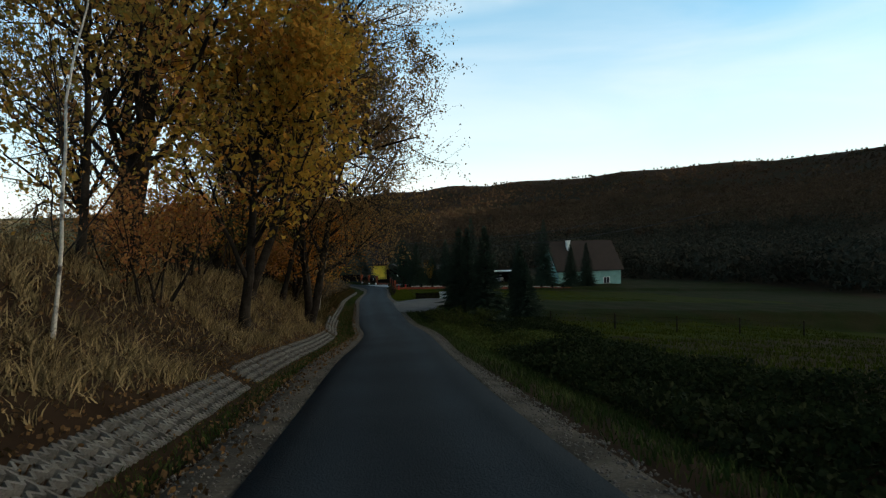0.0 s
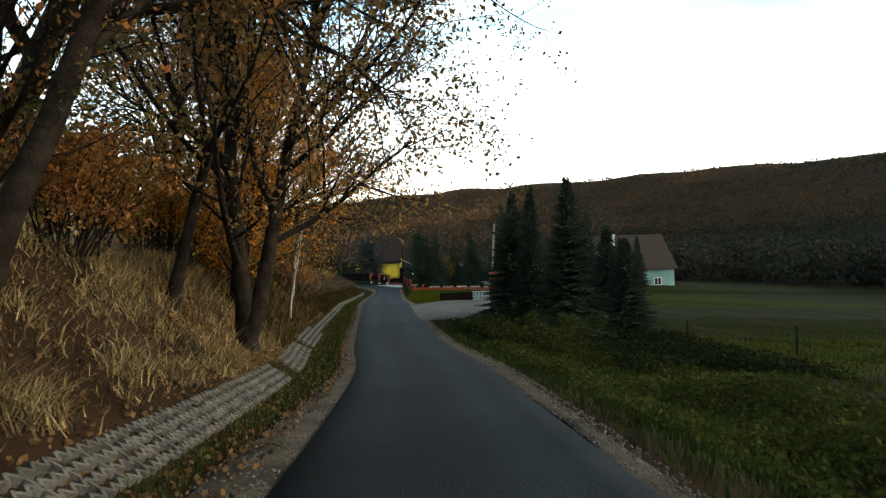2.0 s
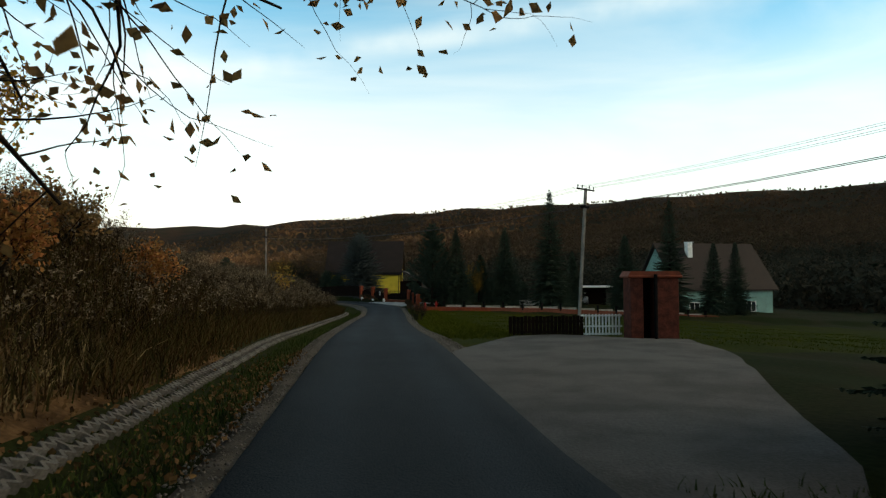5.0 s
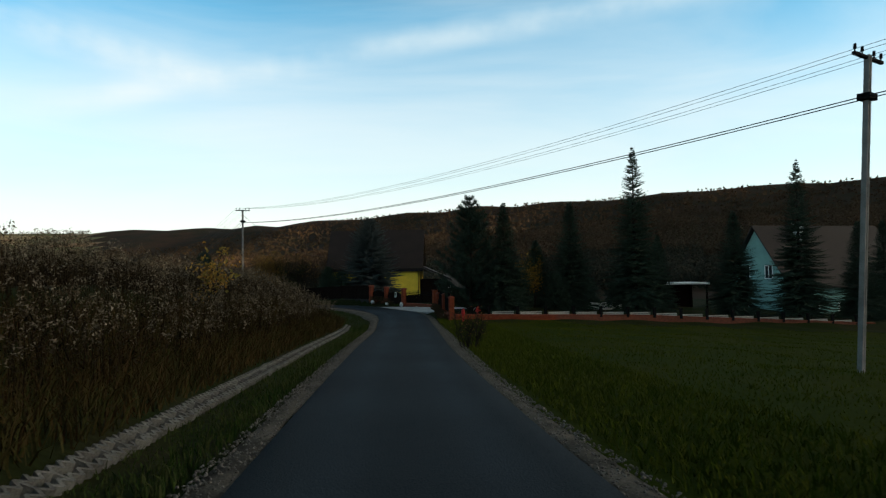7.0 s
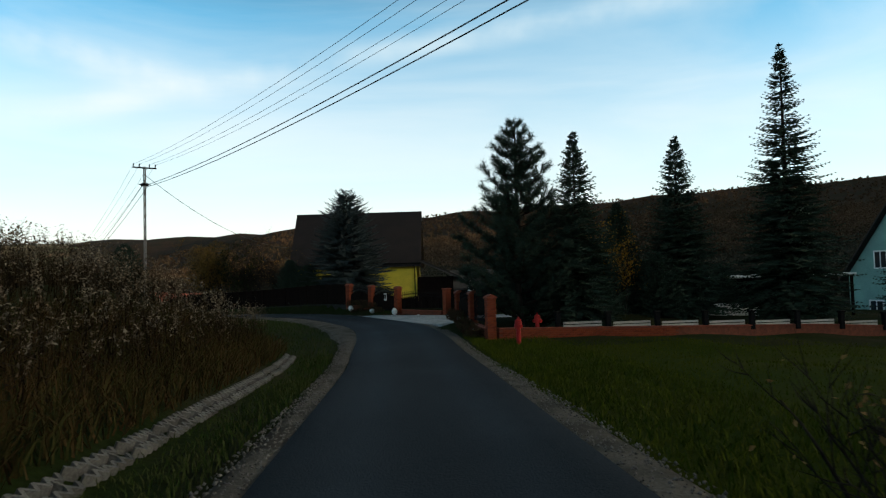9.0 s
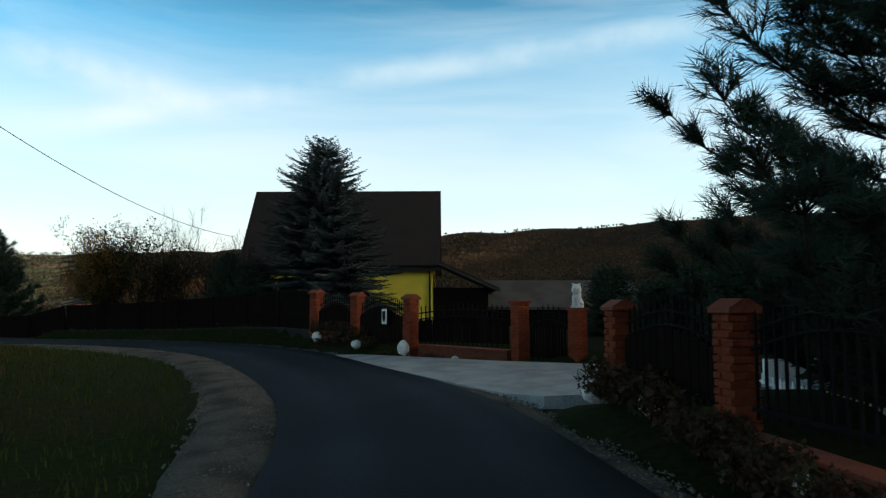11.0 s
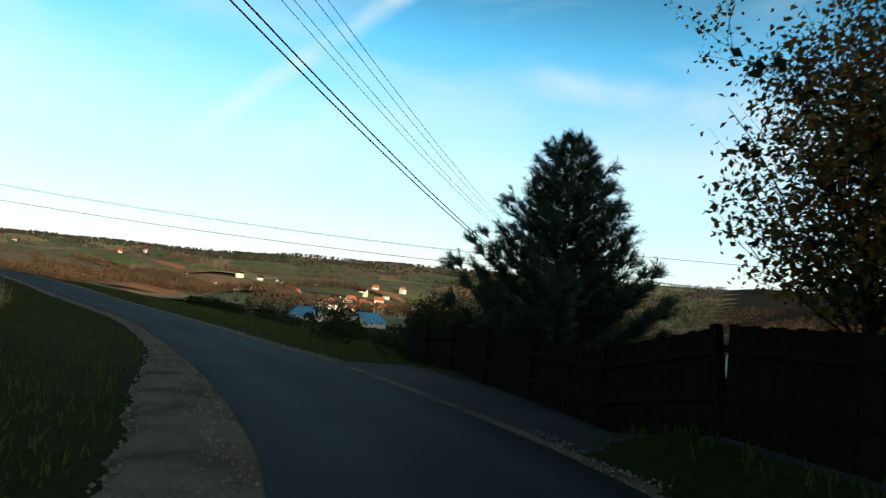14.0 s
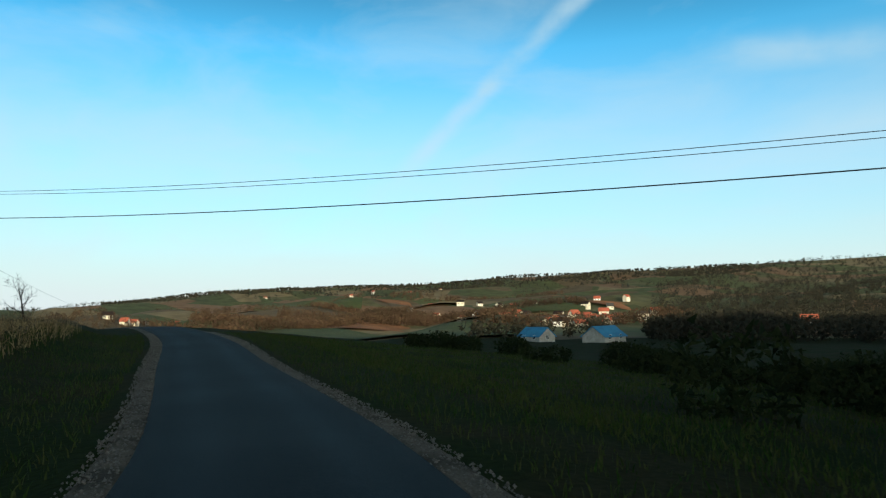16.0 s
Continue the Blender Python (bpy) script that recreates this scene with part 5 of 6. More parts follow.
for k, (a, r) in enumerate(spots):
    x, y = HUB[0] - math.sin(radians(a)) * r, HUB[1] + math.cos(radians(a)) * r
    wl = (PLASTER_CREAM, PLASTER_CREAM, PLASTER_CREAM, WHITE)[k % 4]
    rf = (ROOF_RED, ROOF_BROWN, ROOF_RED, ROOF_GREY)[int(rng.integers(0, 4))]
    far_house(x, y, rng.uniform(7, 10), rng.uniform(6, 8), rng.uniform(3, 4.2), rng.uniform(5.8, 7.4), wl, rf, rng.uniform(20, 120), "pale village house with a pitched roof across the valley")
for x, y in [(-60, 270), (-66, 276), (-50, 262)]:
    far_house(x, y, 10, 8, 4, 7.5, PLASTER_CREAM, ROOF_RED, rng.uniform(0, 90), "small farmhouse beyond the weeds")


# ---- brick pillars, fences and gates of the yellow house ----
def pillar(x, y, z, tall, turn, label, side=0.46, peaked=True):
    p = empty("brick_pillar", pose(x, y, z, 0, 0, turn), label=label, category="fence pillar", group="brick fence pillars")
    bm = bmesh.new()
    s = side / 2 - 0.012
    box(bm, -s, -s, -0.25, s, s, tall)
    part("core", bm, MORTAR, p)
    bm = bmesh.new()
    o = side / 2 + 0.05
    box(bm, -o, -o, tall, o, o, tall + 0.06, 0.012)
    if peaked:
        prism(bm, [(-o, tall + 0.055), (o, tall + 0.055), (0.03, tall + 0.15), (-0.03, tall + 0.15)], -o, o)
    part("cap", bm, CAP, p)
    return p


PILLARS = [  # x, y, foot, height, turn
    (2.95, 115.4, -0.10, 1.44, 8, "free-standing orange brick pillar at the fence corner"), (2.68, 118.2, 0.25, 1.2, 6, "red brick pillar with a peaked cap in the fence"),
    (2.40, 120.75, 0.25, 1.20, 6, "tall red brick gate pillar with a peaked cap"), (3.78, 127.6, 0.0, 1.38, 25, "red brick gate pillar carrying a white lion"),
    (2.55, 128.35, 0.2, 1.36, 25, "red brick pillar with a flat cap beside the pale apron"), (-0.05, 130.05, 0.28, 1.36, 35, "red brick pillar beside the arched iron gate"),
    (-1.58, 133.1, 0.38, 1.36, 40, "red brick pillar between two arched panels"), (-3.02, 135.05, 0.50, 1.36, 45, "last red brick pillar before the board fence")]
SIDES = [0.31, 0.28, 0.28, 0.31, 0.32, 0.30, 0.30, 0.32]
made = [pillar(*p[:5], p[5], side=SIDES[i], peaked=i not in (3, 4)) for i, p in enumerate(PILLARS)]


def iron_panel(a, b, z0, z1, arch, label, name="iron_fence_panel", boarded=True, cat="fence"):
    """Pointed bars between two rails, the upper rail bowed upwards."""
    a, b = Vector((a[0], a[1], 0)), Vector((b[0], b[1], 0))
    L, ang = (b - a).length, math.degrees(math.atan2(b.y - a.y, b.x - a.x))
    f = empty(name, pose(a.x, a.y, z0, 0, 0, ang), label=label, category=cat)
    n = max(3, int(L / 0.13))
    top = lambda u: (z1 - z0) + arch * math.sin(math.pi * u)  # noqa: E731
    bm = bmesh.new()
    box(bm, 0.0, -0.02, 0.12, L, 0.02, 0.16)
    part("rail", bm, IRON, f)
    for drop in (0.14, 0.30):
        us = np.linspace(0, 1, 13)
        bow = tube_mesh([(np.array([(u * L, 0, top(u) - drop) for u in us]), np.full(13, 0.02), 5)], "rail", IRON, f)
        bow["label"] = "bowed upper rail"
    one = None
    for k in range(n):
        u = (k + 0.5) / n
        if one is None:
            bm = bmesh.new()
            box(bm, -0.012, -0.012, 0, 0.012, 0.012, 1.0)
            bmesh.ops.create_cone(bm, cap_ends=True, segments=4, radius1=0.022, radius2=0, depth=0.08, matrix=Matrix.Translation((0, 0, 1.03)))
            one = part("bar", bm, IRON, f)
            ob = one
        else:
            ob = new("bar", one.data)
            ob.parent = f
        ob.location = (u * L, 0, 0.05)
        ob.scale = (1, 1, top(u) - 0.05)
    # added dark boards, standing in for the darkness behind the bars
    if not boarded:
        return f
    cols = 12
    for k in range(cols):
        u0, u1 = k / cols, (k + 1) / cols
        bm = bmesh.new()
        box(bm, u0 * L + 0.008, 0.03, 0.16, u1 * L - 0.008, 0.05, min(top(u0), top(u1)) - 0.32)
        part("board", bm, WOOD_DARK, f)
    return f


def low_wall(a, b, z0, z1, tall, label, thick=0.28):
    a, b = Vector((a[0], a[1], z0)), Vector((b[0], b[1], z1))
    d = b - a
    L, ang = math.hypot(d.x, d.y), math.atan2(d.y, d.x)
    w = empty("low_brick_wall", Matrix.Translation(a) @ Matrix.Rotation(ang, 4, "Z") @ Matrix.Rotation(-math.atan2(d.z, L), 4, "Y"), label=label, category="wall")
    bm = bmesh.new()
    box(bm, 0, -thick / 2 + 0.012, -0.4, L, thick / 2 - 0.012, tall - 0.05)
    part("core", bm, MORTAR, w)
    bm = bmesh.new()
    box(bm, 0, -thick / 2 - 0.02, tall - 0.05, L, thick / 2 + 0.02, tall, 0.008)
    part("coping", bm, CAP, w)
    return w, L


iron_panel((2.96, 115.65), (2.70, 117.95), 0.42, 1.42, 0.22, "black wrought iron panel with an arched top rail", boarded=False)
iron_panel((2.66, 118.45), (2.42, 120.5), 0.42, 1.42, 0.18, "black wrought iron panel between brick pillars")
iron_panel((3.56, 127.72), (2.78, 128.22), 0.12, 1.30, 0.15, "narrow black iron wicket between brick pillars", "iron_wicket", cat="gate")
iron_panel((2.33, 128.5), (0.16, 129.93), 0.42, 1.42, 0.10, "black iron fence panel on a brick plinth")
iron_panel((-0.20, 130.25), (-1.45, 132.88), 0.32, 1.50, 0.26, "black arched iron gate carrying a small crest sign", "iron_gate", cat="gate")
iron_panel((-1.73, 133.3), (-2.88, 134.83), 0.55, 1.62, 0.24, "black arched iron panel on a brick plinth")
# the crest on the gate
crest = empty("crest_sign", pose(-0.70, 131.05, 1.18, 0, 0, 115), label="small white sign with a dark shield on the gate", category="sign")
bm = bmesh.new()
box(bm, -0.15, -0.075, -0.21, 0.15, -0.055, 0.21, 0.004)
bmesh.ops.rotate(bm, matrix=Matrix.Rotation(radians(180), 3, "Z"), verts=bm.verts)
part("plate", bm, WHITE, crest)
bm = bmesh.new()
prism(bm, [(-0.10, 0.15), (0.10, 0.15), (0.10, -0.02), (0.06, -0.11), (0, -0.16), (-0.06, -0.11), (-0.10, -0.02)], 0.075, 0.082)
part("shield", bm, IRON, crest)

walls = [low_wall((2.97, 115.6), (2.44, 120.5), 0.02, 0.10, 0.26, "red brick plinth under the iron fence"),
         low_wall((2.30, 128.5), (0.2, 129.9), 0.12, 0.20, 0.28, "red brick plinth beside the pale apron"),
         low_wall((-1.75, 133.3), (-2.85, 134.8), 0.30, 0.42, 0.26, "red brick plinth below the arched panel"),
         low_wall((3.2, 115.4), (16.0, 117.0), -0.06, -0.42, 0.36, "low orange brick wall along the lawn's end"),
         low_wall((16.0, 117.0), (34.0, 118.6), -0.42, -1.45, 0.36, "low brick wall stepping down along the lawn")]
# dark posts and pale plinth of the fence on the low wall
for k in range(15):
    u = (k + 0.5) / 15
    x, y = 4.5 + 29 * u, 115.75 + 2.75 * u
    p = empty("fence_post", pose(x, y, -0.06 - 0.03 * (x - 3.2) - 0.03 * max(0, x - 16)), label="short dark post on the low brick wall", category="post", group="posts along the lawn wall")
    bm = bmesh.new()
    box(bm, -0.09, -0.09, 0.2, 0.09, 0.09, 0.86, 0.015)
    part("shaft", bm, IRON, p)
    bm = bmesh.new()
    box(bm, -0.12, -0.12, 0.86, 0.12, 0.12, 0.92, 0.01)
    part("cap", bm, IRON, p)
# white boards between the posts on the low wall
trellis = empty("white_rail_fence", pose(4.5, 115.80, 0.0), label="low greyish white boards between dark posts on the brick wall", category="fence")
for k in range(14):
    xa, xb = (k + 0.62) / 15 * 29, (k + 1.38) / 15 * 29
    za = 0.26 - 0.03 * (4.5 + (xa + xb) / 2 - 3.2) - 0.03 * max(0, 4.5 + (xa + xb) / 2 - 16)
    for dz in (0.0, 0.11):
        bm = bmesh.new()
        box(bm, xa, 0, za + dz + 0.04, xb, 0.03, za + dz + 0.12, 0.004, Matrix.Translation((0, 0, 0)) @ Matrix.Rotation(0.0945, 4, "Z"))
        part("board", bm, PLASTER_DULL, trellis)
pk = empty("picket_fence", pose(4.75, 118.8, -0.16, 0, 0, 79), label="low white picket fence inside the garden", category="fence")
one = None
for k in range(26):
    if one is None:
        bm = bmesh.new()
        prism(bm, [(-0.04, 0.05), (0.04, 0.05), (0.04, 0.48), (0, 0.55), (-0.04, 0.48)], -0.01, 0.01)
        one = part("picket", bm, WHITE, pk)
        ob = one
    else:
        ob = new("picket", one.data)
        ob.parent = pk
    ob.location = (k * 0.16, 0, 0)
for zz in (0.16, 0.38):
    bm = bmesh.new()
    box(bm, -0.1, 0.012, zz, 4.1, 0.04, zz + 0.05)
    part("rail", bm, WHITE, pk)
wl = empty("white_garden_wall", pose(6.0, 123.5, 0.0, 0, 0, -4), label="low whitewashed wall behind the garden fence", category="wall")
bm = bmesh.new()
box(bm, 0, -0.1, -0.6, 11, 0.1, 0.55, 0.02)
part("wall", bm, WHITE, wl)


def lion(x, y, z, turn):
    """A seated stone lion, one plain mesh."""
    bm = bmesh.new()
    box(bm, -0.16, -0.12, 0, 0.18, 0.12, 0.05, 0.01)
    def ball(c, s):
        r = bmesh.ops.create_uvsphere(bm, u_segments=14, v_segments=9, radius=1)
        bmesh.ops.scale(bm, vec=s, verts=r["verts"])
        bmesh.ops.translate(bm, vec=c, verts=r["verts"])
    ball((0.08, 0, 0.15), (0.13, 0.11, 0.11))
    ball((0.0, 0, 0.27), (0.10, 0.10, 0.17))
    ball((-0.05, 0, 0.42), (0.12, 0.12, 0.14))
    ball((-0.11, 0, 0.46), (0.075, 0.07, 0.085))
    ball((-0.17, 0, 0.44), (0.045, 0.045, 0.04))
    for sy in (-0.06, 0.06):
        bar(bm, (-0.09, sy, 0.30), (-0.11, sy, 0.06), 0.035, 8)
        ball((-0.13, sy, 0.07), (0.05, 0.035, 0.03))
        ball((0.06, sy * 1.7, 0.10), (0.09, 0.04, 0.07))
        ball((-0.06, sy * 1.3, 0.55), (0.025, 0.025, 0.03))
    ob = part("stone_lion", bm, STONE_WHITE)
    for f in ob.data.polygons:
        f.use_smooth = True
    ob.matrix_world = pose(x, y, z, 0, 0, turn)
    tagged(ob, "white seated stone lion on top of a brick pillar", "statue")


lion(3.78, 127.6, 1.44, 60)

# pale apron before the gate and the kerb of the flower bed
edge_near = [(-2.1, 131.1), (-1.6, 129.9), (-1.1, 128.5), (-0.5, 127.0), (0.15, 125.4), (0.75, 124.0), (1.25, 123.0)]
edge_far = [(-2.05, 131.2, 0.12), (-1.3, 130.5, 0.17), (-0.40, 129.5, 0.20), (0.8, 128.5, 0.21), (2.0, 127.6, 0.21), (3.9, 126.6, 0.21), (7.0, 125.2, 0.25)]
bm = bmesh.new()
grid = []
for (x0, y0), (x1, y1, z1) in zip(edge_near, edge_far):
    z0 = float(road_frame(x0, y0)[2][0]) + 0.015
    grid.append([bm.verts.new((x0 + (x1 - x0) * u, y0 + (y1 - y0) * u, z0 + (z1 - z0) * u)) for u in (0, 0.35, 0.7, 1.0)])
extra = [bm.verts.new((x, y, z)) for x, y, z in ((1.75, 122.45, 0.09), (3.4, 122.4, 0.15), (5.2, 122.3, 0.21), (7.0, 122.2, 0.26))]
grid.append(extra)
for r0, r1 in zip(grid, grid[1:]):
    for q in range(3):
        bm.faces.new((r0[q], r0[q + 1], r1[q + 1], r1[q]))
r = bmesh.ops.extrude_face_region(bm, geom=list(bm.faces))
bmesh.ops.translate(bm, vec=(0, 0, -0.4), verts=[v for v in r["geom"] if isinstance(v, bmesh.types.BMVert)])
bmesh.ops.recalc_face_normals(bm, faces=bm.faces)
tagged(part("pavement_apron", bm, APRON), "pale concrete apron rising from the lane to the gates", "pavement", kind="structure")
# driveway by the spruces
bm = bmesh.new()
grid = []
for v in np.linspace(0, 1, 26):
    yy = 55.0 + 18.0 * v
    x1 = float(np.interp(yy, [55, 56.5, 58.5, 62, 66, 72, 73], [3.4, 4.3, 5.0, 6.4, 8.2, 9.7, 7.6]))
    x0 = float(np.interp(yy, [55, 67.5, 72.5, 73], [1.75, 1.55, 3.9, 4.2]))
    grid.append([bm.verts.new((x0 + (x1 - x0) * u, yy + 0.12 * math.sin(9 * u + 5 * v), ground_z(x0 + (x1 - x0) * u, yy) + 0.06)) for u in np.linspace(0, 1, 14)])
for r0, r1 in zip(grid, grid[1:]):
    for q in range(13):
        bm.faces.new((r0[q], r0[q + 1], r1[q + 1], r1[q]))
r = bmesh.ops.extrude_face_region(bm, geom=list(bm.faces))
bmesh.ops.translate(bm, vec=(0, 0, -0.4), verts=[v for v in r["geom"] if isinstance(v, bmesh.types.BMVert)])
bmesh.ops.recalc_face_normals(bm, faces=bm.faces)
tagged(part("pavement_driveway", bm, DRIVE), "grey gravelled driveway mouth beside the lane", "driveway", kind="structure")

# paved strip between lane and board fence
ks = np.where((ROAD[:, 1] > 140) & (ROAD[:, 0] < -17.8) & (ROAD[:, 0] > -27.2))[0]
layby = ribbon("pavement_layby", [1.55, 2.2, 2.9, 3.6, 4.1, 4.2], [-0.02, -0.02, -0.015, -0.015, -0.015, -0.3], PAVED, int(ks[0]), int(ks[-1]) + 1, wobble=0.04, seed=9)
tagged(layby, "worn grey paved strip between lane and board fence", "pavement", kind="structure")


def boulder(x, y, size, seed, tall=1.0, foot=None):
    rng = np.random.default_rng(seed)
    bm = bmesh.new()
    bmesh.ops.create_icosphere(bm, subdivisions=3, radius=1)
    o = rng.uniform(0, 50, 3)
    for v in bm.verts:
        n = noise.noise(v.co * 1.6 + Vector(o)) * 0.22
        v.co = Vector((v.co.x * size * (1 + n), v.co.y * size * (1 + n), v.co.z * size * tall * (1 + n)))
    ob = part("whitewashed_stone", bm, STONE_WHITE)
    for f in ob.data.polygons:
        f.use_smooth = True
    ob.matrix_world = pose(x, y, (max(ground_z(x, y), float(road_frame(x, y)[2][0])) if foot is None else foot) + size * tall * 0.72, 0, 0, rng.uniform(0, 360))
    tagged(ob, "rounded whitewashed stone edging the flower bed", "stone", group="white stones by the fence")


for k, (x, y, s, t) in enumerate([(-2.9, 134.0, 0.16, 1.0), (-1.55, 131.5, 0.15, 0.8), (-0.26, 129.6, 0.15, 1.3), (1.05, 129.2, 0.11, 0.7), (2.45, 122.1, 0.19, 1.0), (2.25, 119.4, 0.12, 1.1), (2.5, 116.9, 0.085, 1.4)]):
    boulder(x, y, s, 200 + k, t, (0.36, 0.30, 0.25)[k] if k < 3 else None)


def hydrant(x, y, turn):
    z = ground_z(x, y)
    h = empty("fire_hydrant", pose(x, y, z - 0.12, 0, 0, turn), label="red pillar hydrant with a domed head on the grass", category="hydrant", group="hydrants by the wall")
    bm = bmesh.new()
    bar(bm, (0, 0, -0.1), (0, 0, 0.68), 0.075, 16)
    bar(bm, (0, 0, 0.02), (0, 0, 0.06), 0.12, 16)
    part("standpipe", bm, HYDRANT, h)
    bm = bmesh.new()
    bar(bm, (0, 0, 0.66), (0, 0, 0.86), 0.125, 16, 0.11)
    r = bmesh.ops.create_uvsphere(bm, u_segments=16, v_segments=8, radius=0.11)
    bmesh.ops.scale(bm, vec=(1, 1, 0.8), verts=r["verts"])
    bmesh.ops.translate(bm, vec=(0, 0, 0.87), verts=r["verts"])
    bar(bm, (0, 0, 0.94), (0, 0, 1.02), 0.035, 6)
    part("head", bm, HYDRANT, h)
    for sg in (-1, 1):
        bm = bmesh.new()
        bar(bm, (0, sg * 0.08, 0.74), (0, sg * 0.15, 0.72), 0.05, 12)
        bar(bm, (0, sg * 0.145, 0.72), (0, sg * 0.18, 0.715), 0.062, 8)
        part("outlet_cap", bm, HYDRANT, h)


hydrant(3.52, 113.25, 20)
hydrant(4.75, 116.0, 40)

# ---- board fence round the bend ----
FENCE = smooth_line([(-3.2, 135.3, 0), (-5.3, 138.4, 0), (-8.2, 141.6, 0), (-11.6, 144.3, 0), (-15.4, 146.5, 0), (-19.5, 148.6, 0), (-23.3, 150.7, 0), (-29.8, 154.2, 0)], 0.13)[:, :2]
seg = np.concatenate([[0], np.cumsum(np.linalg.norm(np.diff(FENCE, axis=0), axis=1))])
total = seg[-1]
spans = 13
plank = None
for s in range(spans):
    a, b = s * total / spans, (s + 1) * total / spans
    pa = np.array([np.interp(a, seg, FENCE[:, 0]), np.interp(a, seg, FENCE[:, 1])])
    pb = np.array([np.interp(b, seg, FENCE[:, 0]), np.interp(b, seg, FENCE[:, 1])])
    L, ang = np.linalg.norm(pb - pa), math.degrees(math.atan2(pb[1] - pa[1], pb[0] - pa[0]))
    za, zb = ground_z(*pa), ground_z(*pb)
    tall = 1.36 - 0.22 * s / spans
    fence = empty("board_fence", pose(pa[0], pa[1], za, 0, 0, ang) @ Matrix.Rotation(-math.atan2(zb - za, L), 4, "Y"), label="dark brown close-boarded fence section round the bend", category="fence", group="board fence sections")
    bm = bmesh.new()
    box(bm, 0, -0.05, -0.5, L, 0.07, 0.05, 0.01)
    part("plinth", bm, PLINTH, fence, "concrete plinth coloured near black for shade")
    bm = bmesh.new()
    box(bm, -0.05, -0.06, -0.3, 0.05, 0.06, tall + 0.04, 0.01)
    part("post", bm, WOOD_DARK, fence)
    for zz in (0.45, tall - 0.3):
        bm = bmesh.new()
        box(bm, 0, 0.02, zz, L, 0.06, zz + 0.08)
        part("rail", bm, WOOD_DARK, fence)
    n = int(L / 0.118)
    for k in range(n):
        if plank is None:
            bm = bmesh.new()
            box(bm, -0.0585, -0.011, 0, 0.0585, 0.011, 1.0, 0.003)
            plank = part("plank", bm, WOOD_DARK, fence)
            ob = plank
        else:
            ob = new("plank", plank.data)
            ob.parent = fence
        ob.location = ((k + 0.5) * L / n, -0.01 + 0.006 * (k % 2), 0.04)
        ob.scale = (1, 1, tall - 0.04 + 0.012 * math.sin(k * 2.3 + s))

# field fence posts and wire by the first meadow
for k, (x, y) in enumerate([(11.7, 45.6), (16.2, 45.7), (20.6, 45.7), (25.2, 45.8), (30.0, 45.9)]):
    z = ground_z(x, y)
    p = empty("field_post", pose(x, y, z), label="dark weathered post of a wire fence in the meadow", category="post", group="meadow fence posts")
    bm = bmesh.new()
    bar(bm, (0, 0, -0.3), (0.03, 0, 1.15), 0.06, 8, 0.05)
    part("shaft", bm, BARK, p)
wf = empty("wire_strands", pose(0, 0, 0), label="thin sagging wire strands between meadow posts", category="wire")
for hgt in (0.5, 1.0):
    bm = bmesh.new()
    pr = None
    for x in np.linspace(11.7, 30.0, 40):
        q = Vector((x, 45.7, ground_z(x, 45.7) + hgt))
        if pr:
            bar(bm, pr, q, 0.006, 4)
        pr = q
    part("strand", bm, IRON, wf)

# driveway pillar, white gate
gp = empty("brick_gate_pier", pose(8.85, 73.0, ground_z(8.85, 73.0), 0, 0, -4), label="weathered red brick gate shelter with a dark recess by the driveway", category="gate pier")
for nm, x0, x1 in (("left", -0.80, -0.38), ("right", 0.02, 0.80)):
    bm = bmesh.new()
    box(bm, x0, -0.45, -0.4, x1, 0.45, 2.08, 0.02)
    part("pier", bm, BRICK_OLD, gp)
# dark slab put in place of the dark gap between the piers
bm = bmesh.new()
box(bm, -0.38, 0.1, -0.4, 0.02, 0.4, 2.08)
part("door", bm, WOOD_DARK, gp, "dark slab filling the recess")
bm = bmesh.new()
box(bm, -0.9, -0.55, 2.08, 0.9, 0.55, 2.16, 0.02)
prism(bm, [(-0.9, 2.15), (0.9, 2.15), (0.8, 2.30), (-0.8, 2.30)], -0.5, 0.5)
part("cap", bm, CAP, gp)
bm = bmesh.new()
bar(bm, (-0.02, -0.62, -0.4), (-0.02, -0.62, 2.2), 0.06, 10)
part("gate_post", bm, IRON, gp, "dark round gate post")
gt = empty("white_gate", pose(6.62, 73.6, 1.12, 0, 0, -2), label="white lattice gate leaf beside the brick pier", category="gate")
one = None
for k in range(12):
    if one is None:
        bm = bmesh.new()
        box(bm, -0.026, -0.012, 0, 0.026, 0.012, 0.72)
        one = part("bar", bm, WHITE, gt)
        ob = one
    else:
        ob = new("bar", one.data)
        ob.parent = gt
    ob.location = (0.06 + k * 0.115, 0, 0.08)
for zz in (0.10, 0.36, 0.72):
    bm = bmesh.new()
    box(bm, 0, -0.025, zz, 1.42, 0.025, zz + 0.05)
    part("rail", bm, WHITE, gt)


dk = empty("dark_fence", pose(4.1, 73.5, ground_z(5.2, 73.5) - 0.05, 0, 0, 1), label="low dark boarded fence between lawn and driveway", category="fence")
for k in range(20):
    bm = bmesh.new()
    box(bm, k * 0.13, -0.012, 0.0, k * 0.13 + 0.115, 0.012, 0.72 + 0.02 * math.sin(k * 1.9), 0.004)
    part("board", bm, WOOD_DARK, dk)
for zz in (0.15, 0.5):
    bm = bmesh.new()
    box(bm, 0, 0.014, zz, 2.6, 0.05, zz + 0.06)
    part("rail", bm, WOOD_DARK, dk)


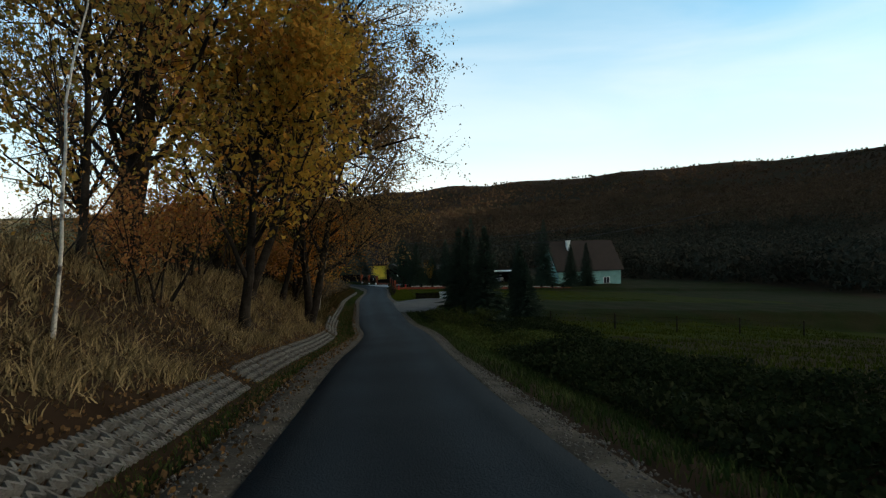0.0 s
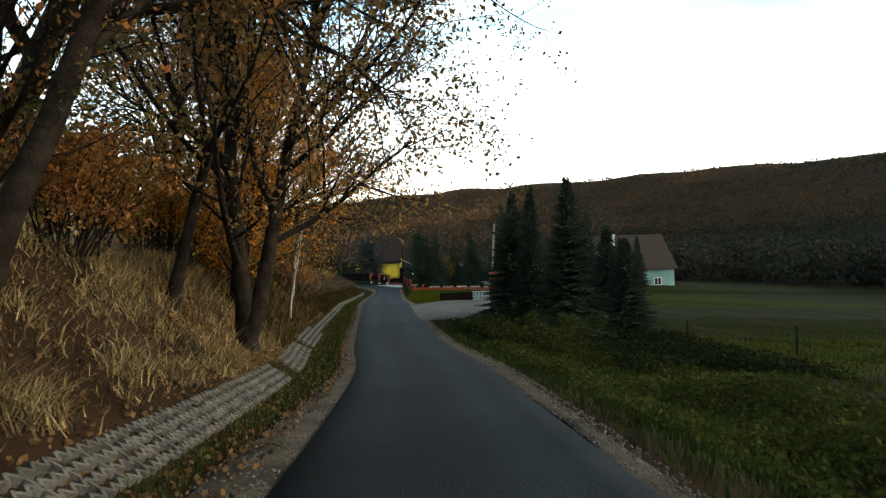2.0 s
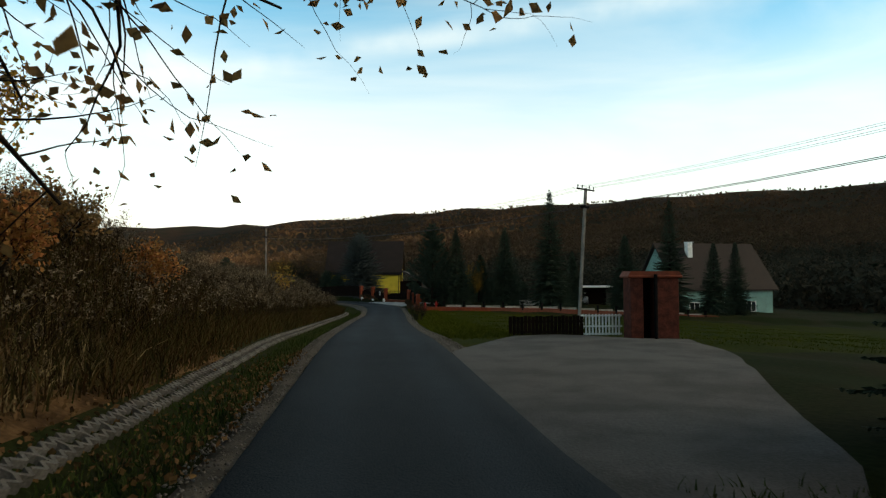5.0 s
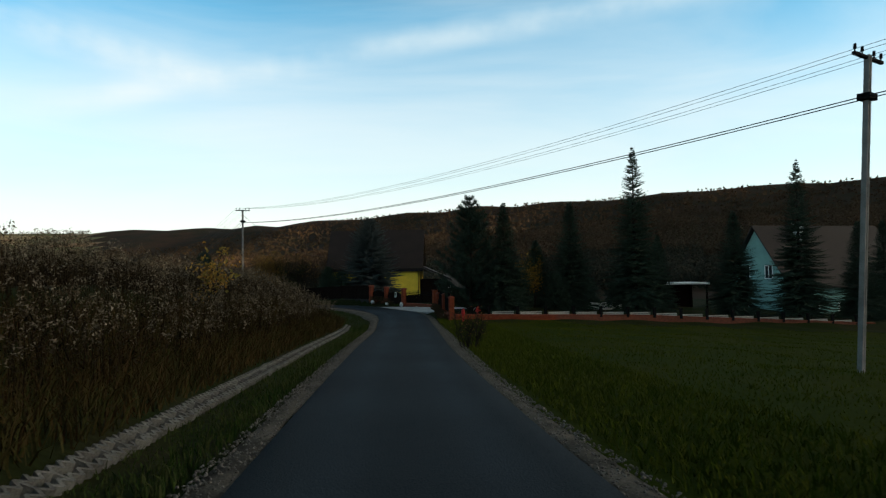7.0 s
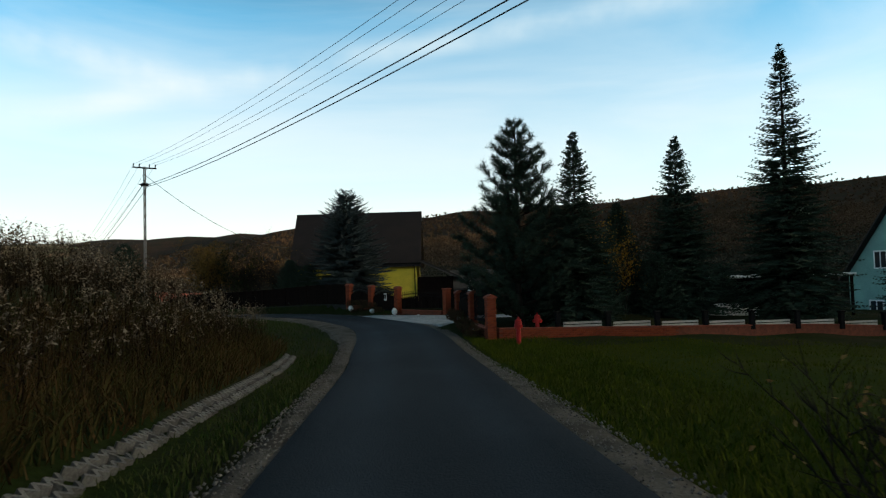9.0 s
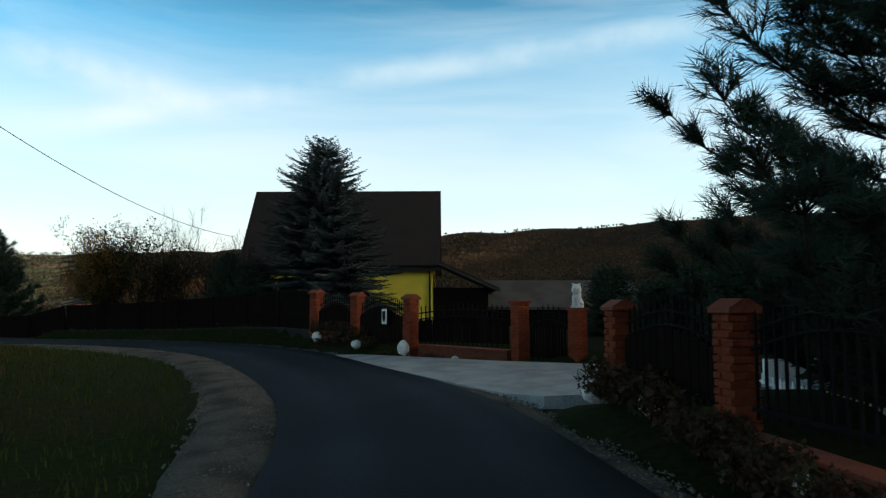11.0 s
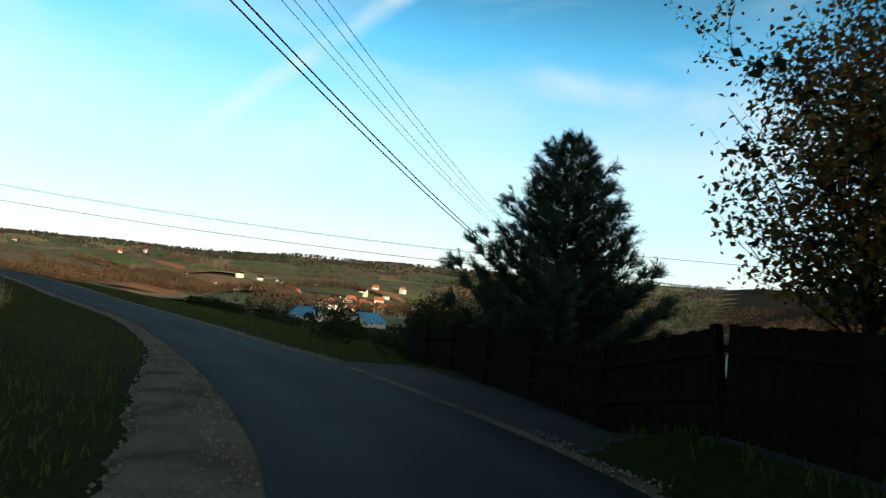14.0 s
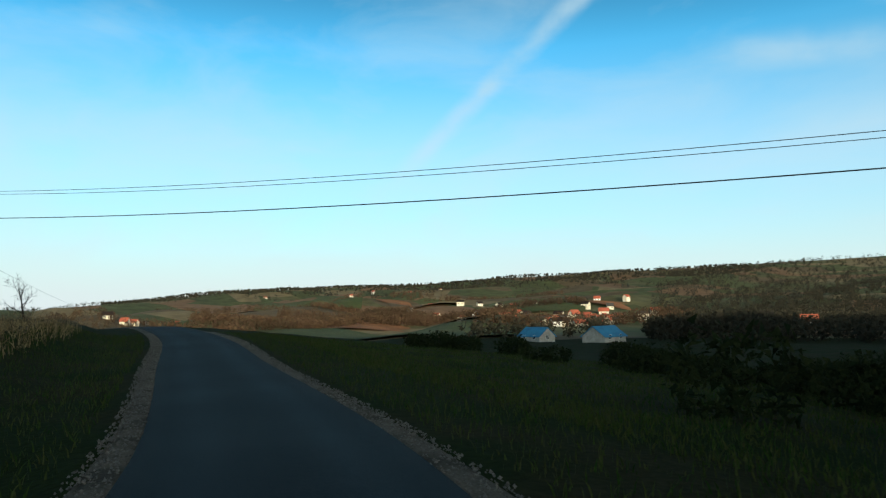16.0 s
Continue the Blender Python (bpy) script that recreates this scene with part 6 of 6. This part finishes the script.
# ---- poles and cables ----
def pole(x, y, tall, turn, label, lean=0.0, base_z=None, arms=(0.45,)):
    z = ground_z(x, y) if base_z is None else base_z
    p = empty("utility_pole", pose(x, y, z, 0, lean, 0) @ pose(0, 0, 0, 0, 0, turn), label=label, category="utility pole")
    bm = bmesh.new()
    for sg in (-1, 1):
        vs = box(bm, sg * 0.04 - 0.022, -0.06, -0.5, sg * 0.04 + 0.022, 0.06, tall)
    for k in range(int(tall / 0.62)):
        box(bm, -0.025, -0.05, 0.25 + k * 0.62, 0.025, 0.05, 0.45 + k * 0.62)
    part("shaft", bm, POLE_CONCRETE, p)
    bm = bmesh.new()
    box(bm, -0.6, -0.04, tall - 0.10, 0.6, 0.04, tall - 0.03)
    part("crossarm", bm, IRON, p)
    for ax in (-0.55, -0.25, 0.25, 0.55):
        bm = bmesh.new()
        bar(bm, (ax, 0, tall - 0.03), (ax, 0, tall + 0.1), 0.018, 6)
        bar(bm, (ax, 0, tall + 0.04), (ax, 0, tall + 0.15), 0.04, 8, 0.03)
        part("insulator", bm, IRON, p)
    bm = bmesh.new()
    box(bm, -0.17, -0.15, tall - 1.05, 0.17, 0.15, tall - 0.9, 0.01)
    bar(bm, (-0.3, 0, tall - 0.97), (0.3, 0, tall - 0.97), 0.025, 6)
    part("bracket", bm, IRON, p)
    return p


pole(9.95, 85.6, 7.45, 27, "leaning concrete utility pole with a crossarm on the lawn", lean=3.6, base_z=0.35)
pole(-13.5, 129.2, 8.0, 30, "concrete utility pole with a crossarm among the weeds", base_z=0.6)
pole(-33.2, 164.0, 6.6, -30, "concrete utility pole on the slope behind the scrub", lean=-3.0, base_z=-2.2)
pole(-190.0, 155.0, 7.0, 60, "distant utility pole beside the lane")


def cable(a, b, sag, label="black overhead cable sagging between poles", r=0.014):
    a, b = np.array(a), np.array(b)
    u = np.linspace(0, 1, 28)
    p = a + (b - a) * u[:, None]
    p[:, 2] -= 4 * sag * u * (1 - u)
    return tagged(tube_mesh([(p, np.full(28, r), 5)], "overhead_cable", CABLE, None), label, "cable", group="overhead cables")


d1 = np.array((math.cos(radians(27)), math.sin(radians(27)), 0))
d2 = np.array((math.cos(radians(30)), math.sin(radians(30)), 0))
d3 = np.array((math.cos(radians(-30)), math.sin(radians(-30)), 0))
P1, P2, P3 = np.array((10.42, 85.6, 7.85)), np.array((-13.5, 129.2, 8.72)), np.array((-33.6, 164.0, 4.5))
PX = np.array((22.0, 42.0, 9.5))
for o in (-0.55, -0.25, 0.25, 0.55):
    cable(P1 + d1 * o, P2 + d2 * o, 0.9, r=0.006)
    cable(PX + d1 * o, P1 + d1 * o, 0.9, r=0.006)
    cable(P2 + d2 * o, P3 + d3 * o, 1.0, r=0.006)
for o in (-0.14, 0.14):
    cable(P1 + d1 * o - (0, 0, 1.02), P2 + d2 * o - (0, 0, 1.2), 0.7, r=0.014)
    cable(PX + d1 * o - (0, 0, 1.2), P1 + d1 * o - (0, 0, 1.02), 0.7, r=0.014)
    cable(P2 + d2 * o - (0, 0, 1.2), P3 + d3 * o - (0, 0, 1.2), 0.8, r=0.014)
cable(P2 - (0, 0, 0.55), (-8.9, 150.4, 5.2), 0.9, "black service cable from the pole to the house gable", 0.014)
FARP = np.array((-190.0, 155.0, ground_z(-190, 155) + 7.1))
P4 = np.array((-70.0, 138.0, 6.75))
pole(-70.0, 138.0, 6.75 - ground_z(-70.0, 138.0) - 0.15, 35, "concrete utility pole on the field above the lane")
cable(P3 - (0, 0, 1.15), P4 - (0, 0, 1.25), 0.5, r=0.014)
cable(P3 + d3 * 0.3 - (0, 0, 0.6), P4 + d3 * 0.3 - (0, 0, 0.1), 0.6, r=0.008)
cable(P3 - d3 * 0.3 - (0, 0, 0.6), P4 - d3 * 0.3 - (0, 0, 0.1), 0.6, r=0.008)
cable(P4, FARP, 2.0, r=0.008)
cable(P3 + d3 * 0.3, (30.0, 178.0, 6.0), 1.2, r=0.010)
cable(P3 - (0, 0, 1.0), (30.0, 178.0, 5.0), 1.2, r=0.016)


# ---- concrete lattice slabs lining the gutter ----
def lattice_mesh(rows):
    """An openwork slab a metre long: zigzag ribs side by side with diamond holes between them."""
    bm = bmesh.new()
    pitch, w = 0.20, 0.022
    def rib(c0, c1, half):
        d = Vector((c1[0] - c0[0], c1[1] - c0[1]))
        s = Vector((-d.y, d.x)).normalized() * half
        lo = [bm.verts.new((*v, 0)) for v in ((c0[0] - s.x, c0[1] - s.y), (c1[0] - s.x, c1[1] - s.y), (c1[0] + s.x, c1[1] + s.y), (c0[0] + s.x, c0[1] + s.y))]
        hi = [bm.verts.new(v.co + Vector((0, 0, 0.13))) for v in lo]
        bm.faces.new(hi)
        for q in range(4):
            bm.faces.new((lo[q], lo[(q + 1) % 4], hi[(q + 1) % 4], hi[q]))
    for j in range(rows):
        y0 = (j - (rows - 1) / 2) * pitch
        for k in range(10):
            xa, xb = -0.5 + k / 10, -0.5 + (k + 1) / 10
            ya, yb = (y0 - 0.055, y0 + 0.055) if k % 2 else (y0 + 0.055, y0 - 0.055)
            rib((xa, ya), (xb, yb), w)
            if j + 1 < rows and k in (2, 7):
                rib((xb, yb), (xb, yb + pitch), 0.02)
    bmesh.ops.recalc_face_normals(bm, faces=bm.faces)
    me = bpy.data.meshes.new("lattice_slab")
    bm.to_mesh(me)
    bm.free()
    me.materials.append(CONCRETE)
    return me


lattices = lattice_mesh(4), lattice_mesh(2)
gutter = empty("gutter_lining", pose(0, 0, 0), label="row of pale concrete lattice slabs lining the roadside gutter", category="gutter", kind="structure")
rng = np.random.default_rng(140)
step_k = 2
for k in range(int(np.searchsorted(ROAD[:, 1], 1.0)), int(np.searchsorted(ROAD[:390, 1], 111.0)), step_k):
    s_y = ROAD[k, 1]
    if 14.6 < s_y < 15.6 or 36.5 < s_y < 38.5 or 44.0 < s_y < 46.0:
        continue
    off = -3.50 + 0.15 * float(ss(50, 68, s_y))
    x, y = ROAD[k, 0] + RIGHT[k, 0] * off, ROAD[k, 1] + RIGHT[k, 1] * off
    ob = new("lattice_slab", lattices[s_y > 50])
    ob.parent = gutter
    heading = math.degrees(math.atan2(_t[k, 1], _t[k, 0]))
    slope = math.degrees(math.atan2(ROAD[k + 1, 2] - ROAD[k - 1, 2], 1.0))
    zc = ground_z(x, y) + 0.0
    tilt = math.degrees(math.atan2(ground_z(x - 0.4 * RIGHT[k, 0], y - 0.4 * RIGHT[k, 1]) - ground_z(x + 0.4 * RIGHT[k, 0], y + 0.4 * RIGHT[k, 1]), 0.8))
    ob.matrix_basis = pose(x, y, zc, 0, 0, heading + rng.normal(0, 1.2)) @ pose(0, 0, 0, 0, -slope + rng.normal(0, 1.0), 0) @ pose(0, 0, 0, tilt + rng.normal(0, 1.5), 0, 0) @ Matrix.Diagonal((step_k * 0.5 * 0.985, 1, 1, 1))


# ---- grass, weeds, leaves and pebbles ----
def on_strip(rng, n, y0, y1, d0, d1, power=1.0):
    """Random places along the road between two distances to its right."""
    ok = np.where((ROAD[:, 1] >= y0) & (ROAD[:, 1] <= y1) & (ROAD[:, 0] > -75))[0]
    k = rng.choice(ok, n)
    d = d0 + (d1 - d0) * rng.uniform(0, 1, n) ** power
    j = rng.uniform(-0.3, 0.3, n)
    return ROAD[k, 0] + RIGHT[k, 0] * d + _t[k, 0] * j, ROAD[k, 1] + RIGHT[k, 1] * d + _t[k, 1] * j


def off_road(x, y, gap=1.9):
    return np.abs(road_frame(x, y)[1]) > gap


def blades(name, label, x, y, seed, tall, wide, mat, lean=0.35, cat="grass"):
    rng = np.random.default_rng(seed)
    n = len(x)
    z = height(x, y)
    h = tall * rng.uniform(0.45, 1.25, n)
    a = rng.uniform(0, 6.283, n)
    w = wide * rng.uniform(0.7, 1.3, n)
    p = np.stack([x, y, z - 0.02], 1)
    s = np.stack([np.cos(a), np.sin(a), np.zeros(n)], 1) * w[:, None]
    t = np.stack([rng.normal(0, lean, n) * h, rng.normal(0, lean, n) * h, h], 1)
    mid = t * np.array([0.35, 0.35, 0.6])
    v = np.stack([p - s, p + s, p + mid + s * 0.7, p + mid - s * 0.7, p + t], 1).reshape(-1, 3)
    b = np.arange(n)[:, None] * 5
    f = np.concatenate([b + [[0, 1, 2]], b + [[0, 2, 3]], b + [[3, 2, 4]]])
    return tagged(sheet(name, v, f, mat), label, cat, kind="stuff")


rng = np.random.default_rng(150)
parts_x, parts_y = [], []
for n, y0, y1, d0, d1 in [(34000, 0, 112, -3.2, -1.9), (16000, 0, 58, 2.0, 4.0), (26000, 0, 58, 3.0, 12.0), (22000, 110, 158, -6.5, -2.0), (16000, 136, 158, 2.0, 7.0)]:
    x, y = on_strip(rng, n, y0, y1, d0, d1)
    parts_x.append(x), parts_y.append(y)
x, y = np.concatenate(parts_x), np.concatenate(parts_y)
kg, dg, _ = road_frame(x, y)
m = (np.abs(dg) > 1.66 + np.where(dg < 0, GRAVEL_LEFT[kg], GRAVEL_RIGHT[kg])) & ~((x > 1.2) & (x < 9.5) & (y > 56) & (y < 72)) & ~((x > -3) & (x < 8) & (y > 119) & (y < 136)) & ~((x > -26.6) & (x < -18.6) & (road_frame(x, y)[1] > 0) & (road_frame(x, y)[1] < 4.4) & (y > 140))
blades("verge_grass", "rank uneven verge grass, green with dry tips", x[m], y[m], 151, 0.16, 0.011, BLADE)
x, y = on_strip(rng, 60000, 70, 114, 2.6, 30.0, 1.4)
m = (y < 114.5) & ~((x < 9.5) & (y < 72.2))
blades("lawn_grass", "short mown green lawn", x[m], y[m], 152, 0.09, 0.012, LAWN_BLADE)
x, y = on_strip(rng, 26000, 66, 116, 2.0, 5.0, 1.2)
m = (np.abs(road_frame(x, y)[1]) > 2.2) & (y > 73)
blades("lawn_edge_grass", "longer uneven green grass along the lawn's edge", x[m], y[m], 168, 0.15, 0.012, LAWN_BLADE, 0.5)
x, y = on_strip(rng, 9000, 112, 126, 2.4, 4.2)
m = (x > 1.6) & (y < 116.5) & off_road(x, y, 2.3)
blades("corner_grass", "short grass round the hydrants", x[m], y[m], 153, 0.10, 0.012, LAWN_BLADE)
# meadow beyond
x, y = on_strip(rng, 30000, -5, 54, 10.0, 36.0)
blades("meadow_grass", "green unmown meadow grass", x, y, 154, 0.22, 0.02, LAWN_BLADE)
x, y = on_strip(rng, 44000, 138, 158, 4.5, 28.0, 1.3)
m = (x < -26)
blades("slope_grass", "rough grass on the slope below the lane", x[m], y[m], 155, 0.17, 0.016, BLADE)
# dark brambles and nettles filling the ditch beside the meadow
def brambles(name, label, x, y, seed, tall, mat, size=0.11, each=16):
    g = np.random.default_rng(seed)
    n = len(x)
    crest = tall * (0.55 + 0.45 * np.sin(x * 1.1 + y * 0.37) * np.cos(y * 0.61))
    z = height(x, y)
    px, py = np.repeat(x, each) + g.normal(0, 0.16, n * each), np.repeat(y, each) + g.normal(0, 0.16, n * each)
    pz = np.repeat(z, each) + np.repeat(crest, each) * g.uniform(0, 1, n * each) ** 0.7
    return tagged(leaf_mesh(np.stack([px, py, pz], 1), size * g.uniform(0.6, 1.3, n * each), g, name, mat, None, 0.2, 0.7), label, "brambles", kind="stuff")


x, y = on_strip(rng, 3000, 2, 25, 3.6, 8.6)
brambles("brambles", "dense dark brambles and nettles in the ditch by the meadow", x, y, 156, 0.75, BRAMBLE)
# near-black leaves added to darken the ground by the spruces and driveway mouth
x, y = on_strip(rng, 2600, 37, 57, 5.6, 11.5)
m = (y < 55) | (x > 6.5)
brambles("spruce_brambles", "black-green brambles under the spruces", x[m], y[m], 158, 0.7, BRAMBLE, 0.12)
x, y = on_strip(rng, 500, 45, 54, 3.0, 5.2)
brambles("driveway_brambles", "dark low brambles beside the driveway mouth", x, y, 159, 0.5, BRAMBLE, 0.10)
x, y = on_strip(rng, 2300, 24, 45, 3.0, 7.0)
brambles("ditch_weeds", "rank yellow-green weeds in the ditch before the spruces", x, y, 157, 0.55, NETTLE, 0.09)
# tall dry weeds on the bank
def weeds(name, label, x, y, seed, tall, heads, mat=DRY, headmat=SEED):
    rng = np.random.default_rng(seed)
    n = len(x)
    z = height(x, y)
    h = tall * rng.uniform(0.6, 1.15, n)
    a = rng.uniform(0, 6.283, n)
    p = np.stack([x, y, z - 0.05], 1)
    s = np.stack([np.cos(a), np.sin(a), np.zeros(n)], 1) * 0.008
    t = np.stack([rng.normal(0, 0.12, n) * h, rng.normal(0, 0.12, n) * h, h], 1)
    v = [np.stack([p - s, p + s, p + t], 1).reshape(-1, 3)]
    # leaves along the stem
    for q in range(4):
        u = rng.uniform(0.15, 0.9, n)[:, None]
        r = p + t * u
        d = rng.normal(0, 1, (n, 3))
        d[:, 2] = np.abs(d[:, 2]) * 0.6 - 0.1
        d /= np.linalg.norm(d, axis=1)[:, None]
        e = np.cross(d, [0, 0, 1]) * 0.018
        v.append(np.stack([r - e, r + e, r + d * rng.uniform(0.1, 0.28, n)[:, None]], 1).reshape(-1, 3))
    v = np.concatenate(v)
    tagged(sheet(name, v, np.arange(len(v)).reshape(-1, 3), mat), label, "weeds", kind="stuff")
    if heads:
        k = np.where(rng.uniform(0, 1, n) < heads)[0]
        hv = []
        for q in range(14):
            c = p[k] + t[k] * rng.uniform(0.84, 1.03, len(k))[:, None] + rng.normal(0, 0.035, (len(k), 3))
            hv.append((c[:, None] + rng.normal(0, 0.018, (len(k), 3, 3))).reshape(-1, 3))
        hv = np.concatenate(hv)
        tagged(sheet(name + "_heads", hv, np.arange(len(hv)).reshape(-1, 3), headmat), "pale fluffy seed heads of dry weeds", "weeds", kind="stuff")


x, y = on_strip(rng, 24000, 56, 113, -15.0, -4.2, 1.2)
m = (y > 56) & (np.abs(road_frame(x, y)[1]) > 4.15)
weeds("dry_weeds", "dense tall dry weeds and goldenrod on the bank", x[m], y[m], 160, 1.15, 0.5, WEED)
x, y = on_strip(rng, 30000, 60, 113, -6.2, -3.6)
blades("bank_dry_grass", "long straw-coloured grass hanging on the bank", x, y, 161, 0.42, 0.013, BANK_GRASS, 0.6)
x, y = on_strip(rng, 26000, 0, 66, -9.5, -4.1, 1.3)
blades("wood_dry_grass", "straw-coloured grass tufts under the trees", x, y, 162, 0.20, 0.013, DRY, 0.8)
x, y = on_strip(rng, 30000, 42, 76, -10.0, -3.9, 1.4)
blades("russet_grass", "long russet grass and dead weeds on the bank by the birches", x, y, 167, 0.55, 0.013, BANK_GRASS, 0.45)
x, y = on_strip(rng, 11000, 40, 62, -9.0, -4.0, 1.3)
blades("pale_bank_grass", "pale dead grass among russet weeds on the bank", x, y, 171, 0.42, 0.012, DRY, 0.55)
x, y = on_strip(rng, 2600, 0, 66, -11, -4.6)
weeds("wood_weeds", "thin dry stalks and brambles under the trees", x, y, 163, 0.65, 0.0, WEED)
cx_, cy_ = on_strip(rng, 150, 0, 44, -7.2, -4.0, 1.2)
x = np.repeat(cx_, 110) + rng.normal(0, 0.16, 150 * 110)
y = np.repeat(cy_, 110) + rng.normal(0, 0.16, 150 * 110)
blades("straw_tufts", "pale hanging straw tufts on the bank", x, y, 166, 0.42, 0.012, DRY, 0.75)
x, y = on_strip(rng, 20000, 112, 158, -18.0, -5.2, 1.3)
m = np.abs(road_frame(x, y)[1]) > 4.3
far_end = m & (x < -20)
blades("field_dry_grass", "pale dry grass on the field above the lane", x[far_end], y[far_end], 164, 0.30, 0.016, DRY, 0.55)
near_end = m & (x >= -20)
blades("bend_dry_grass", "dull russet grass inside the bend", x[near_end], y[near_end], 169, 0.28, 0.014, BANK_GRASS, 0.55)
x, y = on_strip(rng, 8000, 132, 158, -18.0, -5.0, 1.3)
m = (np.abs(road_frame(x, y)[1]) > 4.0) & (x < -22)
weeds("field_weeds", "tall dry weeds along the field's edge", x[m], y[m], 165, 0.7, 0.4, DRY)
# fallen leaves
x, y = on_strip(rng, 24000, 0, 68, -9.0, -1.9, 0.7)
z = height(x, y) + 0.05
n = len(x)
tagged(leaf_mesh(np.stack([x, y, z], 1), rng.uniform(0.05, 0.105, n), rng, "fallen_leaves", DEAD_LEAF, None, 0.0, 0.8), "fallen brown leaves scattered over bank and verge", "leaves", kind="stuff")


def pebbles(name, label, x, y, z, seed, size):
    rng = np.random.default_rng(seed)
    n = len(x)
    octa = np.array([(1, 0, 0), (-1, 0, 0), (0, 1, 0), (0, -1, 0), (0, 0, 1), (0, 0, -0.6)], float)
    tri = np.array([(0, 2, 4), (2, 1, 4), (1, 3, 4), (3, 0, 4), (2, 0, 5), (1, 2, 5), (3, 1, 5), (0, 3, 5)])
    s = size * rng.uniform(0.5, 1.5, (n, 1, 1)) * rng.uniform(0.6, 1.2, (n, 1, 3))
    a = rng.uniform(0, 6.283, n)
    o = octa[None] * s + rng.normal(0, size * 0.12, (n, 6, 3))
    xy = np.stack([o[..., 0] * np.cos(a)[:, None] - o[..., 1] * np.sin(a)[:, None], o[..., 0] * np.sin(a)[:, None] + o[..., 1] * np.cos(a)[:, None], o[..., 2]], -1)
    v = (np.stack([x, y, z], 1)[:, None] + xy).reshape(-1, 3)
    f = (np.arange(n)[:, None, None] * 6 + tri[None]).reshape(-1, 3)
    return tagged(sheet(name, v, f, PEBBLE), label, "gravel", kind="stuff")


xs, ys = [], []
for d0, d1, n in ((-2.42, -1.66, 22000), (1.66, 2.42, 22000)):
    x, y = on_strip(rng, n, 2, 154, d0, d1)
    k, d, _ = road_frame(x, y)
    reach_ = np.where(d < 0, GRAVEL_LEFT[k], GRAVEL_RIGHT[k]) / 0.85
    shift = ((np.abs(d) - 1.66) * (reach_ - 1) - 1.66 * (1 - LANE_WIDTH[k])) * np.sign(d)
    xs.append(x + RIGHT[k, 0] * shift), ys.append(y + RIGHT[k, 1] * shift)
x, y = np.concatenate(xs), np.concatenate(ys)
m = ~((x > -26.4) & (x < -18.7) & (road_frame(x, y)[1] > 0) & (y > 140))
x, y = x[m], y[m]
k, d, zr = road_frame(x, y)
pebbles("shoulder_gravel", "loose pale stones on the lane's shoulders", x, y, zr - 0.02 - 0.05 * ss(2.1, 2.5, np.abs(d)), 170, 0.019)

# dark ground cover in the bed before the fence
bed = [(-2.6 + 0.0, 133.8, 0.35, 0.3), (-2.0, 133.0, 0.4, 0.32), (-1.2, 131.6, 0.4, 0.34), (-0.9, 130.6, 0.35, 0.3), (0.9, 129.2, 0.35, 0.25), (2.2, 120.2, 0.32, 0.42), (2.3, 119.5, 0.3, 0.45), (2.42, 118.0, 0.3, 0.4), (2.5, 117.2, 0.32, 0.5), (2.62, 116.2, 0.3, 0.4), (2.1, 120.8, 0.25, 0.55), (1.5, 128.75, 0.32, 0.3), (0.5, 129.35, 0.34, 0.32), (-0.35, 130.4, 0.3, 0.34), (-1.5, 132.4, 0.36, 0.34), (-2.2, 133.6, 0.40, 0.48), (-2.6, 134.2, 0.40, 0.48), (-1.9, 133.1, 0.38, 0.45), (-2.9, 134.7, 0.35, 0.45)]
bed += [(2.42 - 0.03 * j, 115.9 + 0.5 * j, 0.30, 0.42 + 0.06 * math.sin(j * 2.1)) for j in range(10)]
for k, b in enumerate(bed):
    h = hedge_clumps("bed_shrub", "low dark red ground cover in the bed before the fence", [b], HEATHER, 180 + k, 0.03, 420, "shrub", "")

# ---- bricks of the pillars and of the near walls ----
def brick_mesh(l, w, h):
    bm = bmesh.new()
    box(bm, -l / 2, -w / 2, -h / 2, l / 2, w / 2, h / 2, 0.006)
    me = bpy.data.meshes.new("brick")
    bm.to_mesh(me)
    bm.free()
    me.materials.append(BRICK)
    return me


rng = np.random.default_rng(190)
pb = brick_mesh(0.218, 0.11, 0.064)
for pl, (x, y, z, tall, turn, lab) in zip(made, PILLARS):
    rows = int(tall / 0.076)
    for r in range(rows):
        zc = 0.036 + r * (tall / rows)
        o = SIDES[made.index(pl)] / 2 - 0.052
        reach_ = SIDES[made.index(pl)] / 2
        for face in range(4):
            for q in (-1, 1):
                c = q * 0.115 - (0.055 if r % 2 else -0.055)
                if abs(c) > reach_ - 0.06:
                    continue
                px, py = [(c, -o), (o, c), (-c, o), (-o, -c)][face]
                ob = new("brick", pb)
                ob.parent = pl
                ob.matrix_basis = pose(px, py, zc + rng.normal(0, 0.0015), 0, 0, face * 90 + rng.normal(0, 0.5))
wb = brick_mesh(0.24, 0.035, 0.064)
for wi, (wall, L) in enumerate(walls[:4]):
    n = int(min(L, 7.0) / 0.252)
    for r in range(4 if wi == 3 else 3):
        for k in range(n):
            ob = new("brick", wb)
            ob.parent = wall
            ob.location = ((k + 0.5 + (0.5 if r % 2 else 0)) * 0.252, -0.14, 0.035 + r * 0.074)
